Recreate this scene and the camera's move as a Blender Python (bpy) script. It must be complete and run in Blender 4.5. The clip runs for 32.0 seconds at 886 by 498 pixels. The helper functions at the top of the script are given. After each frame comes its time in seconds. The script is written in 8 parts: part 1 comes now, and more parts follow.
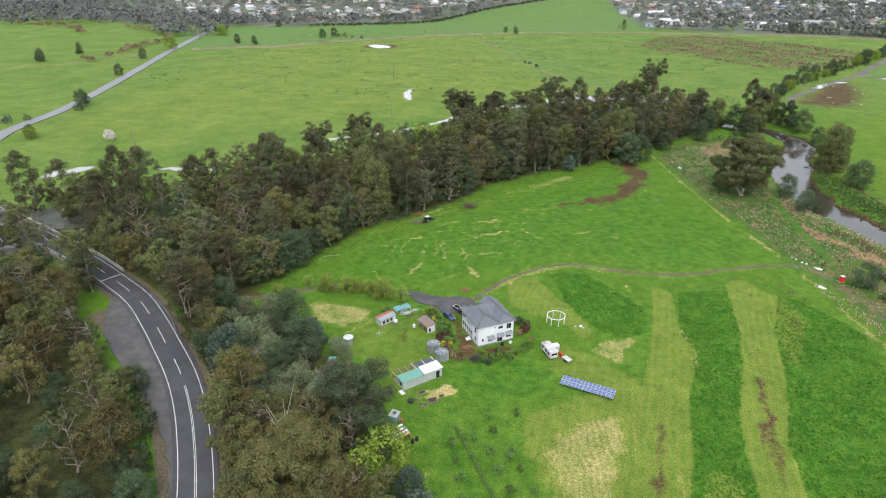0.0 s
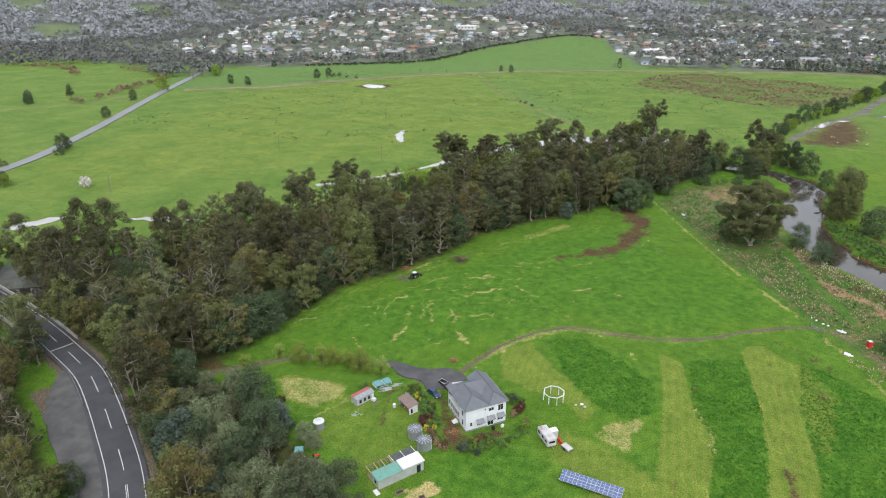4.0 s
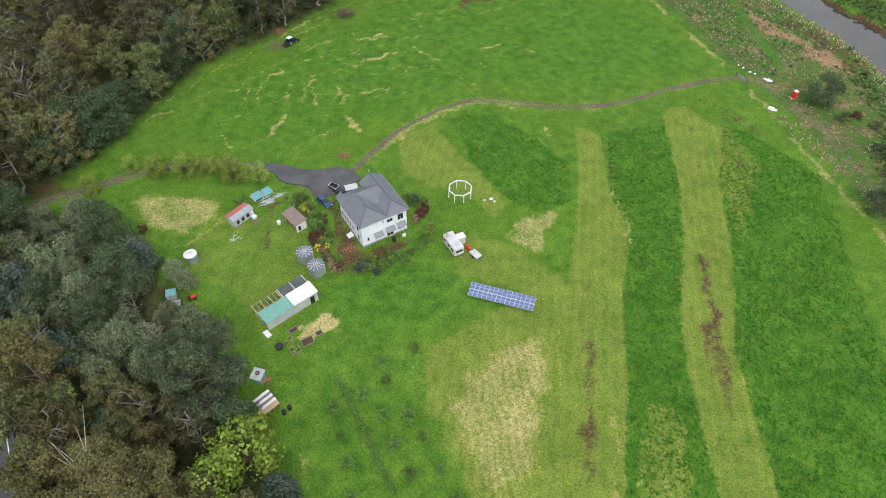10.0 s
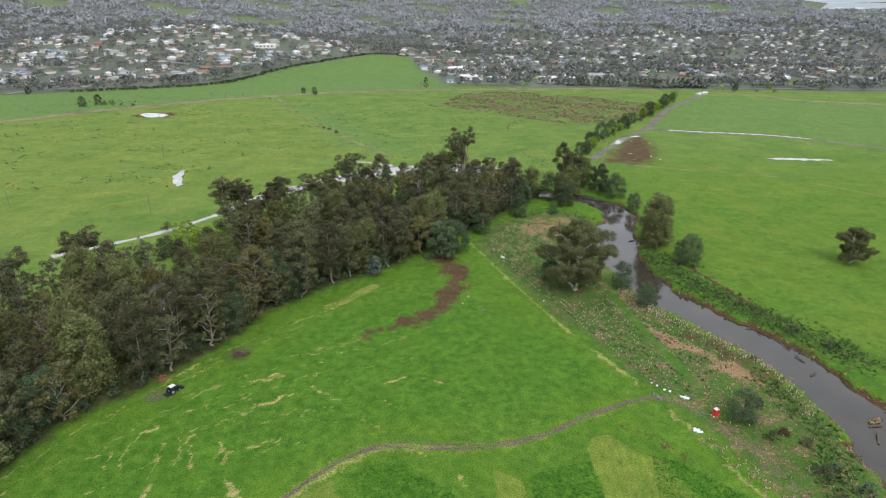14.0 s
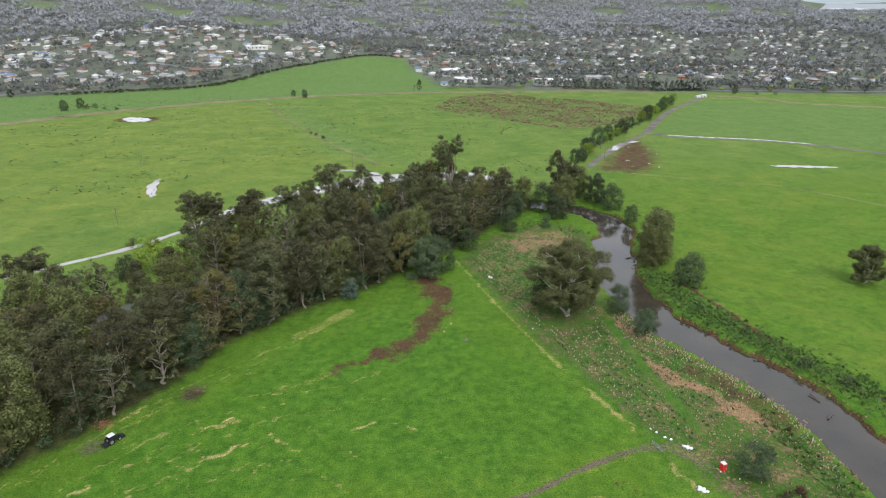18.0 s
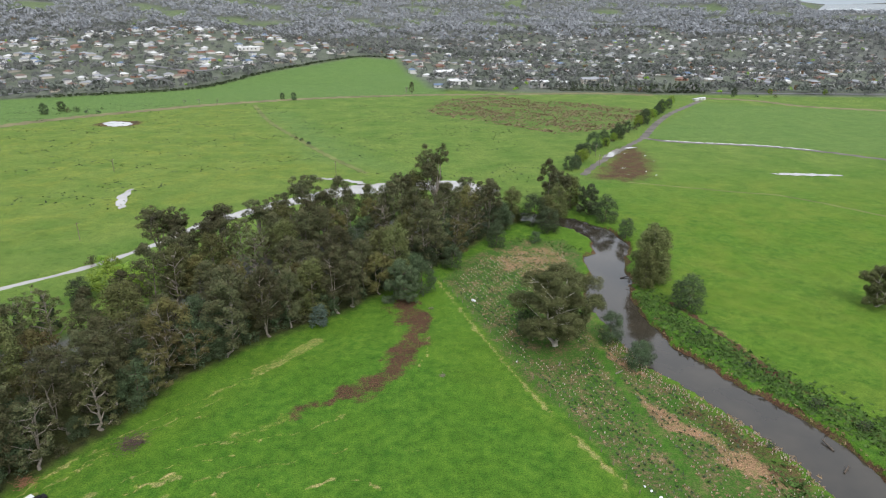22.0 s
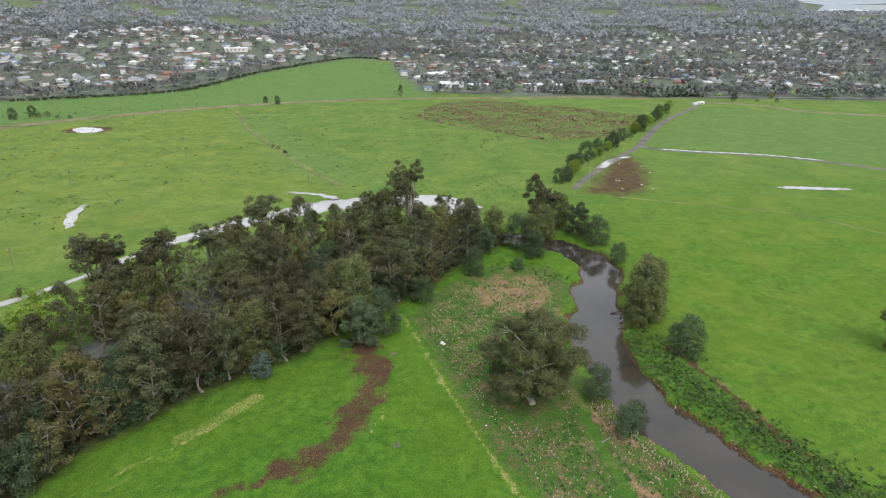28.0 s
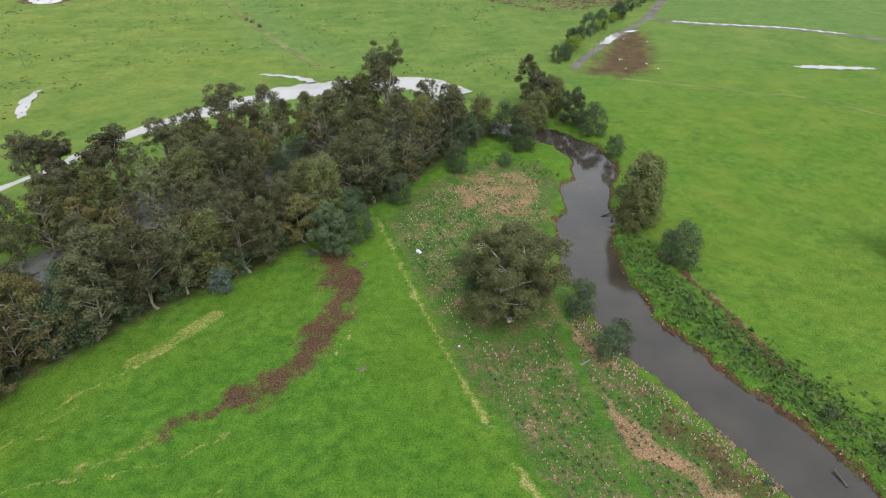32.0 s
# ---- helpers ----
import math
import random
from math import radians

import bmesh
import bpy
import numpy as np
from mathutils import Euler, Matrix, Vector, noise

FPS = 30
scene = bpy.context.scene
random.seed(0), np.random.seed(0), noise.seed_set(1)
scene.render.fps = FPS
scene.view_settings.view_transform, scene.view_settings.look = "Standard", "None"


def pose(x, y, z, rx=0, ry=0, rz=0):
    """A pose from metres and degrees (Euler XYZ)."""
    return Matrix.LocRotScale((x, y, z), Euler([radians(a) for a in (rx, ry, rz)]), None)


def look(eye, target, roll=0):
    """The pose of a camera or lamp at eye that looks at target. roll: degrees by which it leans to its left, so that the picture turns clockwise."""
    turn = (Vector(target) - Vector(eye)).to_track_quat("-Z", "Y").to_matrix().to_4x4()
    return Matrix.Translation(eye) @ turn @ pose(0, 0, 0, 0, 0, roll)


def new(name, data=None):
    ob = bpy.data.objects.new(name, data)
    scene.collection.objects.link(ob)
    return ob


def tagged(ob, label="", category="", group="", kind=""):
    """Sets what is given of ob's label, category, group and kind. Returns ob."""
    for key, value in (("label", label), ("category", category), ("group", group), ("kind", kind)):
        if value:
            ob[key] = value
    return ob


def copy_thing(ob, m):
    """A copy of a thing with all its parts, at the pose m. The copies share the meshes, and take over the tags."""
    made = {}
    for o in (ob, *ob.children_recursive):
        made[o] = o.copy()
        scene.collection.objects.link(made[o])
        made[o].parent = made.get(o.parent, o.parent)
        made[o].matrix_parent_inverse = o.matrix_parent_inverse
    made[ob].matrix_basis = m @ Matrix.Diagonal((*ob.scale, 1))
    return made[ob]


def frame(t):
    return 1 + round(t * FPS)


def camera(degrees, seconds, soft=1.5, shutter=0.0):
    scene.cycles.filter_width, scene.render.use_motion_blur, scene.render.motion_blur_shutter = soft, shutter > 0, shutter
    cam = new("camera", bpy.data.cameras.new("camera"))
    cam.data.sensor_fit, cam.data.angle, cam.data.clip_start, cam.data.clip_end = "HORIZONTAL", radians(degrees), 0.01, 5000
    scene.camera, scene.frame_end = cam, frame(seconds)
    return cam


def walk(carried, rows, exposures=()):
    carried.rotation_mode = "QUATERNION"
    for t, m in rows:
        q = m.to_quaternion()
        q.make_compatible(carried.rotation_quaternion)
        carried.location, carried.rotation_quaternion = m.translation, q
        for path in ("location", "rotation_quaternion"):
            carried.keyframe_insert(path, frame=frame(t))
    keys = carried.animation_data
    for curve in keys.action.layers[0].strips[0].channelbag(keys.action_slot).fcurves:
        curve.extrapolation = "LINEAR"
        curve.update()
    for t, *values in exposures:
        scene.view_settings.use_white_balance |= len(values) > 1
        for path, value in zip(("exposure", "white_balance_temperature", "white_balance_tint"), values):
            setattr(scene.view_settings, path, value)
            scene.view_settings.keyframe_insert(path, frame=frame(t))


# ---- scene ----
cam = camera(71.35, 32.0, 1.15)
# seconds, x, y, z, heading, tilt below level, lean
PATH = [
    (0, 9.65, -168.6, 98.56, -15.266, 25.455, -0.022),
    (0.5, 9.41, -165.87, 98.6, -15.287, 24.485, -0.008),
    (1, 9.14, -163.16, 98.68, -15.193, 22.48, 0.028),
    (1.5, 8.85, -160.5, 98.73, -15.169, 20.29, 0.063),
    (2, 8.54, -157.88, 98.78, -15.118, 18.821, 0.081),
    (2.5, 8.3, -155.28, 98.83, -15.081, 18.648, 0.076),
    (3.5, 8.36, -150.27, 99.02, -15.15, 20, -0.2),
    (4.5, 8.42, -145.26, 99.22, -15.23, 26.136, -0.36),
    (5, 8.3, -142.79, 99.02, -15.269, 31.231, -0.4),
    (5.5, 8.16, -140.35, 98.94, -15.339, 36.386, -0.461),
    (6, 7.98, -137.85, 99, -15.331, 41.521, -0.517),
    (6.5, 7.78, -135.17, 99.09, -15.334, 46.143, -0.508),
    (7, 7.56, -132.45, 99.09, -15.285, 47.533, -0.481),
    (7.5, 7.37, -129.76, 99.1, -15.031, 47.57, -0.488),
    (8, 7.3, -127.08, 99.03, -14.313, 47.538, -0.369),
    (8.5, 7.34, -124.41, 99.03, -13.132, 47.554, -0.37),
    (9, 7.45, -121.73, 99.02, -11.621, 47.542, -0.328),
    (9.5, 7.69, -119.09, 99.02, -9.751, 47.538, -0.158),
    (10, 8.03, -116.39, 98.99, -5.999, 47.535, 0.082),
    (10.5, 8.49, -113.69, 98.95, -1.55, 47.531, 0.368),
    (11, 9.01, -110.96, 99.04, 0.849, 45.985, 0.519),
    (11.5, 9.57, -108.22, 99.22, 1.739, 41.36, 0.52),
    (12, 10.21, -105.44, 99.51, 1.78, 36.256, 0.498),
    (12.5, 10.96, -102.55, 99.81, 1.748, 31.17, 0.537),
    (13, 11.73, -99.76, 100.05, 1.693, 25.934, 0.429),
    (13.5, 12.55, -97.06, 100.09, 1.66, 21.801, 0.348),
    (14, 13.45, -94.5, 100.03, 1.637, 20.949, 0.329),
    (14.5, 14.33, -91.93, 100.05, 1.621, 20.952, 0.3),
    (16.5, 17.64, -81.63, 100.14, 1.714, 20.878, 0.304),
    (17, 18.6, -79.22, 100.21, 1.72, 20.88, 0.307),
    (18, 20.39, -74.12, 100.43, 1.78, 20.889, 0.308),
    (19, 22.34, -69.2, 100.57, 1.811, 20.882, 0.368),
    (20, 24.38, -64.26, 100.86, 1.825, 20.881, 0.339),
    (21, 26.28, -59.3, 101.03, 1.873, 20.88, 0.318),
    (22, 28.18, -54.15, 101.1, 1.933, 20.866, 0.339),
    (23, 30.16, -49.23, 101.35, 1.954, 20.863, 0.378),
    (24, 32.16, -44.16, 101.61, 1.979, 20.888, 0.356),
    (25, 34.03, -39.26, 101.84, 2.039, 20.882, 0.384),
    (27.5, 39.24, -26.62, 102.31, 2.054, 20.884, 0.41),
    (28, 40.14, -24.12, 102.46, 2.092, 20.894, 0.438),
    (29, 42.07, -18.99, 102.6, 2.12, 20.901, 0.507),
    (30, 44.08, -14.08, 102.74, 2.138, 20.861, 0.517),
    (30.5, 45.1, -11.8, 102.78, 2.159, 22.011, 0.486),
    (31, 46.16, -9.52, 102.84, 2.176, 25.554, 0.57),
    (31.5, 47.3, -7.16, 102.94, 2.211, 29.935, 0.563),
    (32, 48.53, -4.72, 103.12, 2.102, 32.437, 0.265),
]
walk(cam, [(t, pose(x, y, z, 90 - tilt, 0, -turn) @ pose(0, 0, 0, 0, 0, lean)) for t, x, y, z, turn, tilt, lean in PATH],
     exposures=[(0, 0.84), (1, 0.76), (2, 0.64), (2.5, 0.62), (4.5, 0.74), (6, 0.79), (10, 0.73), (12, 0.64), (14, 0.61), (25, 0.62), (29, 0.64), (32, 0.71)])

# ---------------------------------------------------------------- sky and sun
world = bpy.data.worlds.new("overcast_sky")
scene.world = world
world.use_nodes = True
wn, wl = world.node_tree.nodes, world.node_tree.links
sky = wn.new("ShaderNodeTexSky")
sky.sky_type = "NISHITA"
sky.sun_disc = False
sky.sun_elevation, sky.sun_rotation = radians(48), radians(157)
sky.air_density, sky.dust_density, sky.ozone_density = 1.0, 2.5, 1.0
veil = wn.new("ShaderNodeHueSaturation")
veil.inputs["Saturation"].default_value = 0.42
wl.new(sky.outputs[0], veil.inputs["Color"])
cloud = wn.new("ShaderNodeMix")
cloud.data_type = "RGBA"
cloud.inputs[0].default_value = 0.72
cloud.inputs[7].default_value = (5.5, 5.9, 6.5, 1)
wl.new(veil.outputs[0], cloud.inputs[6])
wl.new(cloud.outputs[2], wn["Background"].inputs["Color"])
wn["Background"].inputs["Strength"].default_value = 0.15
sun = new("sun", bpy.data.lights.new("sun", "SUN"))
sun.data.energy, sun.data.angle, sun.data.color = 1.1, radians(25), (1.0, 0.96, 0.9)
sun.matrix_world = look((0, 0, 400), (-140, 330, 0))

# ---------------------------------------------------------------- materials
def material(name, rough=0.85, metal=0.0, spec=0.3):
    m = bpy.data.materials.new(name)
    m.use_nodes = True
    b = m.node_tree.nodes["Principled BSDF"]
    b.inputs["Roughness"].default_value, b.inputs["Metallic"].default_value = rough, metal
    b.inputs["Specular IOR Level"].default_value = spec
    return m, m.node_tree.nodes, m.node_tree.links, b


def noise_tex(n, l, scale, detail=4.0, coords=None, rough=0.6):
    t = n.new("ShaderNodeTexNoise")
    t.inputs["Scale"].default_value, t.inputs["Detail"].default_value = scale, detail
    t.inputs["Roughness"].default_value = rough
    if coords is None:
        coords = n.new("ShaderNodeTexCoord").outputs["Object"]
    l.new(coords, t.inputs["Vector"])
    return t.outputs["Fac"]


def ramp(n, l, fac, *stops):
    r = n.new("ShaderNodeValToRGB")
    e = r.color_ramp.elements
    while len(e) < len(stops):
        e.new(0.5)
    for el, (p, c) in zip(e, stops):
        el.position, el.color = p, (*c, 1)
    l.new(fac, r.inputs["Fac"])
    return r.outputs["Color"]


def mix(n, l, fac, a, b, kind="MIX"):
    m = n.new("ShaderNodeMix")
    m.data_type, m.blend_type = "RGBA", kind
    for sock, val in ((m.inputs[0], fac), (m.inputs[6], a), (m.inputs[7], b)):
        if hasattr(val, "links"):
            l.new(val, sock)
        elif isinstance(val, tuple):
            sock.default_value = (*val, 1)
        else:
            sock.default_value = val
    return m.outputs[2]


def calc(n, l, op, a, b=0.0, clamp=False):
    m = n.new("ShaderNodeMath")
    m.operation, m.use_clamp = op, clamp
    for sock, val in zip(m.inputs, (a, b)):
        if hasattr(val, "links"):
            l.new(val, sock)
        else:
            sock.default_value = val
    return m.outputs[0]


def bump(n, l, b, height, strength, distance):
    k = n.new("ShaderNodeBump")
    k.inputs["Strength"].default_value, k.inputs["Distance"].default_value = strength, distance
    l.new(height, k.inputs["Height"])
    l.new(k.outputs[0], b.inputs["Normal"])


def worn(name, color, rough=0.7, metal=0.0, spec=0.3, scale=1.5, spread=0.25, grain=18.0, relief=0.01):
    """A painted or raw surface with stains at two scales and a fine relief."""
    m, n, l, b = material(name, rough, metal, spec)
    big, fine = noise_tex(n, l, scale, 3), noise_tex(n, l, grain, 3)
    low = tuple(c * (1 - spread) for c in color)
    high = tuple(min(1, c * (1 + spread * 0.6)) for c in color)
    c = ramp(n, l, big, (0.3, low), (0.7, high))
    c = mix(n, l, calc(n, l, "MULTIPLY", fine, 0.35), c, tuple(v * 0.75 for v in color))
    l.new(c, b.inputs["Base Color"])
    if relief:
        bump(n, l, b, fine, 0.4, relief)
    return m


def foliage(name, dark, light, tint=(0.2, 0.15, 0.08), tinted=0.3, rough=0.75, clump=0.35):
    """Leaves: light and dark clumps, some browned; each tree a shade of its own."""
    m, n, l, b = material(name, rough, 0, 0.1)
    geo = n.new("ShaderNodeNewGeometry")
    info = n.new("ShaderNodeObjectInfo")
    c = ramp(n, l, geo.outputs["Random Per Island"], (0.0, dark), (1.0, light))
    patch = ramp(n, l, noise_tex(n, l, clump, 3), (0.45, (0, 0, 0)), (0.62, (1, 1, 1)))
    c = mix(n, l, calc(n, l, "MULTIPLY", patch, tinted), c, tint)
    shade = calc(n, l, "ADD", calc(n, l, "MULTIPLY", info.outputs["Random"], 0.62), 0.7)
    hsv = n.new("ShaderNodeHueSaturation")
    l.new(shade, hsv.inputs["Value"])
    l.new(calc(n, l, "ADD", calc(n, l, "MULTIPLY", info.outputs["Random"], 0.035), 0.48), hsv.inputs["Hue"])
    l.new(c, hsv.inputs["Color"])
    l.new(hsv.outputs[0], b.inputs["Base Color"])
    return m


BARK_PALE = worn("pale_bark", (0.24, 0.21, 0.175), 0.9, scale=1.2, spread=0.4, grain=9)
BARK_WHITE = worn("white_bark", (0.46, 0.42, 0.36), 0.85, scale=1.2, spread=0.3, grain=9)
LEAF_OCHRE = foliage("ochre_gum_leaves", (0.050, 0.054, 0.021), (0.140, 0.136, 0.052), (0.140, 0.102, 0.046), 0.4)
LEAF_RIVER = foliage("river_gum_leaves", (0.058, 0.070, 0.028), (0.150, 0.168, 0.070), (0.130, 0.112, 0.056), 0.3)
BARK_DARK = worn("dark_bark", (0.12, 0.095, 0.075), 0.95, scale=1.2, spread=0.4, grain=9)
LEAF_GUM = foliage("gum_leaves", (0.042, 0.050, 0.023), (0.108, 0.116, 0.056), (0.105, 0.085, 0.046), 0.45)
LEAF_RUST = foliage("rusty_gum_leaves", (0.070, 0.070, 0.024), (0.150, 0.146, 0.054), (0.150, 0.105, 0.050), 0.4)
LEAF_WATTLE = foliage("wattle_leaves", (0.033, 0.054, 0.025), (0.094, 0.130, 0.066), (0.05, 0.065, 0.032), 0.3)
LEAF_BLUE = foliage("blue_green_leaves", (0.040, 0.062, 0.048), (0.090, 0.120, 0.095), (0.08, 0.095, 0.065), 0.3)
# the next two have the haze of distance mixed into the leaf colours
LEAF_FAR = foliage("hazed_grey_green_leaves", (0.148, 0.152, 0.148), (0.212, 0.214, 0.204), (0.098, 0.107, 0.102), 0.8, clump=0.035)
LEAF_HAZE = foliage("hazed_forest_leaves", (0.225, 0.236, 0.250), (0.262, 0.273, 0.284), (0.180, 0.191, 0.204), 0.6, clump=0.02)
LEAF_GARDEN = foliage("garden_leaves", (0.040, 0.085, 0.020), (0.135, 0.225, 0.060), (0.10, 0.13, 0.04), 0.3)
LEAF_WILLOW = foliage("willow_leaves", (0.120, 0.185, 0.028), (0.240, 0.320, 0.065), (0.19, 0.18, 0.06), 0.4)
LEAF_SPRING = foliage("spring_leaves", (0.100, 0.180, 0.020), (0.230, 0.340, 0.055), (0.20, 0.26, 0.05), 0.4)
LEAF_YELLOW = foliage("gorse_flowers", (0.30, 0.24, 0.02), (0.60, 0.48, 0.05), (0.2, 0.22, 0.05), 0.4)
LEAF_RED = foliage("dark_red_leaves", (0.045, 0.022, 0.018), (0.11, 0.048, 0.038), (0.12, 0.05, 0.04), 0.4)
LEAF_BROWN = foliage("dry_brown_leaves", (0.12, 0.085, 0.05), (0.30, 0.21, 0.12), (0.2, 0.12, 0.07), 0.5)
LEAF_RUSH = foliage("rush_clumps", (0.12, 0.085, 0.055), (0.25, 0.180, 0.120), (0.13, 0.12, 0.06), 0.4)
# dark town trees, their colour lifted a little to stand for haze
LEAF_TOWN = foliage("town_dark_leaves", (0.080, 0.090, 0.080), (0.145, 0.158, 0.135), (0.10, 0.105, 0.09), 0.3)
LEAF_GREAT = foliage("great_wattle_leaves", (0.048, 0.072, 0.036), (0.122, 0.162, 0.084), (0.075, 0.092, 0.05), 0.3)
LEAF_SCRUB = foliage("grey_scrub_leaves", (0.084, 0.108, 0.054), (0.185, 0.220, 0.120), (0.140, 0.135, 0.085), 0.4)
LEAF_TWIG = foliage("grey_twigs", (0.11, 0.095, 0.085), (0.22, 0.195, 0.175), (0.15, 0.13, 0.11), 0.4)
LEAF_OLIVE = foliage("olive_gum_leaves", (0.056, 0.068, 0.023), (0.145, 0.160, 0.060), (0.125, 0.105, 0.048), 0.3)
LEAF_WHITE = foliage("white_blossom", (0.45, 0.40, 0.38), (0.75, 0.70, 0.68), (0.3, 0.28, 0.22), 0.4)
WHITE_PAINT = worn("white_paint", (0.68, 0.69, 0.71), 0.6, scale=0.8, spread=0.1, relief=0.002)
ASPHALT = worn("asphalt", (0.066, 0.065, 0.072), 0.62, scale=0.15, spread=0.3, grain=6, relief=0.005)
LINE_PAINT = worn("road_line_paint", (0.70, 0.70, 0.68), 0.7, scale=0.6, spread=0.2, relief=0)
STEEL = worn("galvanised_steel", (0.36, 0.38, 0.40), 0.5, 0.6, scale=1.2, spread=0.2)
ROOF_GREY = worn("grey_roof_steel", (0.150, 0.158, 0.178), 0.5, 0.2, scale=0.5, spread=0.15)

mw, n, l, b = material("river_water", 0.06, 0, 0.5)
c = ramp(n, l, noise_tex(n, l, 0.06, 3), (0.3, (0.030, 0.026, 0.020)), (0.7, (0.055, 0.046, 0.034)))
l.new(c, b.inputs["Base Color"])
bump(n, l, b, noise_tex(n, l, 1.2, 3), 0.05, 0.05)
WATER = mw
# muddy flood water, its base paled to add to the mirrored sky
mf, n, l, b = material("flood_water", 0.03, 0, 1.0)
c = ramp(n, l, noise_tex(n, l, 0.06, 3), (0.3, (0.25, 0.23, 0.20)), (0.7, (0.36, 0.34, 0.31)))
l.new(c, b.inputs["Base Color"])
FLOOD = mf

# ---------------------------------------------------------------- building helpers
def mesh_of(name, verts, faces, *mats, smooth=False):
    me = bpy.data.meshes.new(name)
    me.from_pydata([tuple(v) for v in verts], [], [tuple(f) for f in faces])
    for m in mats:
        me.materials.append(m)
    if smooth:
        me.polygons.foreach_set("use_smooth", [True] * len(me.polygons))
    me.update()
    return me


def part(name, bm, mat, parent=None, label="", at=None):
    """Links a bmesh as one mesh object under a thing or a part."""
    me = bpy.data.meshes.new(name)
    bm.to_mesh(me)
    bm.free()
    if mat:
        me.materials.append(mat)
    ob = new(name, me)
    if parent is not None:
        ob.parent = parent
    if at is not None:
        ob.matrix_basis = at
    if label:
        tagged(ob, label)
    return ob


def to_line(X, Y, pts):
    """Distance from every place to a bent line, and how far along it the nearest point lies."""
    best, along, run = np.full(X.shape, 1e9), np.zeros(X.shape), 0.0
    for (x0, y0), (x1, y1) in zip(pts[:-1], pts[1:]):
        dx, dy = x1 - x0, y1 - y0
        length = math.hypot(dx, dy)
        u = np.clip(((X - x0) * dx + (Y - y0) * dy) / length ** 2, 0, 1)
        d = np.hypot(X - x0 - u * dx, Y - y0 - u * dy)
        along = np.where(d < best, run + u * length, along)
        best = np.minimum(best, d)
        run += length
    return best, along


def inside(X, Y, pts):
    hit = np.zeros(X.shape, bool)
    for (x0, y0), (x1, y1) in zip(pts, pts[1:] + pts[:1]):
        if y0 != y1:
            hit ^= ((Y > min(y0, y1)) & (Y <= max(y0, y1))) & (X < (x1 - x0) * (Y - y0) / (y1 - y0) + x0)
    return hit


def local(X, Y, pts, pad, fill, f):
    """Works f out only round the points; elsewhere the answer is fill."""
    xs, ys = [p[0] for p in pts], [p[1] for p in pts]
    near = (X > min(xs) - pad) & (X < max(xs) + pad) & (Y > min(ys) - pad) & (Y < max(ys) + pad)
    out = np.full(X.shape, fill, float)
    if near.any():
        out[near] = f(X[near], Y[near])
    return out


def patch(X, Y, pts, soft=2.0):
    """1 inside a closed outline, 0 outside, soft across its edge."""
    def f(x, y):
        d, _ = to_line(x, y, pts + pts[:1])
        return np.clip(0.5 + np.where(inside(x, y, pts), d, -d) / soft, 0, 1)
    return local(X, Y, pts, soft + 1, 0.0, f)


def band(X, Y, pts, half, soft=0.8):
    """1 along a bent line, 0 away from it."""
    return local(X, Y, pts, half + soft + 1, 0.0, lambda x, y: np.clip(0.5 + (half - to_line(x, y, pts)[0]) / soft, 0, 1))


def curve_pts(pts, step=3.0):
    """A smooth line through a few points (Catmull-Rom)."""
    p = [np.array(q, float) for q in pts]
    p = [2 * p[0] - p[1], *p, 2 * p[-1] - p[-2]]
    out = []
    for a, b_, c_, d in zip(p, p[1:], p[2:], p[3:]):
        k = max(2, int(np.linalg.norm(c_ - b_) / step))
        for i in range(k):
            u = i / k
            out.append(tuple(0.5 * (2 * b_ + (c_ - a) * u + (2 * a - 5 * b_ + 4 * c_ - d) * u * u + (3 * b_ - a - 3 * c_ + d) * u ** 3)))
    return out + [tuple(p[-2])]


def waves(X, Y, size, seed):
    """Smooth pseudo-random field between -1 and 1."""
    rng = np.random.RandomState(seed)
    out = np.zeros(np.broadcast(X, Y).shape)
    for k in range(9):
        a, ph = rng.uniform(0, 6.283, 2)
        f = 6.283 / size * rng.uniform(0.5, 2.0)
        out = out + np.sin((X * math.cos(a) + Y * math.sin(a)) * f + ph)
    return out / 4.5



# ---------------------------------------------------------------- outlines of what covers the ground, in metres
STREAKS = [[(-59, 24), (-60, 31), (-59, 37), (-56, 39)],
    [(-62, 24), (-63, 30)],
    [(-68, 27), (-66, 29)],
    [(-50, 39), (-45, 24)],
    [(-47, 38), (-42, 23)],
    [(-39, 46), (-35, 44), (-32, 49), (-27, 52)],
    [(-40, 58), (-30, 64)],
    [(-35, 20), (-31, 18), (-28, 14)],
    [(-30, 31), (-24, 34)],
    [(-39, 33), (-34, 29)],
    [(-85, 11), (-85, 14), (-81, 17)],
    [(-51, 46), (-50, 47)],
    [(-51, 10), (-50, 13), (-49, 19)]]
STREAKS_B = [[(-38, 53), (-31, 48), (-24, 55)],
    [(-19, 57), (-16, 54), (-10, 49)],
    [(2, 58), (7, 61)],
    [(12, 61), (18, 58)],
    [(-33, 20), (-29, 15)],
    [(-64, 8), (-59, 3)],
    [(-34, 60), (-29, 63)]]
PALE_LINES = [[(-89, 17), (-84, 22)],
    [(-73, 39), (-61, 57), (-50, 72)],
    [(-57, 60), (-50, 38)],
    [(-45, 38), (-38, 43), (-26, 32)],
    [(-49, 15), (-51, 5)],
    [(-45, 65), (-37, 60), (-30, 64)]]
LUSH_NE = [(-4, 20), (5, 27), (14, 19), (27, 6), (27, -8), (21, -12), (15, -11), (9, -6), (3, 4)]
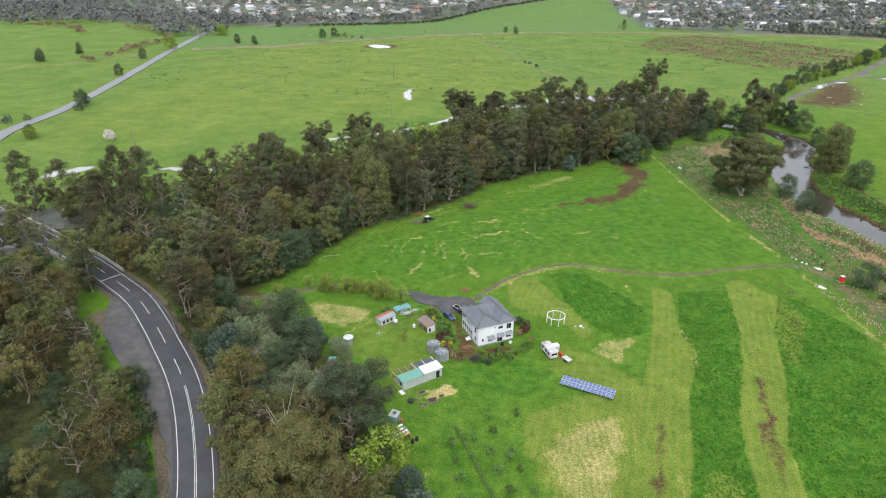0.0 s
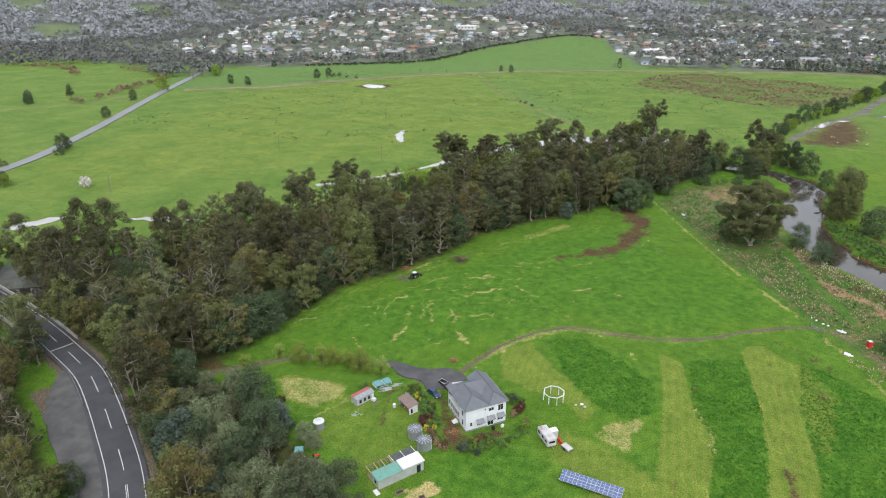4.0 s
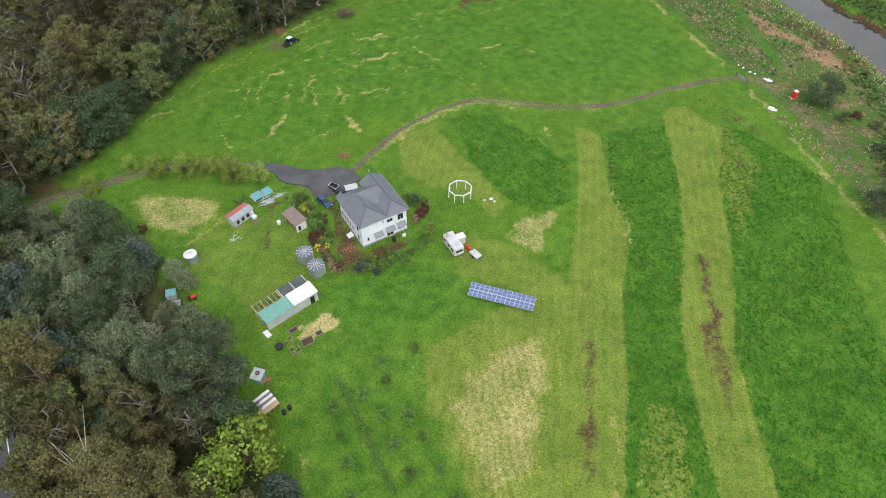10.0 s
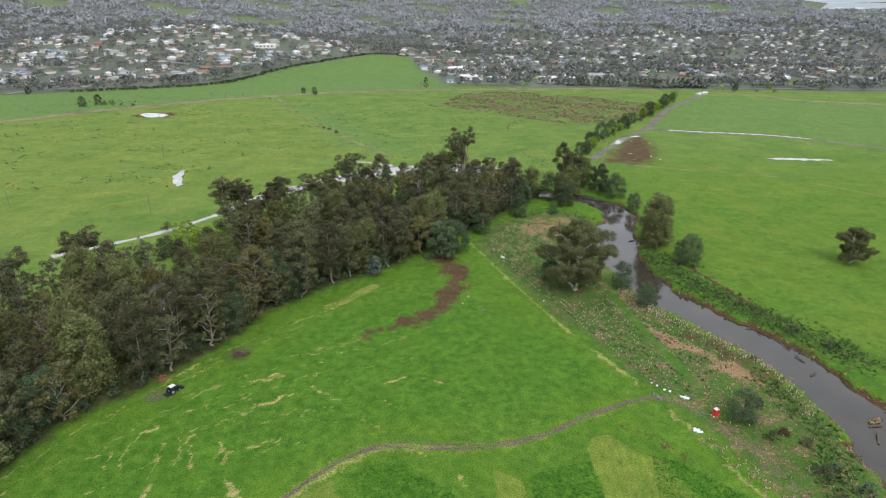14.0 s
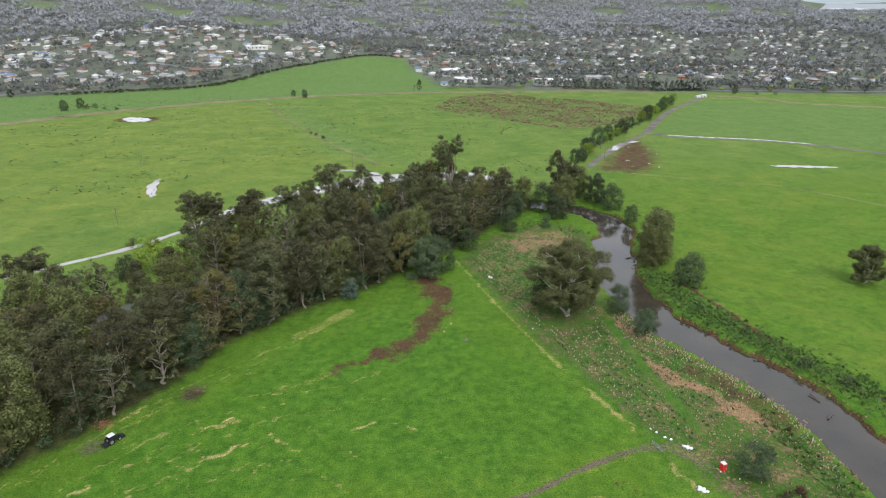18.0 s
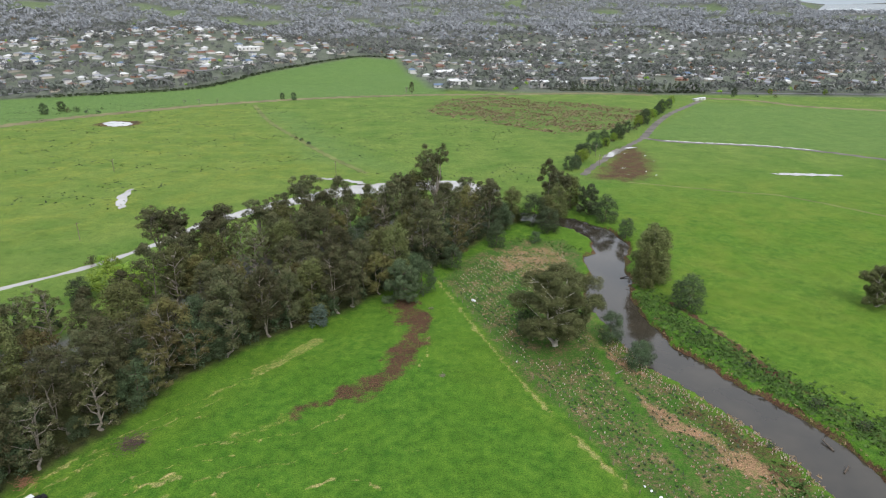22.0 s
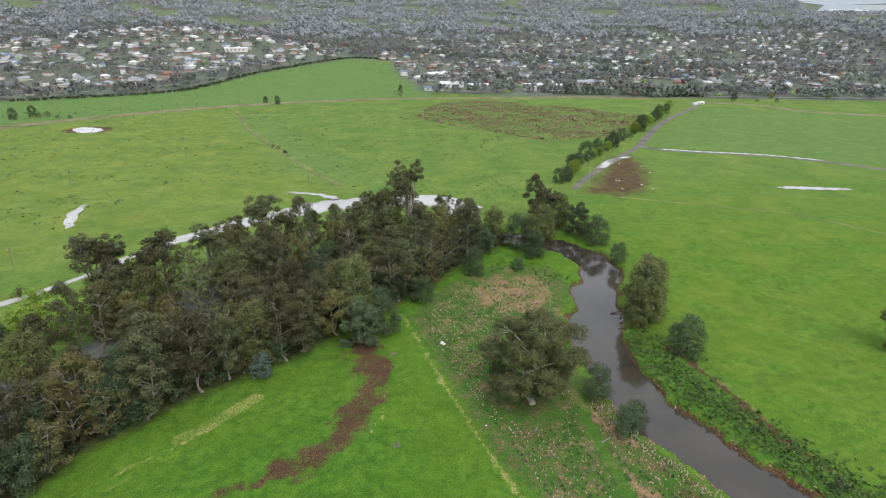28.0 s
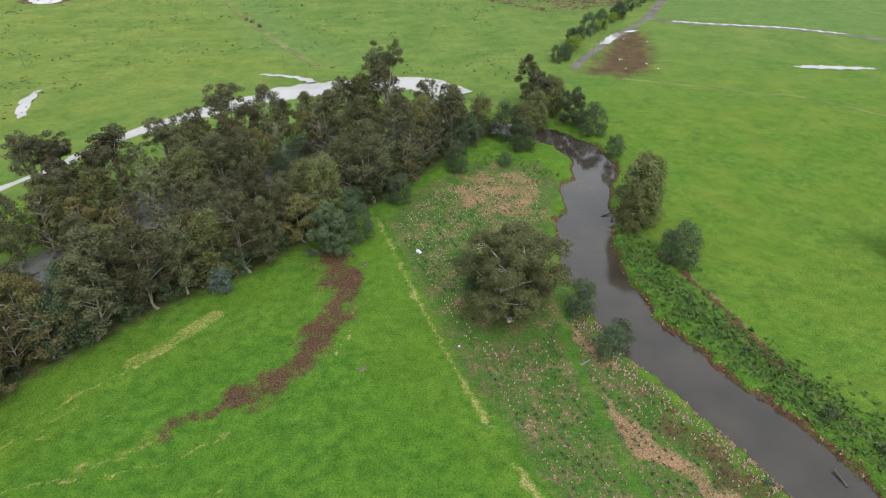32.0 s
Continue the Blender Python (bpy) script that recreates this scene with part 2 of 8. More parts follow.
LUSH_MID = [(37, 19), (42, 22), (52.5, 24), (53, 0), (51, -20), (47.5, -38), (46.6, -53), (47.4, -65), (48, -75.6), (48.4, -84), (49, -104), (30, -104), (31.6, -88), (32.7, -79.6), (33.8, -68), (35.5, -55.5), (36, -36), (38.5, -23), (38.7, -12), (36, -6)]
LUSH_EAST = [(68, 26), (75, 23), (88, 7), (84, -40), (80, -104), (58.5, -104), (57.7, -81), (57.4, -71), (56.7, -62), (56.4, -46), (58.6, -35), (61.4, -17), (62.8, 3)]
STRIP_A = [(29, 22), (35, 18), (36, -6), (38.7, -12), (38.5, -23), (36, -36), (35.5, -55.5), (33.8, -68), (32.7, -79.6), (31.6, -88), (30, -104), (22, -104), (22.7, -90), (22.5, -82), (22.6, -71), (23.3, -58.7), (23, -44), (25.8, -30), (28.7, -6)]
STRIP_B = [(52.7, 28), (55, 33), (60, 34), (63, 29), (62.4, 3), (61.2, -17.5), (58.4, -35), (56.1, -46), (56.7, -62), (57.4, -71), (57.7, -81), (58.5, -104), (49, -104), (48.4, -83.4), (48, -75.6), (47.4, -65), (46.6, -52.6), (47.2, -38), (50.7, -20), (52.9, 0.5)]
MUD_B = [(53.9, -22), (56.4, -23), (56.2, -30), (55.1, -36), (52.9, -49.7), (52.7, -58), (50.7, -54), (51.2, -43), (52.6, -34)]
MUD_A = [(27.8, -46), (29.4, -51.6), (29.2, -62.4), (28.4, -70), (27.9, -80), (26.6, -80), (26.6, -70), (27.3, -57.6)]
DRY_CARAVAN = [(11, -21), (16, -14), (23, -10), (25, -13), (21, -20), (22, -25), (18, -26), (15, -25)]
DRY_YARD = [(-77, -20), (-74, -16), (-64, -15), (-54, -15), (-52, -22), (-59, -30), (-68, -28)]
DRY_ORCHARD = [(-7, -53), (-3, -55), (-0, -60), (-2, -60), (-5, -57)]
LAWN_MOW = [(-18, 13), (-9, 19), (8, -4), (12, -11), (9, -18), (5, -11), (-5, -7), (-14, -4)]
YARD_DIRT = [(-29, -9), (-25, -18), (-18, -28), (-9, -23), (-7, -24), (-12, -30), (-18, -35), (-23, -33), (-26, -25), (-30, -16)]
DRIVE_PAD = [(-47, -4), (-38, -4), (-29, -2), (-24, -5), (-27, -11), (-32, -13), (-36, -10), (-43, -8)]
BROWN_SIDE = [(7, 159), (18, 151), (18, 141), (12, 149)]
BROWN_TAIL = [(-10, 89), (-4, 93), (1, 93), (-1, 88), (-8, 87)]
OCHRE = [(-27, 77), (-20, 81), (-7, 88), (-3, 87), (-12, 79), (-21, 74)]
LAYBY = [(-137, -42), (-132, -35), (-115, -50), (-99, -62), (-84, -76), (-74, -87), (-61, -105), (-62, -105), (-83, -81), (-107, -60)]
MUD_FAR = [(133, 338), (150, 372), (172, 420), (185, 442), (210, 456), (206, 412), (198, 372), (184, 338), (160, 326)]
FARM_TRACK = [(378, 730), (340, 678), (297, 619), (258, 552), (222, 482), (243, 464), (310, 445), (347, 423), (381, 391)]
FARM_TRACK_B = [(222, 482), (186, 430), (150, 375), (136, 348)]
POND = [(-283, 559), (-278, 569), (-258, 563), (-251, 547), (-265, 540)]
PUDDLE = [(-147, 290), (-151, 304), (-149, 318), (-145, 301), (-137, 279), (-140, 277)]
TUSSOCKS = [(30, 640), (60, 740), (120, 772), (230, 700), (285, 640), (262, 590), (200, 520), (150, 500), (110, 545), (60, 590)]
HEDGE_LINE = [(331, 706), (300, 645), (260, 580), (217, 509), (179, 452), (155, 415), (132, 365)]
TOWN_HEDGE = [(-451, 746), (-298, 839), (-231, 999), (-100, 1200), (-24, 1231)]
FIELD_FENCE = [(-168, 686), (-127, 576), (-79, 478), (-40, 404), (-10, 355)]
WEST_PUDDLE = [(-258, 55), (-257, 66), (-247, 79), (-243, 74), (-251, 61)]
WEST_PUDDLE_B = [(-214, 84), (-201, 89), (-178, 92), (-195, 85)]
# ---------------------------------------------------------------- plan of the ground
RIVER = curve_pts([(165, -120), (140, -40), (128, 5), (129, 30), (130, 50), (124, 80), (106, 112), (100, 138), (101, 165), (108, 192),
                   (117, 224), (108, 248), (80, 262), (45, 245), (5, 205), (-45, 160), (-85, 115), (-115, 70), (-150, 30), (-200, 2), (-260, -30)], 4)
CREEK = curve_pts([(-150, 160), (-117, 190), (-97, 220), (-80, 256), (-45, 292), (-22, 310), (5, 320), (30, 326), (52, 322), (66, 304)], 4)
ROAD = curve_pts([(20, -520), (-8, -300), (-24, -200), (-37, -145), (-52.4, -110.5), (-54.9, -106), (-57, -102.5), (-59.9, -97.8), (-63.8, -92), (-68.4, -85.6), (-73.6, -78.9), (-79.7, -71.5), (-87, -63.7), (-94, -57.2), (-103, -49.7), (-112, -42.3), (-127, -31), (-142, -23), (-170, -10), (-219, 9), (-290, 40),
                  (-345, 115), (-364, 180), (-399, 268), (-480, 450), (-560, 640), (-640, 820)], 4)
TRACK = curve_pts([(-27, -4), (-20, 10), (-14, 19), (-4, 28), (5, 31), (27, 30), (42, 34), (58, 43), (77, 50), (86, 45), (94, 26), (100, -5), (108, -50)], 3)
DRIVE = curve_pts([(-106, -30), (-94, -20), (-85, -14), (-76, -8), (-66, -5), (-55, -4), (-44, -4), (-36, -6), (-28, -7)], 3)
FENCE = [(33, 178), (45, 136), (55, 106), (65, 79), (77, 52), (83, 33), (93, -6), (112, -70)]


def land(X, Y):
    """Height of the ground."""
    wide = 10.5 + 1.8 * waves(X, Y, 20, 3) + 0.8 * waves(X, Y, 6, 4)
    z = -2.8 * np.clip((wide - local(X, Y, RIVER, 20, 99.0, lambda x, y: to_line(x, y, RIVER)[0])) / 3.5, 0, 1)
    wide = (7.4 + 1.8 * waves(X, Y, 25, 6)) * (0.4 + 0.6 * np.clip((X + 100) / 50, 0, 1) + 0.6 * np.clip((X + 40) / 20, 0, 1))
    z = z - 0.8 * np.clip((wide - local(X, Y, CREEK, 20, 99.0, lambda x, y: to_line(x, y, CREEK)[0])) / 2.5, 0, 1)
    far = np.clip((Y - 790) / 260, 0, 1)
    far = far * far * (3 - 2 * far)
    hill = 66 * np.exp(-(((X + 520) / 430) ** 2 + ((Y - 1380) / 330) ** 2)) + 22 * np.exp(-(((X - 500) / 600) ** 2 + ((Y - 1900) / 300) ** 2))
    r = np.hypot(X, Y)
    out = np.clip((r - 1650) / 1500, 0, 1)
    west = 0.5 - 0.5 * np.tanh((X - 300) / 900)
    z = z + far * (hill + 5 * waves(X, Y, 420, 5)) + out ** 1.2 * (160 + 50 * west + (14 + 18 * west) * waves(X, Y, 1500, 7) + 13 * waves(X, Y, 520, 8))
    # a lake in a fold of the north-eastern hills
    az = np.degrees(np.arctan2(X, Y))
    fold = np.clip((az - 30.5) / 1.5, 0, 1) * np.clip((46 - az) / 2, 0, 1) * np.clip((r - 1500) / 300, 0, 1) * np.clip((4150 - r) / 100, 0, 1)
    z = z * (1 - fold) + fold * np.minimum(z, np.where(r < 3300, 100 + 0.0027 * r, 104 + 0.045 * (r - 3300)))
    return z + 0.12 * waves(X, Y, 14, 11) + 0.05 * waves(X, Y, 4, 12)


def spread(core0, core1, step, low, high, grow=1.05, most=400):
    mid = list(np.arange(core0, core1 + 0.1, step))
    s = step
    while mid[-1] < high:
        s = min(s * grow, most)
        mid.append(mid[-1] + s)
    s = step
    while mid[0] > low:
        s = min(s * grow, most)
        mid.insert(0, mid[0] - s)
    return np.array(mid)



BELT = [(-97, -20), (-88, 15), (-80, 42), (-66, 58), (-53, 79), (-44, 103), (-26, 125), (-2, 146), (14, 166), (34, 190), (55, 220), (82, 258), (62, 274), (25, 264),
        (-10, 240), (-42, 206), (-64, 192), (-66, 164), (-78, 146), (-92, 130), (-114, 114), (-130, 100), (-150, 72), (-185, 45), (-230, 20), (-225, -20), (-150, -14), (-118, -28)]
WEST = [(-84, -24), (-72, -34), (-58, -41), (-47, -51), (-42, -61), (-30, -72), (-22, -82), (-17, -95), (-19, -135), (-47, -140), (-49, -108), (-62, -84), (-76, -70), (-94, -50), (-112, -32)]
FARW = [(-66, -150), (-67, -110), (-84, -88), (-104, -68), (-118, -57), (-138, -45), (-160, -22), (-200, -25), (-170, -150)]
TOWN = [(-480, 735), (-300, 840), (-231, 999), (-100, 1200), (-24, 1231), (20, 1000), (40, 850), (150, 818), (350, 792), (450, 795), (650, 770), (1300, 800), (1700, 1600), (1200, 2100),
        (-1500, 2100), (-1300, 900), (-700, 700)]


gx, gy = spread(-100, 140, 0.85, -4700, 4700, 1.04), spread(-98, 180, 0.85, -2500, 4750, 1.03)
X, Y = np.meshgrid(gx, gy)
Z = land(X, Y)
nx, ny = len(gx), len(gy)


def land_at(x, y):
    """Height of the ground sheet at a place."""
    i, k = min(max(int(np.searchsorted(gx, x)) - 1, 0), nx - 2), min(max(int(np.searchsorted(gy, y)) - 1, 0), ny - 2)
    u, w = (x - gx[i]) / (gx[i + 1] - gx[i]), (y - gy[k]) / (gy[k + 1] - gy[k])
    return float((Z[k, i] * (1 - u) + Z[k, i + 1] * u) * (1 - w) + (Z[k + 1, i] * (1 - u) + Z[k + 1, i + 1] * u) * w)


idx = np.arange(nx * ny).reshape(ny, nx)
quads = np.stack([idx[:-1, :-1], idx[:-1, 1:], idx[1:, 1:], idx[1:, :-1]], -1).reshape(-1, 4)
me = bpy.data.meshes.new("ground")
me.vertices.add(nx * ny)
me.vertices.foreach_set("co", np.stack([X, Y, Z], -1).ravel())
me.loops.add(quads.size)
me.loops.foreach_set("vertex_index", quads.ravel())
me.polygons.add(len(quads))
me.polygons.foreach_set("loop_start", np.arange(0, quads.size, 4))
me.update()
me.polygons.foreach_set("use_smooth", np.ones(len(quads), bool))
ground = tagged(new("ground", me), "green pasture with mown strips, straw patches and bare earth", "ground", kind="structure")

# what covers the ground, from 0 to 1; outlines are blurred by a slow wander
wx = X + 0.9 * waves(X, Y, 8, 21) + 0.5 * waves(X, Y, 3.5, 23)
wy = Y + 0.9 * waves(X, Y, 8, 22) + 0.5 * waves(X, Y, 3.5, 24)


def most(*fields):
    out = fields[0]
    for f in fields[1:]:
        out = np.maximum(out, f)
    return out


STRIP_EDGES = [STRIP_A[1:10], STRIP_A[12:], STRIP_B[3:11], STRIP_B[13:] + STRIP_B[:4]]
MORE_LINES = [[(-52, 44), (-44, 50), (-36, 55)], [(-25, 62), (-14, 66), (-2, 68)], [(-20, 44), (-12, 40), (-6, 42)], [(-66, 14), (-58, 18), (-52, 26)], [(-40, 12), (-36, 22), (-38, 32)],
              [(-10, 60), (0, 52), (6, 44)], [(5, 70), (16, 74), (28, 70)], [(-60, 66), (-40, 82), (-20, 92)], [(-30, 40), (-22, 46), (-20, 54)], [(-76, 22), (-70, 34)], [(-55, 52), (-46, 58)], [(20, 52), (27, 47)]]
FENCE_STRIP = [((33, 178), (45.5, 134)), ((45.5, 134), (55, 106)), ((55, 106), (63, 84)), ((66, 76), (75, 56)), ((79, 44), (84, 28)), ((85, 22), (93, -6)), ((94, -10), (108, -60))]
far_x, far_y = X + 2.4 * waves(X, Y, 13, 25) + 0.8 * waves(X, Y, 4, 26), Y + 2.4 * waves(X, Y, 13, 27) + 0.8 * waves(X, Y, 4, 28)
WHEEL_LINES = [[(-92.6, 15), (-84.5, 20), (-79, 29.4), (-75.5, 38.3), (-65, 52.4), (-60.4, 61.3)], [(-50, 9.3), (-50.1, 22), (-51.8, 34)], [(-39.4, 9), (-32.8, 15), (-27, 14)], [(-40.4, 34), (-34.7, 28.7), (-33.9, 19.4), (-27.6, 13)],
               [(-27, 28.6), (-22, 33.6), (-15.8, 32)], [(-40.7, 47.6), (-35.5, 53.6), (-28, 58.3)], [(-45, 39), (-46.4, 50.6), (-42, 53.7)], [(-56, 2), (-52, 7.4), (-50.7, 11.3)], [(-60, 63), (-44, 84), (-30, 98), (-14, 114)], [(-57, 60), (-41, 81), (-27, 95)],
               [(-31.8, 73), (-15, 76), (-2.4, 79.3), (7.5, 87)], [(25.4, 146), (30, 130.5), (29.6, 117), (27.2, 109.6)], [(-24, 44), (-14, 47), (-5, 43), (3, 36)], [(-66, 30), (-58, 44), (-48, 56), (-34, 66), (-18, 70)]]
LOOP = [(34.8, -104), (34.8, -87), (35.8, -73.6), (36.8, -65.3), (38.3, -61.3), (40.9, -58.9), (43.4, -59.9), (44.3, -64.5), (44, -74.6), (43.2, -85), (43, -104)]
LOOP_STRAW = [[(37, -65.3), (36, -72), (35.1, -78)], [(39.7, -64.5), (40.6, -69), (39.1, -78), (37.5, -83.3)], [(41.4, -71), (42.3, -73)], [(42.2, -76), (42.2, -81)], [(39.4, -80), (39, -88)]]
DRY_FIELD = [(12.6, -45.5), (21.8, -44.7), (23, -54.7), (23, -61.5), (21.2, -72), (19.5, -80), (15.6, -80), (11, -82), (7, -75.5), (1.8, -67), (0.5, -63.4), (3.6, -55.5), (6.7, -53)]
dry = most(0.65 * patch(wx, wy, DRY_FIELD, 9), 0.78 * patch(wx, wy, [(15, -46), (22, -46), (22.5, -58), (18, -72), (14, -64)], 8), 0.66 * patch(wx, wy, DRY_CARAVAN, 3), 0.68 * patch(wx, wy, DRY_YARD, 5), 0.6 * band(wx, wy, [(-75, -27), (-64, -22), (-55, -19)], 0.8, 2.5),
           0.6 * patch(wx, wy, DRY_ORCHARD, 3), 0.57 * band(X, Y, [(-22, 108), (-15, 116), (-7, 126.5)], 2.8, 1.4), 0.58 * patch(wx, wy, OCHRE, 5), 0.4 * patch(wx, wy, [(-30, 70), (0, 86), (22, 100), (34, 130), (28, 100), (5, 80)], 6),
           0.44 * patch(wx, wy, [(-36, 94), (-28, 99), (-21, 110), (-19, 102), (-27, 91)], 6), 0.5 * patch(wx, wy, [(5.5, -83.7), (11, -81), (14, -89.5), (10.8, -92), (6.7, -89.5)], 3), 0.5 * patch(wx, wy, [(-13, -91), (1.8, -84.6), (2.7, -88.6), (-9, -91.5)], 3),
           0.66 * band(wx, wy, [(-20, -75), (-16.5, -81), (-14.6, -87)], 1.0, 2), *(0.82 * band(wx, wy, q, 0.7, 1.3) for q in STREAKS + STREAKS_B), *(0.62 * band(wx, wy, q, 0.6, 1.0) for q in PALE_LINES + MORE_LINES), *(0.66 * band(wx + 0.4, wy, q, 0.55, 0.9) for q in WHEEL_LINES),
           *(0.62 * band(wx, Y, list(q), 1.3, 1.6) for q in FENCE_STRIP), 0.56 * band(wx, wy, [(27, 160), (31, 146), (31.5, 126), (23, 103), (9, 89)], 0.7, 2), 0.45 * band(X, Y, FENCE, 1.2, 1.5), 0.85 * band(wx, wy, [(-25, -50.6), (-21.6, -47.8)], 2.2, 1.0),
           0.6 * band(wx - 0.8, wy + 0.8, TRACK[4:20], 2.2, 2.5), 0.5 * band(wx, wy, TRACK[2:], 2.2, 1.5), *(0.6 * band(X + 0.3 * waves(X, Y, 5, 29), Y, q, 0.45, 0.9) for q in STRIP_EDGES), 0.66 * band(wx, wy, [(8, 31), (14, 26), (21, 19), (27, 11)], 0.5, 1.0),
           0.74 * band(wx, wy, [(36.6, -4), (38.8, -10), (39.2, -20)], 1.0, 1.5), 0.62 * band(wx, wy, [(33, -60), (31.4, -72), (30.6, -80)], 0.8, 1.5), 0.55 * band(wx, wy, [(30, 14), (30, -8)], 0.7, 1.4),
           0.66 * band(wx, wy, [(-52, -22.8), (-54, -26.3), (-56.5, -29.5), (-60, -33)], 1.0, 1.8), 0.6 * band(X, Y, LOOP, 0.7, 1.3), *(0.7 * band(wx, wy, q, 0.4, 0.9) for q in LOOP_STRAW))
lush = most(0.95 * patch(wx, wy, [(104, 160), (120, 168), (128, 145), (131, 122), (140, 96), (165, 52), (150, 30), (140, 60), (120, 96), (108, 130)], 2), patch(wx, wy, LUSH_NE, 1.6), patch(wx, wy, LUSH_MID, 1.6) * (1 - 0.75 * patch(wx, wy, LOOP, 2)), 0.72 * patch(wx, wy, LUSH_EAST, 3),
            0.55 * patch(X, Y, [(-85, 0), (-60, 50), (-15, 110), (20, 130), (60, 85), (75, 55), (40, 38), (0, 36), (-20, 18), (-45, 2)], 14),
            0.7 * patch(wx, wy, [(-20, -32), (-2, -30), (4, -40), (-10, -52), (-26, -44)], 6), 0.8 * band(X, Y, [(35, 176), (66, 81), (80, 50)], 0.7, 1.5),
            0.8 * band(wx, wy, [(-18, -64), (-8, -80)], 1.2, 2))
dirt = most(0.62 * ((Z < -0.4) & (Y < 245) & (X > 60)), 0.5 * patch(far_x, far_y, [(96, 100), (108, 84), (118, 66), (116, 45), (108, 60), (98, 86)], 4), 0.62 * band(far_x, far_y, [(21, 154), (24.5, 145), (25.5, 128), (19, 109), (8, 96)], 5.0, 4.5), 0.64 * band(far_x, far_y, [(6, 95), (0, 91), (-8, 87)], 1.8, 3), 0.5 * patch(wx, wy, BROWN_SIDE, 5), 0.5 * patch(wx, wy, BROWN_TAIL, 4), 0.7 * patch(far_x, wy, MUD_B, 3.5),
            0.64 * patch(wx, wy, MUD_A, 3), 0.6 * patch(wx, wy, YARD_DIRT, 3), 0.55 * band(wx, wy, [(-26, -19), (-22, -26), (-19, -31)], 1.6, 3), 0.62 * patch(far_x, far_y, MUD_FAR, 26),
            *(0.7 * band(wx, wy, [(64 + o, 37 + o), (72 + o, 29 + o), (79 + o, 18 + o)], 0.35, 0.9) for o in (0, 1.3)), 0.5 * band(wx, wy, [(29, -34), (29, -50), (28.6, -64), (27, -82), (26.6, -98)], 1.0, 2.4), 0.42 * band(wx, wy, [(59, 27), (59, 5), (56, -20), (52.6, -50), (53, -66), (54, -90)], 0.9, 2.2), 0.5 * band(wx, wy, [(73, 7), (75, 9)], 0.9, 2), 0.6 * band(wx, wy, [(-37, -11), (-42, -18), (-41, -24), (-40, -30)], 0.9, 1.8),
            0.8 * band(wx, wy, [(122, 152), (126, 138), (131, 118), (136, 98), (143, 78), (160, 50)], 1.0, 2), 0.7 * patch(wx, wy, [(127, 122), (132, 118), (136, 96), (131, 102)], 3),
            0.55 * patch(wx, wy, [(-95, -22), (-90, -18), (-97, -12), (-102, -18)], 3), 0.72 * patch(far_x, far_y, [(-275, 575), (-250, 572), (-240, 552), (-258, 536), (-285, 545), (-290, 562)], 8))
gravel = most(*(0.85 * band(X + 0.3 * waves(X, Y, 7, 31), Y, [(x + o, y + o) for x, y in TRACK], 0.5, 1.0) for o in (-0.85, 0.85)), 0.30 * band(X, Y, TRACK, 1.8, 1.5),
              *(0.95 * band(X, Y, [(x, y + o) for x, y in DRIVE], 0.55, 0.8) for o in (-1.0, 1.0)), 0.42 * band(X, Y, DRIVE, 1.9, 1.2), patch(wx, wy, DRIVE_PAD, 1.2), patch(X, Y, LAYBY, 1.5), 0.9 * band(X, Y, ROAD, 6.4, 1.5) * (Y < 60),
              0 * X)
weedy = most(patch(wx, wy, [(36, 176), (58, 103), (80, 52), (88, 30), (97, -8), (112, -65), (122, -60), (117, 0), (119, 50), (104, 92), (91, 118), (88, 150), (92, 180), (100, 200), (95, 222), (70, 222), (48, 200)], 3),
             patch(wx, wy, [(104, 160), (120, 168), (128, 145), (131, 122), (140, 96), (165, 52), (150, 30), (140, 60), (120, 96), (108, 130)], 3) * 0.12,
             0.5 * patch(far_x, far_y, TUSSOCKS, 60))
mown = most(patch(X + 0.3 * waves(X, Y, 9, 41), Y, STRIP_A, 2.6), patch(X + 0.3 * waves(X, Y, 9, 42), Y, STRIP_B, 2.6), 0.8 * patch(wx, wy, LAWN_MOW, 4),
            0.5 * patch(wx, wy, [(-60, -20), (-30, -15), (-25, -40), (-30, -62), (-45, -45), (-58, -40)], 8), 0.75 * patch(wx, wy, [(-4, -52), (5, -46), (24, -28), (27, -45), (23, -90), (10, -92), (11, -83), (0, -66)], 4), 0.75 * patch(wx, wy, LOOP, 2),
            0.7 * patch(wx, wy, [(62, 30), (70, 26), (74, 10), (66, -14), (62, -14)], 5),
            0.6 * patch(wx, wy, [(0, -20), (10, -20), (25, -30), (20, -40), (0, -34)], 6))
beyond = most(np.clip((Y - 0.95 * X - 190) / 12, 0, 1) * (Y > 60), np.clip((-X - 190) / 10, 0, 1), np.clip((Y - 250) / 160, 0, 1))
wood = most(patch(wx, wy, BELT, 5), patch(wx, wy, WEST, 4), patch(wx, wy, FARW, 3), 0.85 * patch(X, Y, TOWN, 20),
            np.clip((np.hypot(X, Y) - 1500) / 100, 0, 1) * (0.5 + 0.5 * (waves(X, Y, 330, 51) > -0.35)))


def cover(name, r, g, b_, a):
    at = me.color_attributes.new(name, "FLOAT_COLOR", "POINT")
    at.data.foreach_set("color", np.stack([r, g, b_, a], -1).astype(np.float32).ravel())


cover("cover_a", lush, dry, dirt, gravel)
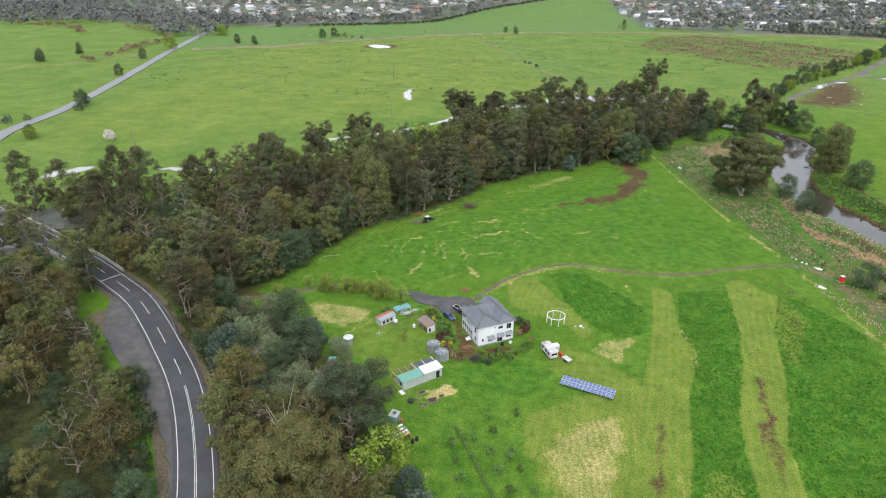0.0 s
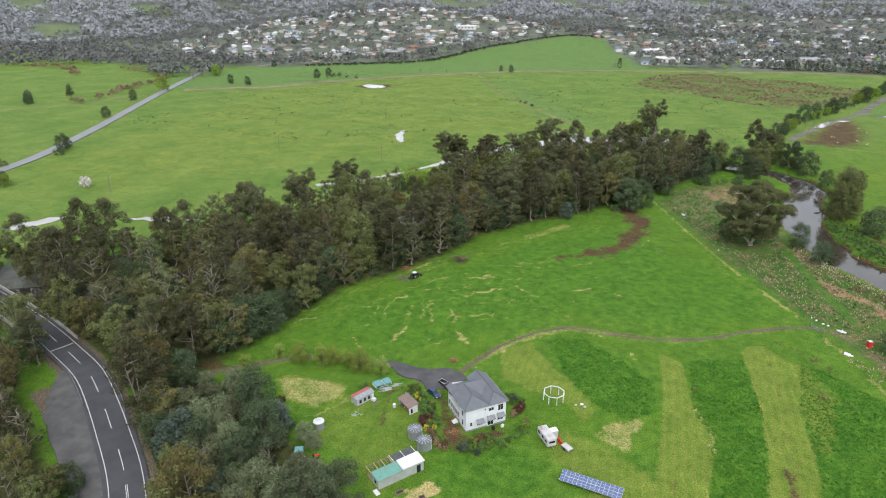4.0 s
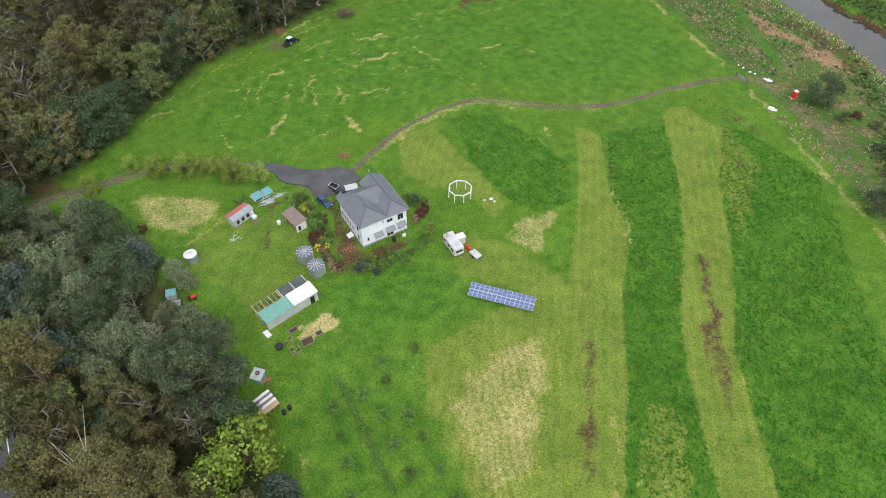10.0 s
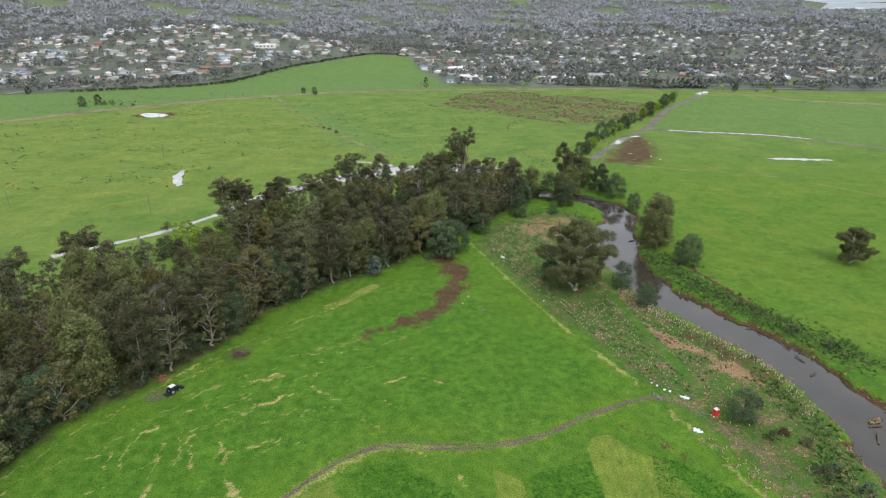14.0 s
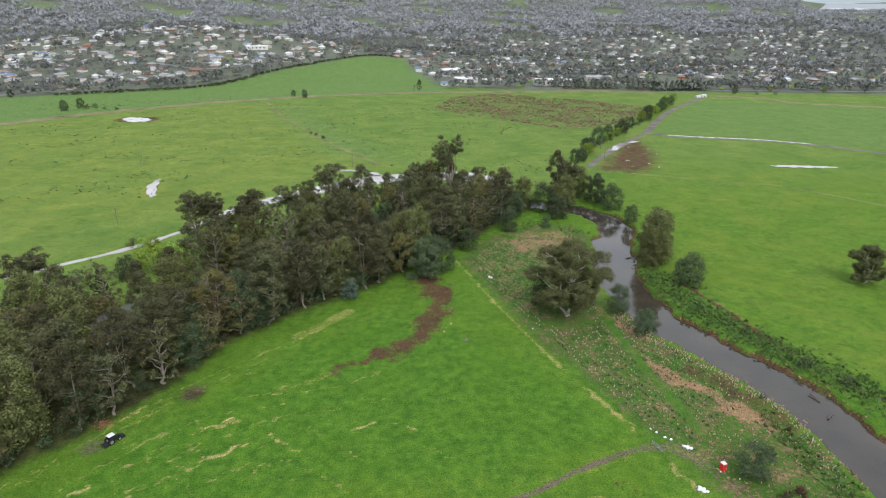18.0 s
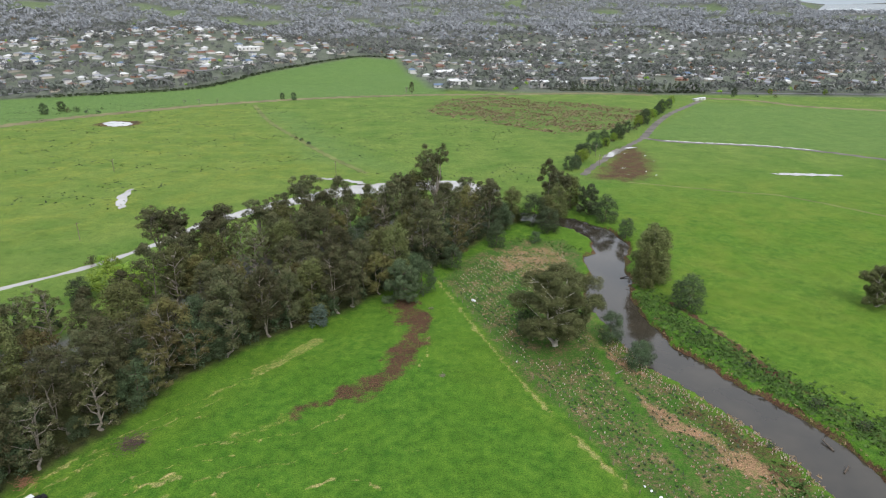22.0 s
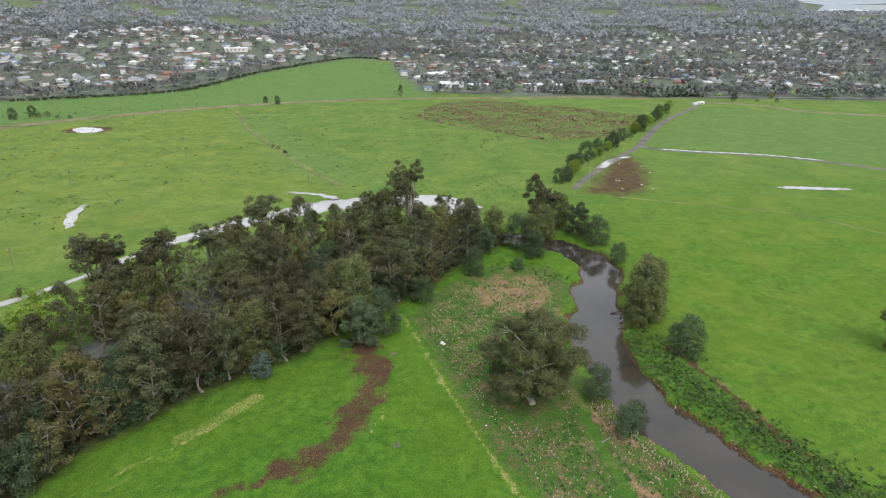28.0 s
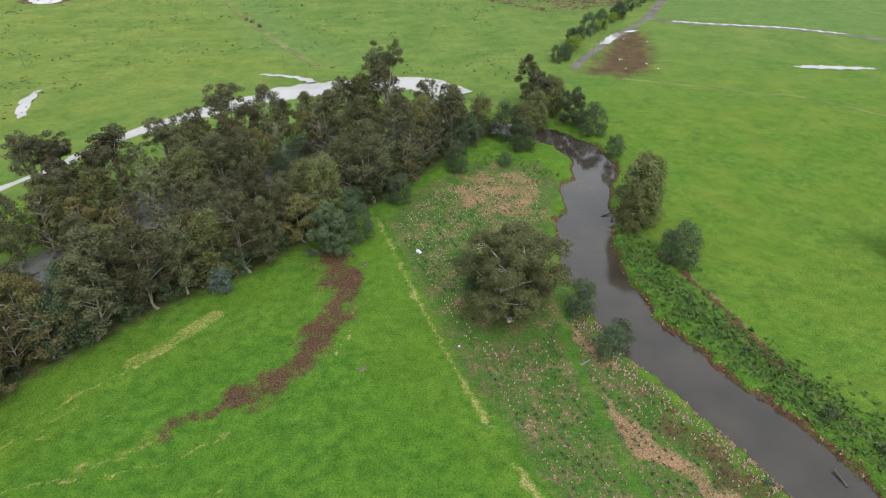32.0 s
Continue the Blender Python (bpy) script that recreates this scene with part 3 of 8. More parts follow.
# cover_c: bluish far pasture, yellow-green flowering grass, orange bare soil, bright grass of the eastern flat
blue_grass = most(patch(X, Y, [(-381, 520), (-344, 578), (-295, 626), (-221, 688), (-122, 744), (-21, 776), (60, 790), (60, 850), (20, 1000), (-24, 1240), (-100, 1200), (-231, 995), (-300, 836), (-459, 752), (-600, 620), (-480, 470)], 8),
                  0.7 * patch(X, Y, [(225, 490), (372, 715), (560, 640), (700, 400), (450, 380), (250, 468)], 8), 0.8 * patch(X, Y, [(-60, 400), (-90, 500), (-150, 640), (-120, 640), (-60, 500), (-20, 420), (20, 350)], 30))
flowery = np.clip(most(0.9 * patch(X, Y, [(-385, 510), (-225, 683), (-170, 680), (-125, 573), (-78, 475), (-12, 356), (-60, 300), (-160, 220), (-260, 120), (-330, 130)], 60), 0.6 * patch(X, Y, [(112, 180), (140, 300), (180, 335), (400, 330), (520, 200), (400, 0), (190, 0), (150, 70), (130, 130)], 24))
                  * (0.65 + 0.35 * waves(X, Y, 60, 81)), 0, 1)
orange = most(0.8 * patch(far_x, far_y, [(87, 104), (95, 86), (101, 79), (110, 66), (114, 52), (106, 56), (92, 79), (88, 88)], 4), 0.66 * patch(far_x, far_y, [(56, 200), (70, 214), (90, 214), (94, 190), (88, 172), (72, 176), (58, 186)], 8), 0.5 * patch(far_x, far_y, [(46, 160), (62, 150), (66, 134), (56, 120)], 6),
              0.8 * band(wx, wy, [(84, 128), (86, 118), (90, 108), (94, 103)], 1.6, 2), 0.66 * band(wx, wy, [(83, 112), (85, 96), (87, 80), (89, 66)], 0.5, 1.4), 0.7 * band(wx, wy, [(112, 160), (124, 148), (131, 124), (136, 100), (146, 76)], 0.8, 1.5), 0.5 * band(wx, wy, FENCE[1:5], 0.8, 2))
path_green = most(0.8 * band(wx, wy, [(85.2, 129), (84.5, 112.7), (86.1, 96), (88.2, 79.6), (90, 66), (91, 56)], 1.3, 1.5), 0.8 * patch(wx, wy, [(62, 128), (58, 150), (66, 156), (70, 140)], 5), 0.7 * patch(far_x, far_y, [(97, 96), (110, 76), (116, 60), (104, 72)], 5))
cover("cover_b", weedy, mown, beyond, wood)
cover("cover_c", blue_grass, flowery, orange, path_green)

mg, n, l, b = material("pasture", 0.95, 0, 0.12)
pos = n.new("ShaderNodeTexCoord").outputs["Object"]
A, B, C = n.new("ShaderNodeVertexColor"), n.new("ShaderNodeVertexColor"), n.new("ShaderNodeVertexColor")
A.layer_name, B.layer_name, C.layer_name = "cover_a", "cover_b", "cover_c"
sa, sb, sc = n.new("ShaderNodeSeparateColor"), n.new("ShaderNodeSeparateColor"), n.new("ShaderNodeSeparateColor")
l.new(C.outputs["Color"], sc.inputs[0])
l.new(A.outputs["Color"], sa.inputs[0])
l.new(B.outputs["Color"], sb.inputs[0])
slow, mid, fine = noise_tex(n, l, 0.035, 4, pos), noise_tex(n, l, 0.35, 5, pos), noise_tex(n, l, 2.6, 4, pos, 0.7)
grit = calc(n, l, "ADD", calc(n, l, "MULTIPLY", noise_tex(n, l, 0.9, 6, pos, 0.75), 0.6), calc(n, l, "MULTIPLY", noise_tex(n, l, 0.16, 4, pos), 0.4))


def eaten(mask, low=0.35, gain=3.2):
    """A mask whose edge is broken up by grit."""
    return calc(n, l, "MULTIPLY", calc(n, l, "SUBTRACT", calc(n, l, "ADD", mask, calc(n, l, "MULTIPLY", grit, 1.6)), low + 0.9), gain, True)


tuft = ramp(n, l, fine, (0.36, (0.42, 0.46, 0.44)), (0.50, (1.0, 1.0, 1.0)), (0.64, (1.50, 1.38, 1.3)))
c = ramp(n, l, mid, (0.32, (0.050, 0.130, 0.014)), (0.68, (0.108, 0.198, 0.024)))
c = mix(n, l, calc(n, l, "MULTIPLY", ramp(n, l, slow, (0.45, (0, 0, 0)), (0.6, (1, 1, 1))), 0.5), c, (0.084, 0.166, 0.015))
deep = ramp(n, l, mid, (0.35, (0.030, 0.112, 0.011)), (0.62, (0.072, 0.180, 0.018)))
lush_m = calc(n, l, "MULTIPLY", calc(n, l, "ADD", sa.outputs[0], calc(n, l, "MULTIPLY", grit, 0.5)), 3.5)
lush_m = calc(n, l, "SUBTRACT", lush_m, 1.95, True)
c = mix(n, l, calc(n, l, "MULTIPLY", lush_m, 0.5), c, deep)
sep = n.new("ShaderNodeSeparateXYZ")
l.new(pos, sep.inputs[0])
across = calc(n, l, "ADD", calc(n, l, "ADD", sep.outputs[0], calc(n, l, "MULTIPLY", sep.outputs[1], -0.06)), calc(n, l, "MULTIPLY", noise_tex(n, l, 0.12, 4, pos, 0.6), 3.4))
mown_m = calc(n, l, "SUBTRACT", calc(n, l, "MULTIPLY", calc(n, l, "ADD", sb.outputs[1], calc(n, l, "MULTIPLY", grit, 0.5)), 4.0), 2.5, True)
swath = calc(n, l, "MULTIPLY", calc(n, l, "SINE", calc(n, l, "MULTIPLY", across, 2.9)), mown_m)
cut = ramp(n, l, mid, (0.3, (0.090, 0.160, 0.018)), (0.7, (0.172, 0.228, 0.038)))
cut = mix(n, l, calc(n, l, "ADD", calc(n, l, "MULTIPLY", swath, 0.13), 0.2, True), cut, (0.270, 0.250, 0.075))
c = mix(n, l, calc(n, l, "MULTIPLY", mown_m, 0.75), c, cut)
# far pasture: yellower grass, with a little pale haze mixed into the colour
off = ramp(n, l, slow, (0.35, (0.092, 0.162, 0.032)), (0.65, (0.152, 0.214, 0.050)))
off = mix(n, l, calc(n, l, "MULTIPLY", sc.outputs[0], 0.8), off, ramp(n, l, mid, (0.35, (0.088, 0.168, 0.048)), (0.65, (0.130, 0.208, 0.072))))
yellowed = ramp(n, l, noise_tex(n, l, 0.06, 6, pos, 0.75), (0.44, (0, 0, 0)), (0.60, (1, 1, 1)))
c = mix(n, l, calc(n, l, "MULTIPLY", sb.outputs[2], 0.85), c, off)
c = mix(n, l, calc(n, l, "MULTIPLY", sc.outputs[1], calc(n, l, "ADD", calc(n, l, "MULTIPLY", yellowed, 0.55), 0.14)), c, (0.200, 0.228, 0.040))
rough = ramp(n, l, grit, (0.36, (0.030, 0.090, 0.014)), (0.49, (0.062, 0.128, 0.024)), (0.545, (0.120, 0.105, 0.050)), (0.63, (0.260, 0.180, 0.115)))
c = mix(n, l, calc(n, l, "MULTIPLY", sb.outputs[0], 0.9), c, rough)
c = mix(n, l, eaten(calc(n, l, "MULTIPLY", sc.outputs[2], 0.85), 0.3), c, ramp(n, l, fine, (0.3, (0.170, 0.095, 0.050)), (0.7, (0.360, 0.235, 0.150))))
c = mix(n, l, calc(n, l, "MULTIPLY", C.outputs["Alpha"], 0.8), c, deep)
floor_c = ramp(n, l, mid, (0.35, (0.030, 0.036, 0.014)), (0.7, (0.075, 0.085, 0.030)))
# floor of the town and far hills, greyed and paled to stand for haze
hazed_floor_c = ramp(n, l, noise_tex(n, l, 0.02, 6, pos, 0.7), (0.40, (0.105, 0.112, 0.106)), (0.60, (0.145, 0.152, 0.142)), (0.72, (0.175, 0.198, 0.140)))
floor_c = mix(n, l, sb.outputs[2], floor_c, hazed_floor_c)
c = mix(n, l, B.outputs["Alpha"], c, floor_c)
straw = ramp(n, l, fine, (0.3, (0.305, 0.260, 0.100)), (0.7, (0.475, 0.405, 0.195)))
rows_ = calc(n, l, "SINE", calc(n, l, "MULTIPLY", calc(n, l, "ADD", across, calc(n, l, "MULTIPLY", sep.outputs[1], 0.30)), 4.2))
sere = ramp(n, l, fine, (0.35, (0.19, 0.20, 0.035)), (0.65, (0.34, 0.32, 0.085)))
straw = mix(n, l, ramp(n, l, sa.outputs[1], (0.48, (0, 0, 0)), (0.62, (1, 1, 1))), sere, straw)
c = mix(n, l, eaten(gain=2.2, mask=calc(n, l, "ADD", sa.outputs[1], calc(n, l, "MULTIPLY", calc(n, l, "MULTIPLY", rows_, mown_m), 0.05))), c, straw)
earth = ramp(n, l, fine, (0.3, (0.050, 0.026, 0.017)), (0.7, (0.125, 0.072, 0.045)))
c = mix(n, l, eaten(sa.outputs[2], 0.22), c, earth)
stone = ramp(n, l, fine, (0.3, (0.092, 0.076, 0.054)), (0.7, (0.165, 0.140, 0.102)))
c = mix(n, l, eaten(A.outputs["Alpha"], 0.25), c, stone)
mott = ramp(n, l, noise_tex(n, l, 0.11, 6, pos, 0.7), (0.35, (0.80, 0.83, 0.80)), (0.65, (1.14, 1.10, 1.10)))
c = mix(n, l, 0.9, c, mott, "MULTIPLY")
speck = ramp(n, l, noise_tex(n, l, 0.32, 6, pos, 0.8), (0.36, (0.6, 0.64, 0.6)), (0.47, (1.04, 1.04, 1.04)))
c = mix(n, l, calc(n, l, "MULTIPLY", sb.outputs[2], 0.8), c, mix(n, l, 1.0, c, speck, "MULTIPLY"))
c = mix(n, l, 0.7, c, tuft, "MULTIPLY")
blade = ramp(n, l, noise_tex(n, l, 7.0, 4, pos, 0.75), (0.36, (0.62, 0.64, 0.6)), (0.64, (1.34, 1.32, 1.3)))
c = mix(n, l, 0.65, c, blade, "MULTIPLY")
l.new(c, b.inputs["Base Color"])
high = calc(n, l, "ADD", calc(n, l, "MULTIPLY", grit, calc(n, l, "ADD", sa.outputs[0], 0.35)), calc(n, l, "MULTIPLY", fine, 0.4))
bump(n, l, b, high, 0.9, 0.5)
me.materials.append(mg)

# ---------------------------------------------------------------- water
def ribbon(name, line, half, z, mat, taper=False):
    p = np.array(line)
    t = np.gradient(p, axis=0)
    t /= np.linalg.norm(t, axis=1)[:, None]
    nrm = np.stack([-t[:, 1], t[:, 0]], 1)
    w = half if np.ndim(half) else np.full(len(p), half)
    vs = [(*(q + s * k * nn), z) for q, nn, k in zip(p, nrm, w) for s in (1, -1)]
    fs = [(2 * i, 2 * i + 1, 2 * i + 3, 2 * i + 2) for i in range(len(p) - 1)]
    return new(name, mesh_of(name, vs, fs, mat))


tagged(ribbon("water", RIVER, 14, -1.55, WATER), "still brown river reflecting a grey sky", "river", kind="structure")
tagged(ribbon("water", CREEK, 11.5, -0.30, FLOOD), "flooded creek bend with bright sky reflections", "creek", kind="structure")


def strip(name, line, off, half, z, mat, thick=0.05, dash=None):
    """A band that follows a line at a sideways offset, lying on the ground."""
    p = np.array(line)
    t = np.gradient(p, axis=0)
    t /= np.linalg.norm(t, axis=1)[:, None]
    nrm = np.stack([-t[:, 1], t[:, 0]], 1)
    q = p + off * nrm
    vs, fs = [], []
    for i, (c0, nn) in enumerate(zip(q, nrm)):
        for s in (1, -1):
            e = c0 + s * half * nn
            vs += [(*e, z), (*e, z - thick)]
        if i:
            a, c1 = 4 * i - 4, 4 * i
            if dash is None or (i // dash[0]) % dash[1] == 0:
                fs += [(a, a + 2, c1 + 2, c1), (a + 1, a, c1, c1 + 1), (a + 2, a + 3, c1 + 3, c1 + 2)]
    return new(name, mesh_of(name, vs, fs, mat))


road = tagged(strip("road", ROAD, 0, 4.6, 0.35, ASPHALT, 1.2), "dark asphalt country road with white lines", "road", kind="structure")
# far stretch of the same road, its colour paled for sky sheen at low angles
SHEEN_ROAD = worn("sky_sheen_asphalt", (0.190, 0.190, 0.200), 0.5, scale=0.05, spread=0.15, grain=3, relief=0)
tagged(strip("road", [q for q in ROAD if q[0] < -236], 0, 4.4, 0.42, SHEEN_ROAD, 0.3), "asphalt road crossing the far paddocks, sky sheen painted pale", "road", kind="structure")
for off in (3.5, -3.5):
    tagged(strip("road_line", ROAD, off, 0.08, 0.36, LINE_PAINT, 0.008), "solid white painted edge line", "road marking", kind="structure")

# ---------------------------------------------------------------- trees
def leaf_skin(rng, blobs, size, density, up=0.25, flat=0.65):
    """Leaf clumps: small loose triangles over the skins of many blobs."""
    cen, nrm = [], []
    for c, r in blobs:
        k = max(6, int(density * r * r))
        d = rng.normal(size=(k, 3))
        d[:, 2] += up
        d /= np.linalg.norm(d, axis=1)[:, None]
        cen.append(np.array(c) + d * (r * rng.uniform(0.55, 1.1, k))[:, None] * np.array([1, 1, flat]))
        nrm.append(d * np.array([1, 1, 1.3]))
    cen, nrm = np.concatenate(cen), np.concatenate(nrm)
    k = len(cen)
    nrm += rng.normal(scale=0.4, size=(k, 3))
    nrm /= np.linalg.norm(nrm, axis=1)[:, None]
    tan = np.cross(nrm, rng.normal(size=(k, 3)))
    tan /= np.linalg.norm(tan, axis=1)[:, None]
    bit = np.cross(nrm, tan)
    s = (size * rng.uniform(0.5, 1.4, k))[:, None]
    v = np.stack([cen + tan * s, cen - tan * s * 0.6 + bit * s * 0.75, cen - tan * s * 0.5 - bit * s * 0.75], 1).reshape(-1, 3)
    return v, k


def tri_mesh(name, v, *mats):
    k = len(v) // 3
    me = bpy.data.meshes.new(name)
    me.vertices.add(3 * k)
    me.vertices.foreach_set("co", np.asarray(v, np.float32).ravel())
    me.loops.add(3 * k)
    me.loops.foreach_set("vertex_index", np.arange(3 * k))
    me.polygons.add(k)
    me.polygons.foreach_set("loop_start", np.arange(0, 3 * k, 3))
    for m in mats:
        me.materials.append(m)
    me.update()
    return me


def limb(vs, fs, a, b_, ra, rb, sides=6):
    a, b_ = np.array(a, float), np.array(b_, float)
    d = b_ - a
    d /= np.linalg.norm(d) + 1e-9
    u = np.cross(d, (0.31, 0.95, 0.1))
    u /= np.linalg.norm(u)
    w = np.cross(d, u)
    q = len(vs)
    for p, r in ((a, ra), (b_, rb)):
        for i in range(sides):
            an = 6.283 * i / sides
            vs.append(p + r * (math.cos(an) * u + math.sin(an) * w))
    fs += [(q + i, q + (i + 1) % sides, q + sides + (i + 1) % sides, q + sides + i) for i in range(sides)]


def make_tree(name, seed, tall, wide, leaf, bark, label, category, blobs=28, bare=0.25, size=0.36, density=26, shape="gum", dead=0, stems=1):
    """A tree: an Empty at its foot with a trunk of tapered limbs and a crown of leaf clumps."""
    rng = np.random.RandomState(seed)
    tv, tf = [], []
    forks = []
    for s in range(stems):
        lean = rng.normal(scale=0.05 * tall, size=2) if stems == 1 else 0.07 * tall * np.array([math.cos(seed + 2.1 * s), math.sin(seed + 2.1 * s)])
        foot, fork = np.array([0.4 * s, 0.3 * s, -0.5]), np.array([lean[0], lean[1], tall * bare])
        half = (foot + fork) / 2 + rng.normal(scale=0.02 * tall, size=3) * np.array([1, 1, 0])
        limb(tv, tf, foot, half, tall * 0.02 + 0.05, tall * 0.016 + 0.03, 8)
        limb(tv, tf, half, fork, tall * 0.016 + 0.03, tall * 0.012 + 0.02, 8)
        tip = np.array([lean[0] * 1.7, lean[1] * 1.7, tall * 0.84])
        limb(tv, tf, fork, tip, tall * 0.012 + 0.02, 0.05, 6)
        forks.append((fork, tip))
    bl = []
    for i in range(blobs):
        u = (i + 0.5) / blobs
        an = i * 2.4 + rng.uniform(-0.6, 0.6)
        fork, tip = forks[i % stems]
        if shape == "gum":
            prof, h = (1 - abs(2 * u - 0.75) ** 2.2 * 0.75), bare + 0.08 + (0.92 - bare) * u ** 0.8
            rr, r = wide * prof * math.sqrt(rng.uniform(0.15, 1.0)), wide * rng.uniform(0.21, 0.35)
        elif shape == "multi":
            k = i % 6
            ca = k * 1.05 + 0.5 * math.sin(seed + 3 * k)
            cr, ch = wide * (0.25 + 0.35 * ((k * 7 + seed) % 5) / 4), (0.62 if bare > 0.2 else 0.36) + (0.22 if bare > 0.2 else 0.44) * ((k * 3 + seed) % 4) / 3
            d = rng.normal(size=3)
            d *= rng.uniform(0.5, 1.0) / np.linalg.norm(d)
            r = wide * rng.uniform(0.12, 0.2)
            c = np.array([cr * math.cos(ca) + 0.42 * wide * d[0], cr * math.sin(ca) + 0.42 * wide * d[1], tall * (ch + 0.16 * d[2])])
            bl.append((c, r))
            if i < 6:
                hub = np.array([cr * math.cos(ca), cr * math.sin(ca), tall * (ch - 0.04)])
                elbow = fork * 0.45 + hub * 0.55 + rng.normal(scale=0.03 * tall, size=3) * np.array([1, 1, 0.3])
                limb(tv, tf, fork, elbow, tall * 0.009, tall * 0.006, 6)
                limb(tv, tf, elbow, hub, tall * 0.006, 0.06, 5)
            elif i % 3 == 0:
                hub = np.array([cr * math.cos(ca), cr * math.sin(ca), tall * (ch - 0.06)])
                limb(tv, tf, hub, c, 0.08, 0.03, 4)
            continue
        elif shape == "lobed":
            lobes = 17
            k = i % lobes
            h = (k + 0.5) / lobes
            ca = k * 2.4 + seed
            cr, ch = wide * (0.30 + 0.52 * ((k * 5 + seed) % 7) / 6) * math.sqrt(max(0.12, 1 - (1.5 * h - 0.6) ** 2)), bare + 0.05 + (0.86 - bare) * h
            hub = np.array([cr * math.cos(ca), cr * math.sin(ca), tall * ch])
            d = rng.normal(size=3)
            d *= rng.uniform(0.6, 1.0) / np.linalg.norm(d)
            r = wide * rng.uniform(0.09, 0.155)
            c = hub + d * np.array([0.30 * wide, 0.30 * wide, 0.085 * tall])
            bl.append((c, r))
            if i < lobes:
                up_ = min(max((hub[2] - 0.9 * cr - fork[2]) / (tip[2] - fork[2]), 0.0), 0.9)
                base = fork * (1 - up_) + tip * up_
                elbow = base * 0.5 + hub * 0.5 + rng.normal(scale=0.025 * tall, size=3) * np.array([1, 1, 0.4])
                limb(tv, tf, base, elbow, tall * 0.008 + 0.04, tall * 0.006 + 0.03, 6)
                limb(tv, tf, elbow, hub, tall * 0.006 + 0.03, 0.07, 5)
            elif i % 2 == 0:
                limb(tv, tf, hub - np.array([0, 0, 0.03 * tall]), c, 0.09, 0.03, 4)
            continue
        elif shape == "cone":
            prof, h = 1.02 - 0.95 * u, bare + (0.95 - bare) * u
            rr, r = wide * prof * math.sqrt(rng.uniform(0.4, 1.0)), wide * (0.42 - 0.25 * u)
        else:
            prof, h = math.sqrt(max(0.06, 1 - (1.5 * u - 0.55) ** 2)), bare + (0.88 - bare) * u
            rr, r = wide * prof * math.sqrt(rng.uniform(0.35, 1.0)) * 0.8, wide * rng.uniform(0.26, 0.40)
        c = np.array([fork[0] * 0.6 + rr * math.cos(an), fork[1] * 0.6 + rr * math.sin(an), min(tall - r * 0.5, tall * (h + rng.uniform(-0.04, 0.04)))])
        bl.append((c, r))
        if i % 3 == 0:
            up_ = min(max((c[2] - 0.8 * rr - fork[2]) / (tip[2] - fork[2]), 0.0), 0.95)
            base = fork * (1 - up_) + tip * up_
            knee = base * 0.5 + c * 0.5 + rng.normal(scale=0.02 * tall, size=3)
            limb(tv, tf, base, knee, tall * 0.005 + 0.02, tall * 0.0035 + 0.02, 4)
            limb(tv, tf, knee, c, tall * 0.0035 + 0.02, 0.03, 4)
    for i in range(dead):
        an = rng.uniform(0, 6.28)
        a = np.array([0.35 * wide * math.cos(an), 0.35 * wide * math.sin(an), tall * rng.uniform(0.6, 0.85)])
        limb(tv, tf, forks[0][0], a, 0.14, 0.08, 5)
        for k in range(4):
            e = a + np.array([math.cos(an + rng.uniform(-0.9, 0.9)), math.sin(an + rng.uniform(-0.9, 0.9)), rng.uniform(0.1, 1.1)]) * wide * rng.uniform(0.3, 0.6)
            limb(tv, tf, a, e, 0.07, 0.02, 4)
            m0 = (a + e) / 2
            limb(tv, tf, m0, m0 + rng.normal(size=3) * wide * 0.25 + np.array([0, 0, wide * 0.15]), 0.06, 0.02, 4)
    root = tagged(new(name), label, category)
    t = new("trunk", mesh_of("trunk", tv, tf, bark, smooth=True))
    v, _ = leaf_skin(rng, bl, size, density, flat=0.86 if shape == "gum" else 0.88)
    k = new("crown", tri_mesh("crown", v, leaf))
    t.parent = k.parent = root
    return root


used = set()


def stand(kind, x, y, scale=1.0, turn=0.0, flat=1.0, label="", group=""):
    """Puts a tree of a kind at a place: the first one itself, then copies."""
    m = pose(x, y, land_at(x, y), 0, 0, turn)
    if kind not in used:
        used.add(kind)
        ob = kind
        ob.matrix_basis = m
    else:
        kept = tuple(kind.scale)
        ob = copy_thing(kind, m)
    ob.scale = (scale * flat, scale * flat, scale)
    return tagged(ob, label, "", group)


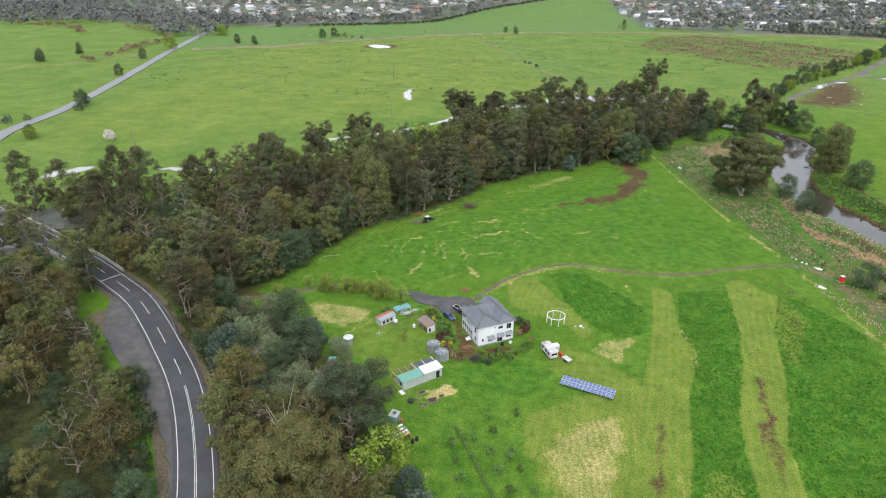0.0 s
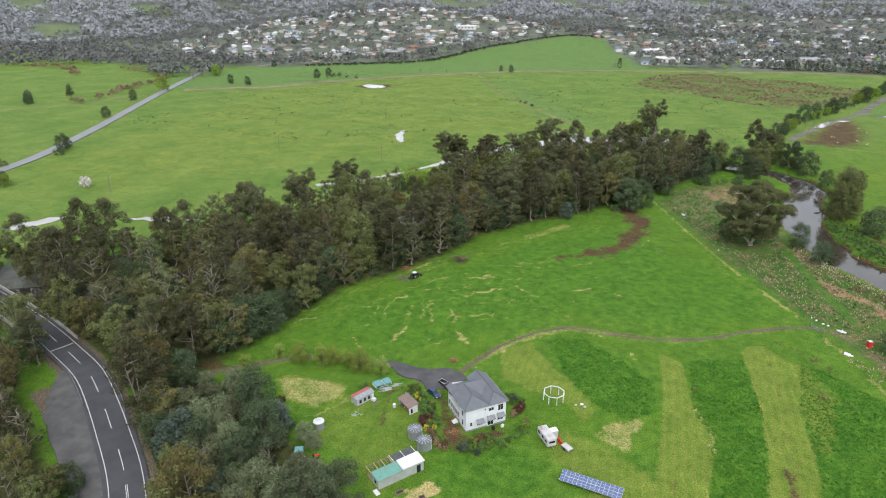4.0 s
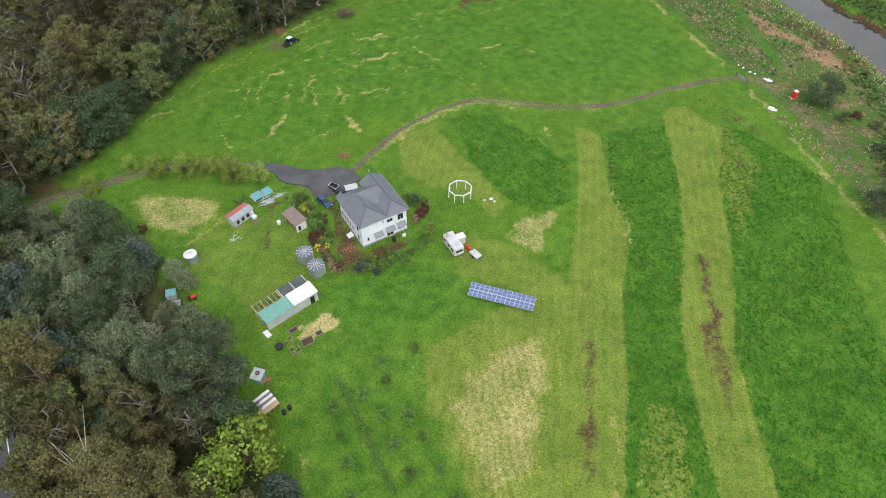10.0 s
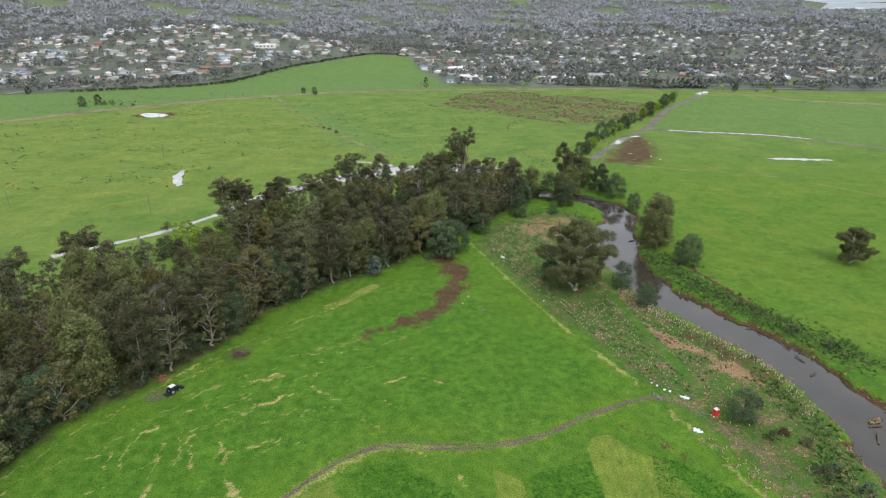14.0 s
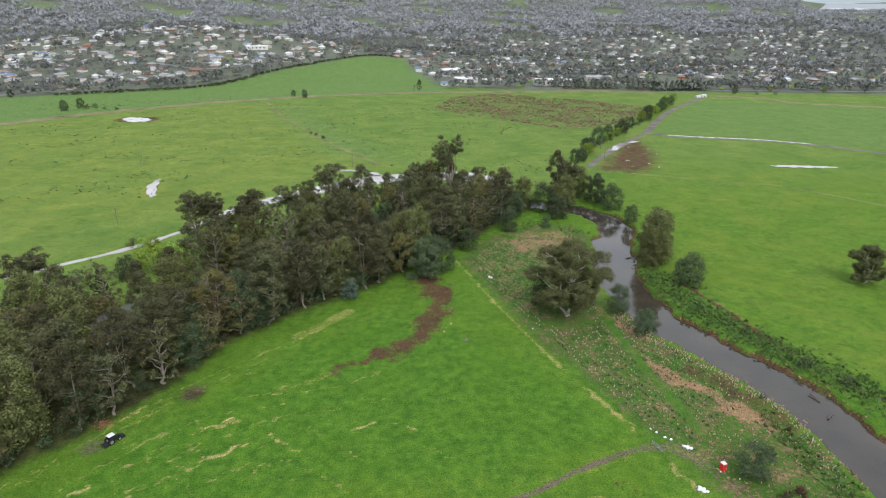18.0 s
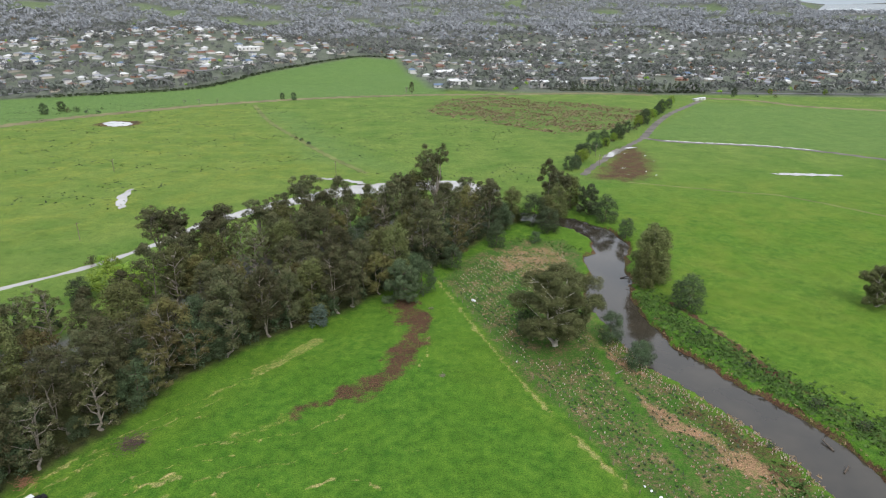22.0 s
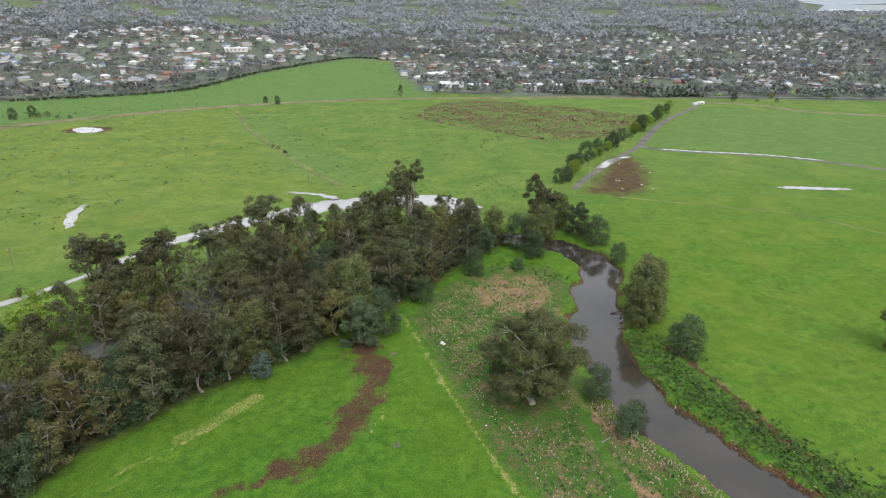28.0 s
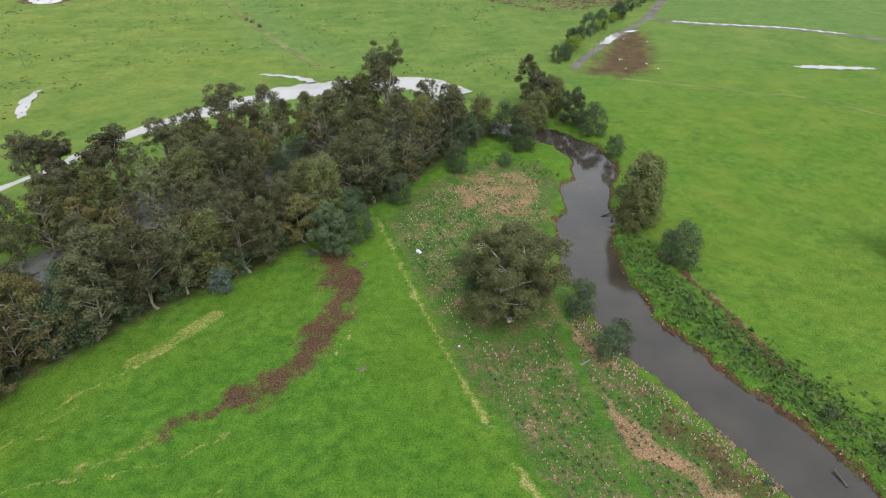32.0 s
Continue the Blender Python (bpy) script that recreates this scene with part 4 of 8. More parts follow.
rnd = random.Random(7)
KINDS = {
    "gum": [make_tree("gum_tree", 10 + i, h, w, LEAF_GUM, BARK_PALE, "tall gum tree with an olive open crown", "tree", int(nb * 1.4), 0.08, 0.25, 74, "gum", dd)
            for i, (h, w, nb, dd) in enumerate([(23, 5.6, 24, 0), (26, 6.2, 28, 1), (20, 5.2, 22, 0), (24, 6.6, 28, 1)])],
    "rust": [make_tree("rusty_gum_tree", 30 + i, h, w, LEAF_RUST, BARK_PALE, "gum tree with a rusty brown-green crown", "tree", int(nb * 1.4), 0.08, 0.25, 74, "gum", dd)
             for i, (h, w, nb, dd) in enumerate([(18, 5.6, 22, 1), (21, 6.2, 26, 2)])],
    "olive": [make_tree("spreading_gum_tree", 400 + i, h, w, LEAF_OLIVE, BARK_PALE, "spreading gum tree with a dense olive crown", "tree", nb, 0.14, 0.22, 74, "multi", 1 if i == 1 else 0)
              for i, (h, w, nb) in enumerate([(15, 6.4, 96), (17, 7.0, 104), (13, 5.8, 88)])],
    "wattle": [make_tree("wattle_tree", 50 + i, h, w, LEAF_WATTLE, BARK_DARK, "dense dark green wattle tree", "tree", nb, 0.06, 0.18, 95, "round")
               for i, (h, w, nb) in enumerate([(13, 5.5, 26), (10, 4.5, 22)])],
    "great": [make_tree("great_wattle_tree", 55, 19, 9.0, LEAF_GREAT, BARK_DARK, "huge dense dark green wattle beside the yard", "tree", 300, 0.0, 0.18, 100, "lobed")],
    "leafy": [make_tree("leafy_gum_tree", 57, 24, 6.2, LEAF_OLIVE, BARK_PALE, "tall gum leafy down to the river bank", "tree", 64, 0.03, 0.26, 50, "round", 0, 1)],
    "blue": [make_tree("silver_wattle_tree", 60, 10, 4.6, LEAF_BLUE, BARK_DARK, "rounded blue-green wattle tree", "tree", 24, 0.06, 0.30, 36, "round")],
    "spring": [make_tree("ash_sapling", 70, 9, 4.6, LEAF_SPRING, BARK_DARK, "young tree in fresh yellow-green spring leaf", "tree", 26, 0.12, 0.30, 22, "round")],
    "shrub": [make_tree("shrub", 80 + i, h, w, lf, BARK_DARK, lab, "shrub", 12, 0.0, 0.26, 36, "round")
              for i, (h, w, lf, lab) in enumerate([(3.2, 2.4, LEAF_WATTLE, "dark green scrub bush among the trees"), (2.6, 2.0, LEAF_GUM, "low olive-coloured scrub bush"), (2.2, 1.8, LEAF_BLUE, "small grey-green garden shrub")])],
    "tall": [make_tree("river_gum_tree", 90 + i, h, w, LEAF_GUM, BARK_PALE, "towering river gum standing clear of the wood", "tree", nb, 0.3, 0.27, 70, "multi", 0)
             for i, (h, w, nb) in enumerate([(33, 7.6, 84), (38, 8.2, 96)])],
    "bank": [make_tree("river_red_gum", 95, 27, 13.0, LEAF_RIVER, BARK_WHITE, "broad many-stemmed gum with white trunks near the river", "tree", 330, 0.10, 0.19, 120, "lobed", 0, 3)],
    "giant": [make_tree("giant_gum_tree", 96, 19, 13.0, LEAF_OCHRE, BARK_WHITE, "giant spreading gum with ochre leaves and white limbs", "tree", 340, 0.16, 0.17, 130, "lobed", 1, 2)],
    "lobed": [make_tree("lobed_gum_tree", 500 + i, h, w, lf, BARK_PALE, "gum tree with rounded olive crown lobes", "tree", nb, 0.10, 0.23, 80, "lobed", dd, 1)
              for i, (h, w, nb, lf, dd) in enumerate([(22, 6.4, 96, LEAF_RIVER, 0), (19, 6.0, 90, LEAF_GUM, 1), (16, 6.6, 100, LEAF_OCHRE, 1)])],
    "pine": [make_tree("cypress_tree", 97, 13, 3.0, LEAF_WATTLE, BARK_DARK, "dark narrow cypress in a shelter belt", "tree", 22, 0.02, 0.32, 60, "cone")],
    "scrub": [make_tree("scrub_tree", 300 + i, h, w, lf, BARK_DARK, "dense grey-green scrub tree beside the yard", "tree", nb, 0.02, 0.19, 90, "round")
              for i, (h, w, nb, lf) in enumerate([(7.0, 3.6, 26, LEAF_SCRUB), (5.6, 3.2, 22, LEAF_SCRUB), (8.2, 3.8, 28, LEAF_SCRUB)])],
    "bare": [make_tree("bare_tree", 98, 9, 3.4, LEAF_TWIG, BARK_PALE, "leafless winter tree with thin grey twigs", "tree", 12, 0.25, 0.25, 8, "gum", 3)],
}


def clear(x, y, road=7.5):
    for line, gap in ((ROAD, road), (DRIVE, 4.5), (RIVER, 8.0), (TRACK, 4.0), ([(-106, -30), (-97, -17)], 5.0), ([(-57, -44), (-54, -46), (-50, -46)], 4.2)):
        if any((x - a) ** 2 + (y - b2) ** 2 < gap * gap for a, b2 in line):
            return False
    return not inside(np.array([x]), np.array([y]), LAYBY)[0]


def scatter(outline, gap, choose, most, taken=()):
    xs, ys = [p[0] for p in outline], [p[1] for p in outline]
    got = list(taken)
    n0, tries = len(got), 0
    while tries < 12000 and len(got) - n0 < most:
        tries += 1
        x, y = rnd.uniform(min(xs), max(xs)), rnd.uniform(min(ys), max(ys))
        if all((x - a) ** 2 + (y - b2) ** 2 > gap * gap for a, b2 in got) and inside(np.array([x]), np.array([y]), outline)[0] and clear(x, y):
            got.append((x, y))
            choose(x, y)
    return got


def any_of(weights, low=0.8, high=1.2):
    pool = [k for k, w in weights.items() for _ in range(w)]

    def choose(x, y):
        stand(rnd.choice(KINDS[rnd.choice(pool)]), x, y, rnd.uniform(low, high), rnd.uniform(0, 360), rnd.uniform(0.9, 1.15))
    return choose


def at_each(kind, places, low=0.85, high=1.15, label="", group=""):
    for x, y in places:
        stand(rnd.choice(KINDS[kind]), x, y, rnd.uniform(low, high), rnd.uniform(0, 360), rnd.uniform(0.9, 1.15), label, group)


# trees that stand out one by one
marked = []
for kind, k, x, y, s, f in [
        ("tall", 1, 32, 251, 1.08, 1.0), ("tall", 0, 17, 250, 0.85, 1.0), ("tall", 0, -27, 226, 1.0, 1.3), ("tall", 0, -44, 207, 0.8, 1.35), ("tall", 0, -58, 195, 0.85, 1.45),
        ("tall", 0, -81, 187, 0.92, 1.3), ("tall", 1, -114, 121, 0.72, 1.5), ("tall", 0, 60, 233, 0.82, 1.1), ("tall", 0, 103, 266, 0.75, 1.3), ("tall", 1, -124, 93, 0.75, 1.3),
        ("tall", 0, -66, 178, 0.72, 1.35), ("tall", 1, -74, 190, 0.7, 1.3), ("tall", 0, -60, 186, 0.75, 1.3), ("tall", 0, -36, 216, 0.8, 1.3), ("gum", 0, -70, 170, 0.9, 1.1), ("spring", 0, -92, 165, 1.3, 1.3), ("spring", 0, -85, 172, 1.2, 1.3), ("spring", 0, -80, 163, 1.1, 1.2), ("spring", 0, -77, 178, 1.0, 1.3), ("wattle", 0, -100, 158, 0.8, 1.1), ("bank", 0, 70.5, 121.5, 1.05, 1.1), ("wattle", 1, 63, 130, 1.0, 1.0), ("wattle", 0, 90.5, 124, 0.85, 1.05), ("wattle", 0, 93, 108, 0.75, 1.0), ("wattle", 1, 98, 114, 0.85, 1.05),
        ("leafy", 0, 119, 172, 1.05, 1.25), ("leafy", 0, 123, 179, 0.95, 1.15), ("leafy", 0, 116, 167, 0.75, 1.0), ("leafy", 0, 100, 262, 0.85, 1.2), ("leafy", 0, 92, 250, 0.7, 1.3), ("wattle", 0, 84, 246, 1.2, 1.2), ("leafy", 0, 110, 275, 0.8, 1.2), ("wattle", 0, 122, 250, 1.1, 1.2), ("leafy", 0, 74, 252, 0.8, 1.2), ("olive", 1, -150, -13, 1.2, 1.0), ("olive", 0, -157, -23, 1.2, 1.0), ("gum", 3, -164, -3, 0.8, 1.0), ("rust", 0, -143, -13, 0.8, 1.0), ("gum", 2, -146, -31, 0.9, 1.0), ("wattle", 0, -152, -28, 1.0, 1.0), ("wattle", 0, 124.5, 149, 1.0, 1.3), ("wattle", 0, 126, 226, 0.8, 1.0),
        ("great", 0, 20, 156, 0.9, 0.95), ("wattle", 0, 27, 163, 1.1, 1.0), ("blue", 0, -8, 137, 0.82, 1.0), ("wattle", 1, 40, 188, 1.1, 1.1), ("wattle", 0, 61, 214, 0.95, 1.0),
        ("wattle", 0, 91, 233, 1.0, 1.2), ("wattle", 1, 81, 219, 0.6, 1.2), ("great", 0, 117, 262, 0.9, 0.9), ("great", 0, 105, 295, 0.85, 0.8), ("gum", 1, 98, 285, 0.95, 1.0),
        ("bank", 0, 197, 148, 0.62, 1.0), ("wattle", 0, 97, 39, 0.72, 1.15), ("wattle", 1, 97, -4, 0.85, 1.15), ("wattle", 1, 107, -7, 0.8, 1.1),
        ("great", 0, -38.5, -67, 1.0, 1.08), ("giant", 0, -41.5, -91.5, 1.0, 1.0), ("lobed", 2, -56, -79, 0.95, 1.0), ("lobed", 2, -29, -90, 0.75, 1.0), ("lobed", 2, -36, -106, 0.85, 1.05), ("lobed", 2, -46, -73, 0.8, 1.0), ("spring", 0, -28, -77, 1.2, 1.15), ("spring", 0, -31, -82, 1.0, 1.1),
        ("blue", 0, -16, -93, 1.15, 1.0), ("blue", 0, -21, -83, 0.75, 1.0), ("blue", 0, -81, -55, 1.05, 1.0), ("blue", 0, -67, -62, 0.9, 1.0), ("olive", 0, -65, -77, 1.0, 1.1),
        ("gum", 1, -95, -44, 0.95, 1.1), ("rust", 0, -90, -45, 0.75, 1.0), ("wattle", 1, -78, -50, 0.9, 1.0), ("wattle", 1, -77, -29, 0.9, 0.8), ("blue", 0, -29, -103, 0.9, 1.0), ("gum", 0, -109, -33, 0.9, 1.1),
        ("rust", 0, -30, -93, 0.75, 1.0), ("rust", 1, -25, -99, 0.6, 1.0), ("bare", 0, -52, -57, 0.75, 1.2), ("bare", 0, -60, -50, 0.7, 1.2)]:
    stand(KINDS[kind][k], x, y, s, rnd.uniform(0, 360), f)
    marked.append((x, y))

gums, south = any_of({"gum": 5, "lobed": 5, "rust": 1, "wattle": 2, "leafy": 1}, 0.82, 1.18), any_of({"olive": 4, "lobed": 4, "gum": 2, "wattle": 2}, 0.8, 1.15)
belt = scatter(BELT, 6.9, lambda x, y: (south if y < 45 and rnd.random() < 0.8 else gums)(x, y), 240, marked)
edge = [(x + rnd.uniform(-2.5, 2), y + rnd.uniform(-2, 2.5)) for x, y in curve_pts(BELT[:12], 3.6)]
edge += [(x - 6 + rnd.uniform(-2, 2), y + 4 + rnd.uniform(-2, 2)) for x, y in edge[::2]]
for x, y in edge:
    if clear(x, y) and rnd.random() < 0.9:
        stand(KINDS[rnd.choice(["shrub", "shrub", "wattle"])][rnd.choice([0, 1])], x - 3, y + 2, rnd.uniform(0.6, 1.25), rnd.uniform(0, 360), 1.2)
YARD_EDGE = [(-92, -18), (-66, -28), (-40, -46), (-42, -62), (-62, -68), (-100, -42)]
tall_mix, low_mix = any_of({"olive": 4, "lobed": 2, "rust": 1, "wattle": 2, "blue": 1, "shrub": 1}, 0.65, 1.0), any_of({"scrub": 7, "blue": 1, "wattle": 1}, 0.75, 1.15)
west = scatter(WEST, 5.2, lambda x, y: (low_mix if inside(np.array([x]), np.array([y]), YARD_EDGE)[0] else tall_mix)(x, y), 110, marked)
verge = np.array([q for q in ROAD if -160 < q[1] < -60])
t = np.gradient(verge, axis=0)
t /= np.linalg.norm(t, axis=1)[:, None]
for q, k in zip(verge, t):
    for o in (10.0, 13.5):
        x, y = q[0] - k[1] * (o + rnd.uniform(-0.8, 1.5)), q[1] + k[0] * (o + rnd.uniform(-0.8, 1.5))
        kind = rnd.choice(["shrub", "shrub", "wattle"] if o < 12 else ["wattle", "olive", "olive", "shrub"])
        stand(rnd.choice(KINDS[kind]), x, y, rnd.uniform(0.8, 1.4) if kind == "shrub" else rnd.uniform(0.4, 0.65), rnd.uniform(0, 360), 1.1)
farw = scatter(FARW, 6.5, any_of({"olive": 3, "lobed": 4, "rust": 3, "wattle": 2}, 0.6, 0.95), 120, marked)
scatter([(-84, -22), (-62, -36), (-48, -44), (-44, -60), (-64, -64), (-95, -48)], 3.6, any_of({"scrub": 5, "shrub": 2}, 0.6, 1.0), 55, [])

# ---------------------------------------------------------------- distant trees and houses
def far_trees(name, spots, leaf, label, each=18, flat=0.9, seed=1, leafy=0.5):
    """Many far trees in one mesh: loose clumps over low domes. Each spot: x, y, height, radius."""
    rng = np.random.RandomState(seed)
    s = np.array(spots)
    z = land(s[:, 0], s[:, 1])
    d = rng.normal(size=(len(s), each, 3))
    d[..., 2] = np.abs(d[..., 2]) - 0.25
    d /= np.linalg.norm(d, axis=2)[..., None]
    r, h = s[:, 3][:, None], s[:, 2][:, None]
    rad = rng.uniform(0.55, 1.05, (len(s), each))
    cen = np.stack([s[:, 0][:, None] + d[..., 0] * r * rad, s[:, 1][:, None] + d[..., 1] * r * rad, z[:, None] + h * 0.52 + d[..., 2] * h * 0.46 * rad], -1).reshape(-1, 3)
    nrm = d.reshape(-1, 3) + rng.normal(scale=0.4, size=(len(cen), 3))
    nrm /= np.linalg.norm(nrm, axis=1)[:, None]
    tan = np.cross(nrm, rng.normal(size=cen.shape))
    tan /= np.linalg.norm(tan, axis=1)[:, None]
    bit = np.cross(nrm, tan)
    k = (np.repeat(s[:, 3], each) * leafy * rng.uniform(0.6, 1.3, len(cen)))[:, None]
    v = np.stack([cen + tan * k, cen - tan * k * 0.6 + bit * k * 0.8, cen - tan * k * 0.6 - bit * k * 0.8], 1).reshape(-1, 3)
    return tagged(new(name, tri_mesh(name, v, leaf)), label, "trees", kind="stuff")


ROOFS = [worn("roof_" + k, c, 0.6, 0.0, scale=0.3, spread=0.15, relief=0) for k, c in
         (("grey", (0.30, 0.31, 0.33)), ("pale", (0.66, 0.66, 0.66)), ("tile", (0.24, 0.13, 0.10)), ("dark", (0.10, 0.10, 0.11)), ("brown", (0.20, 0.15, 0.12)), ("blue", (0.14, 0.20, 0.30)))]
WALLS = [worn("wall_" + k, c, 0.8, scale=0.4, spread=0.12, relief=0) for k, c in (("cream", (0.48, 0.44, 0.37)), ("brick", (0.30, 0.17, 0.12)), ("white", (0.62, 0.61, 0.59)))]
GLASS_DARK = material("dark_glass", 0.12, 0, 0.5)[0]
GLASS_DARK.node_tree.nodes["Principled BSDF"].inputs["Base Color"].default_value = (0.02, 0.025, 0.03, 1)


def box(bm, x0, x1, y0, y1, z0, z1):
    return bmesh.ops.create_cube(bm, size=1, matrix=Matrix.Translation(((x0 + x1) / 2, (y0 + y1) / 2, (z0 + z1) / 2)) @ Matrix.Diagonal((x1 - x0, y1 - y0, z1 - z0, 1)))["verts"]


def hip(bm, x0, x1, y0, y1, z, slope, over=0.4, thick=0.15, gable=()):
    """A hipped roof as a closed body over a rectangle; gable: ends that stay upright ('n' at y1, 's' at y0, 'w', 'e')."""
    x0, x1, y0, y1 = x0 - over, x1 + over, y0 - over, y1 + over
    wx_, wy_ = x1 - x0, y1 - y0
    h = slope * min(wx_, wy_) / 2
    if wx_ >= wy_:
        r = wy_ / 2
        a = (x0 + (0 if "w" in gable else r), (y0 + y1) / 2)
        c_ = (x1 - (0 if "e" in gable else r), (y0 + y1) / 2)
    else:
        r = wx_ / 2
        a = ((x0 + x1) / 2, y0 + (0 if "s" in gable else r))
        c_ = ((x0 + x1) / 2, y1 - (0 if "n" in gable else r))
    lo = [bm.verts.new((x, y, z - thick)) for x, y in ((x0, y0), (x1, y0), (x1, y1), (x0, y1))]
    up = [bm.verts.new((x, y, z)) for x, y in ((x0, y0), (x1, y0), (x1, y1), (x0, y1))]
    p, q = bm.verts.new((*a, z + h)), bm.verts.new((*c_, z + h))
    bm.faces.new(lo[::-1])
    for i in range(4):
        bm.faces.new((lo[i], lo[(i + 1) % 4], up[(i + 1) % 4], up[i]))
    if wx_ >= wy_:
        for f in ((up[0], up[1], q, p), (up[2], up[3], p, q), (up[3], up[0], p), (up[1], up[2], q)):
            bm.faces.new(f)
    else:
        for f in ((up[0], up[1], p), (up[1], up[2], q, p), (up[2], up[3], q), (up[3], up[0], p, q)):
            bm.faces.new(f)
    return h


def make_cottage(w, d, h, roof, wall, label, ell):
    root = tagged(new("cottage"), label, "house", "houses of the town")
    bm = bmesh.new()
    box(bm, -w / 2, w / 2, -d / 2, d / 2, -2.5, h)
    if ell:
        box(bm, w / 2 - 5, w / 2, -d / 2 - 3.5, -d / 2, -2.5, h)
    part("wall", bm, wall, root)
    bm = bmesh.new()
    hip(bm, -w / 2, w / 2, -d / 2, d / 2, h, 0.45, 0.5)
    if ell:
        hip(bm, w / 2 - 5, w / 2, -d / 2 - 3.5, 0.5, h - 0.03, 0.45, 0.45)
    part("roof", bm, roof, root)
    for x in (-w / 3, 0.0, w / 3 - (4 if ell else 0)):
        bm = bmesh.new()
        box(bm, x - 0.8, x + 0.8, -d / 2 - 0.03, -d / 2 + 0.05, h - 1.9, h - 0.7)
        part("window", bm, GLASS_DARK, root)
    return root


COTTAGES = [make_cottage(w, d, h, ROOFS[r], WALLS[k], lab, e) for w, d, h, r, k, lab, e in (
    (16, 10, 2.8, 0, 0, "cream house with a grey steel roof", 1), (14, 9, 3.2, 1, 2, "white house with a pale roof", 0), (17, 11, 2.9, 2, 1, "brick house with a terracotta tile roof", 1),
    (15, 9, 5.4, 3, 2, "two-storey house with a dark roof", 0), (18, 10, 2.8, 4, 0, "cream house with a brown tile roof", 1), (13, 9, 3.0, 1, 0, "small house with a white steel roof", 0),
    (15, 10, 2.8, 0, 1, "brick house with a grey roof", 0), (17, 10, 5.2, 5, 2, "large house with a blue steel roof", 0))]
rnd = random.Random(21)
homes, rest = [], []


def settle(outline, gap, most):
    xs, ys = [p[0] for p in outline], [p[1] for p in outline]
    k = tries = 0
    while k < most and tries < 20000:
        tries += 1
        x, y = rnd.uniform(min(xs), max(xs)), rnd.uniform(min(ys), max(ys))
        if all((x - a) ** 2 + (y - b2) ** 2 > gap * gap for a, b2 in homes) and inside(np.array([x]), np.array([y]), outline)[0]:
            homes.append((x, y))
            k += 1
            if len(homes) > 290:
                rest.append((x, y))
                continue
            stand(COTTAGES[rnd.choice([0, 1, 6, 2, 3, 4, 5, 3, 6, 6, 0, 7, 0])], x, y, rnd.uniform(0.9, 1.15), rnd.choice([0, 90, 180, 270]) + 25 + rnd.uniform(-20, 20))


settle([(480, 850), (640, 840), (1000, 860), (1000, 960), (480, 960)], 26, 24)
settle([(-60, 1290), (40, 1000), (200, 960), (420, 960), (700, 930), (900, 1250), (0, 1300)], 23, 110)
settle([(-700, 830), (-480, 800), (-330, 900), (-240, 1050), (-120, 1250), (-150, 1420), (-900, 1420), (-900, 1000)], 16, 330)
settle([(-60, 1290), (40, 1000), (200, 960), (420, 960), (900, 900), (1300, 1900), (0, 1900)], 19, 430)
bm = bmesh.new()
for x, y in rest:
    vs = box(bm, -7, 7, -5, 5, -3, 3)
    old = len(bm.faces)
    hip(bm, -7, 7, -5, 5, 3, 0.45, 0.5)
    bm.faces.ensure_lookup_table()
    shade = rnd.choice([1, 1, 2, 2, 3, 4, 5, 6])
    for f in bm.faces[old:]:
        f.material_index = shade
    m = pose(x, y, land_at(x, y), 0, 0, rnd.uniform(0, 180))
    bm.verts.ensure_lookup_table()
    for v in bm.verts[-18:]:
        v.co = m @ v.co
town = part("town_houses", bm, WALLS[2])
for r in ROOFS:
    town.data.materials.append(r)
tagged(town, "small far houses with grey and red roofs", "houses", kind="stuff")


def bulk(outline, count, seed, h0, h1, slim=0.42, gap=9.0):
    rng = np.random.RandomState(seed)
    xs, ys = [p[0] for p in outline], [p[1] for p in outline]
    p = np.stack([rng.uniform(min(xs), max(xs), count * 3), rng.uniform(min(ys), max(ys), count * 3)], 1)
    ok = inside(p[:, 0], p[:, 1], outline)
    for x, y in homes:
        ok &= (np.abs(p[:, 0] - x) > gap) | (p[:, 1] > y + 8) | (p[:, 1] < y - gap - 6)
    p = p[ok][:count]
    h = rng.uniform(h0, h1, len(p))
    return [(x, y, k, k * slim * f) for (x, y), k, f in zip(p, h, rng.uniform(0.8, 1.3, len(p)))]


far_trees("town_trees", [q for q in bulk(TOWN, 9500, 3, 6, 16, 0.40, 6) if waves(q[0], q[1], 90, 61) > -0.35 - 0.4 * (q[2] < 10)], LEAF_FAR, "grey-green gum trees among the houses of the town, haze painted in", 44, seed=3, leafy=0.29)
far_trees("town_trees", bulk(TOWN, 1900, 4, 6, 14, 0.42, 10), LEAF_TOWN, "dark garden trees among the houses of the town", 26, seed=4, leafy=0.36)
far_trees("town_trees", bulk(TOWN, 260, 5, 4, 8, 0.5), LEAF_SPRING, "fresh green garden trees among the houses", 16, seed=5)
far_trees("town_trees", bulk(TOWN, 420, 6, 5, 10, 0.5), LEAF_BROWN, "bare brownish trees among the houses", 14, seed=6)
rows = [(x + rnd.uniform(-9, 9), y + rnd.uniform(-9, 9), rnd.uniform(9, 17), rnd.uniform(4, 7)) for q in ([(60, 832), (130, 850), (205, 862), (330, 862), (430, 822)], [(420, 835), (560, 822), (700, 815), (1000, 822)], [(-640, 790), (-480, 775), (-330, 870), (-250, 1010)],
        [(100, 1000), (300, 1010), (500, 1000)], [(-100, 1330), (150, 1400), (420, 1380), (800, 1300)], [(300, 1180), (600, 1220)]) for x, y in curve_pts(q, 7) if rnd.random() < 0.7]
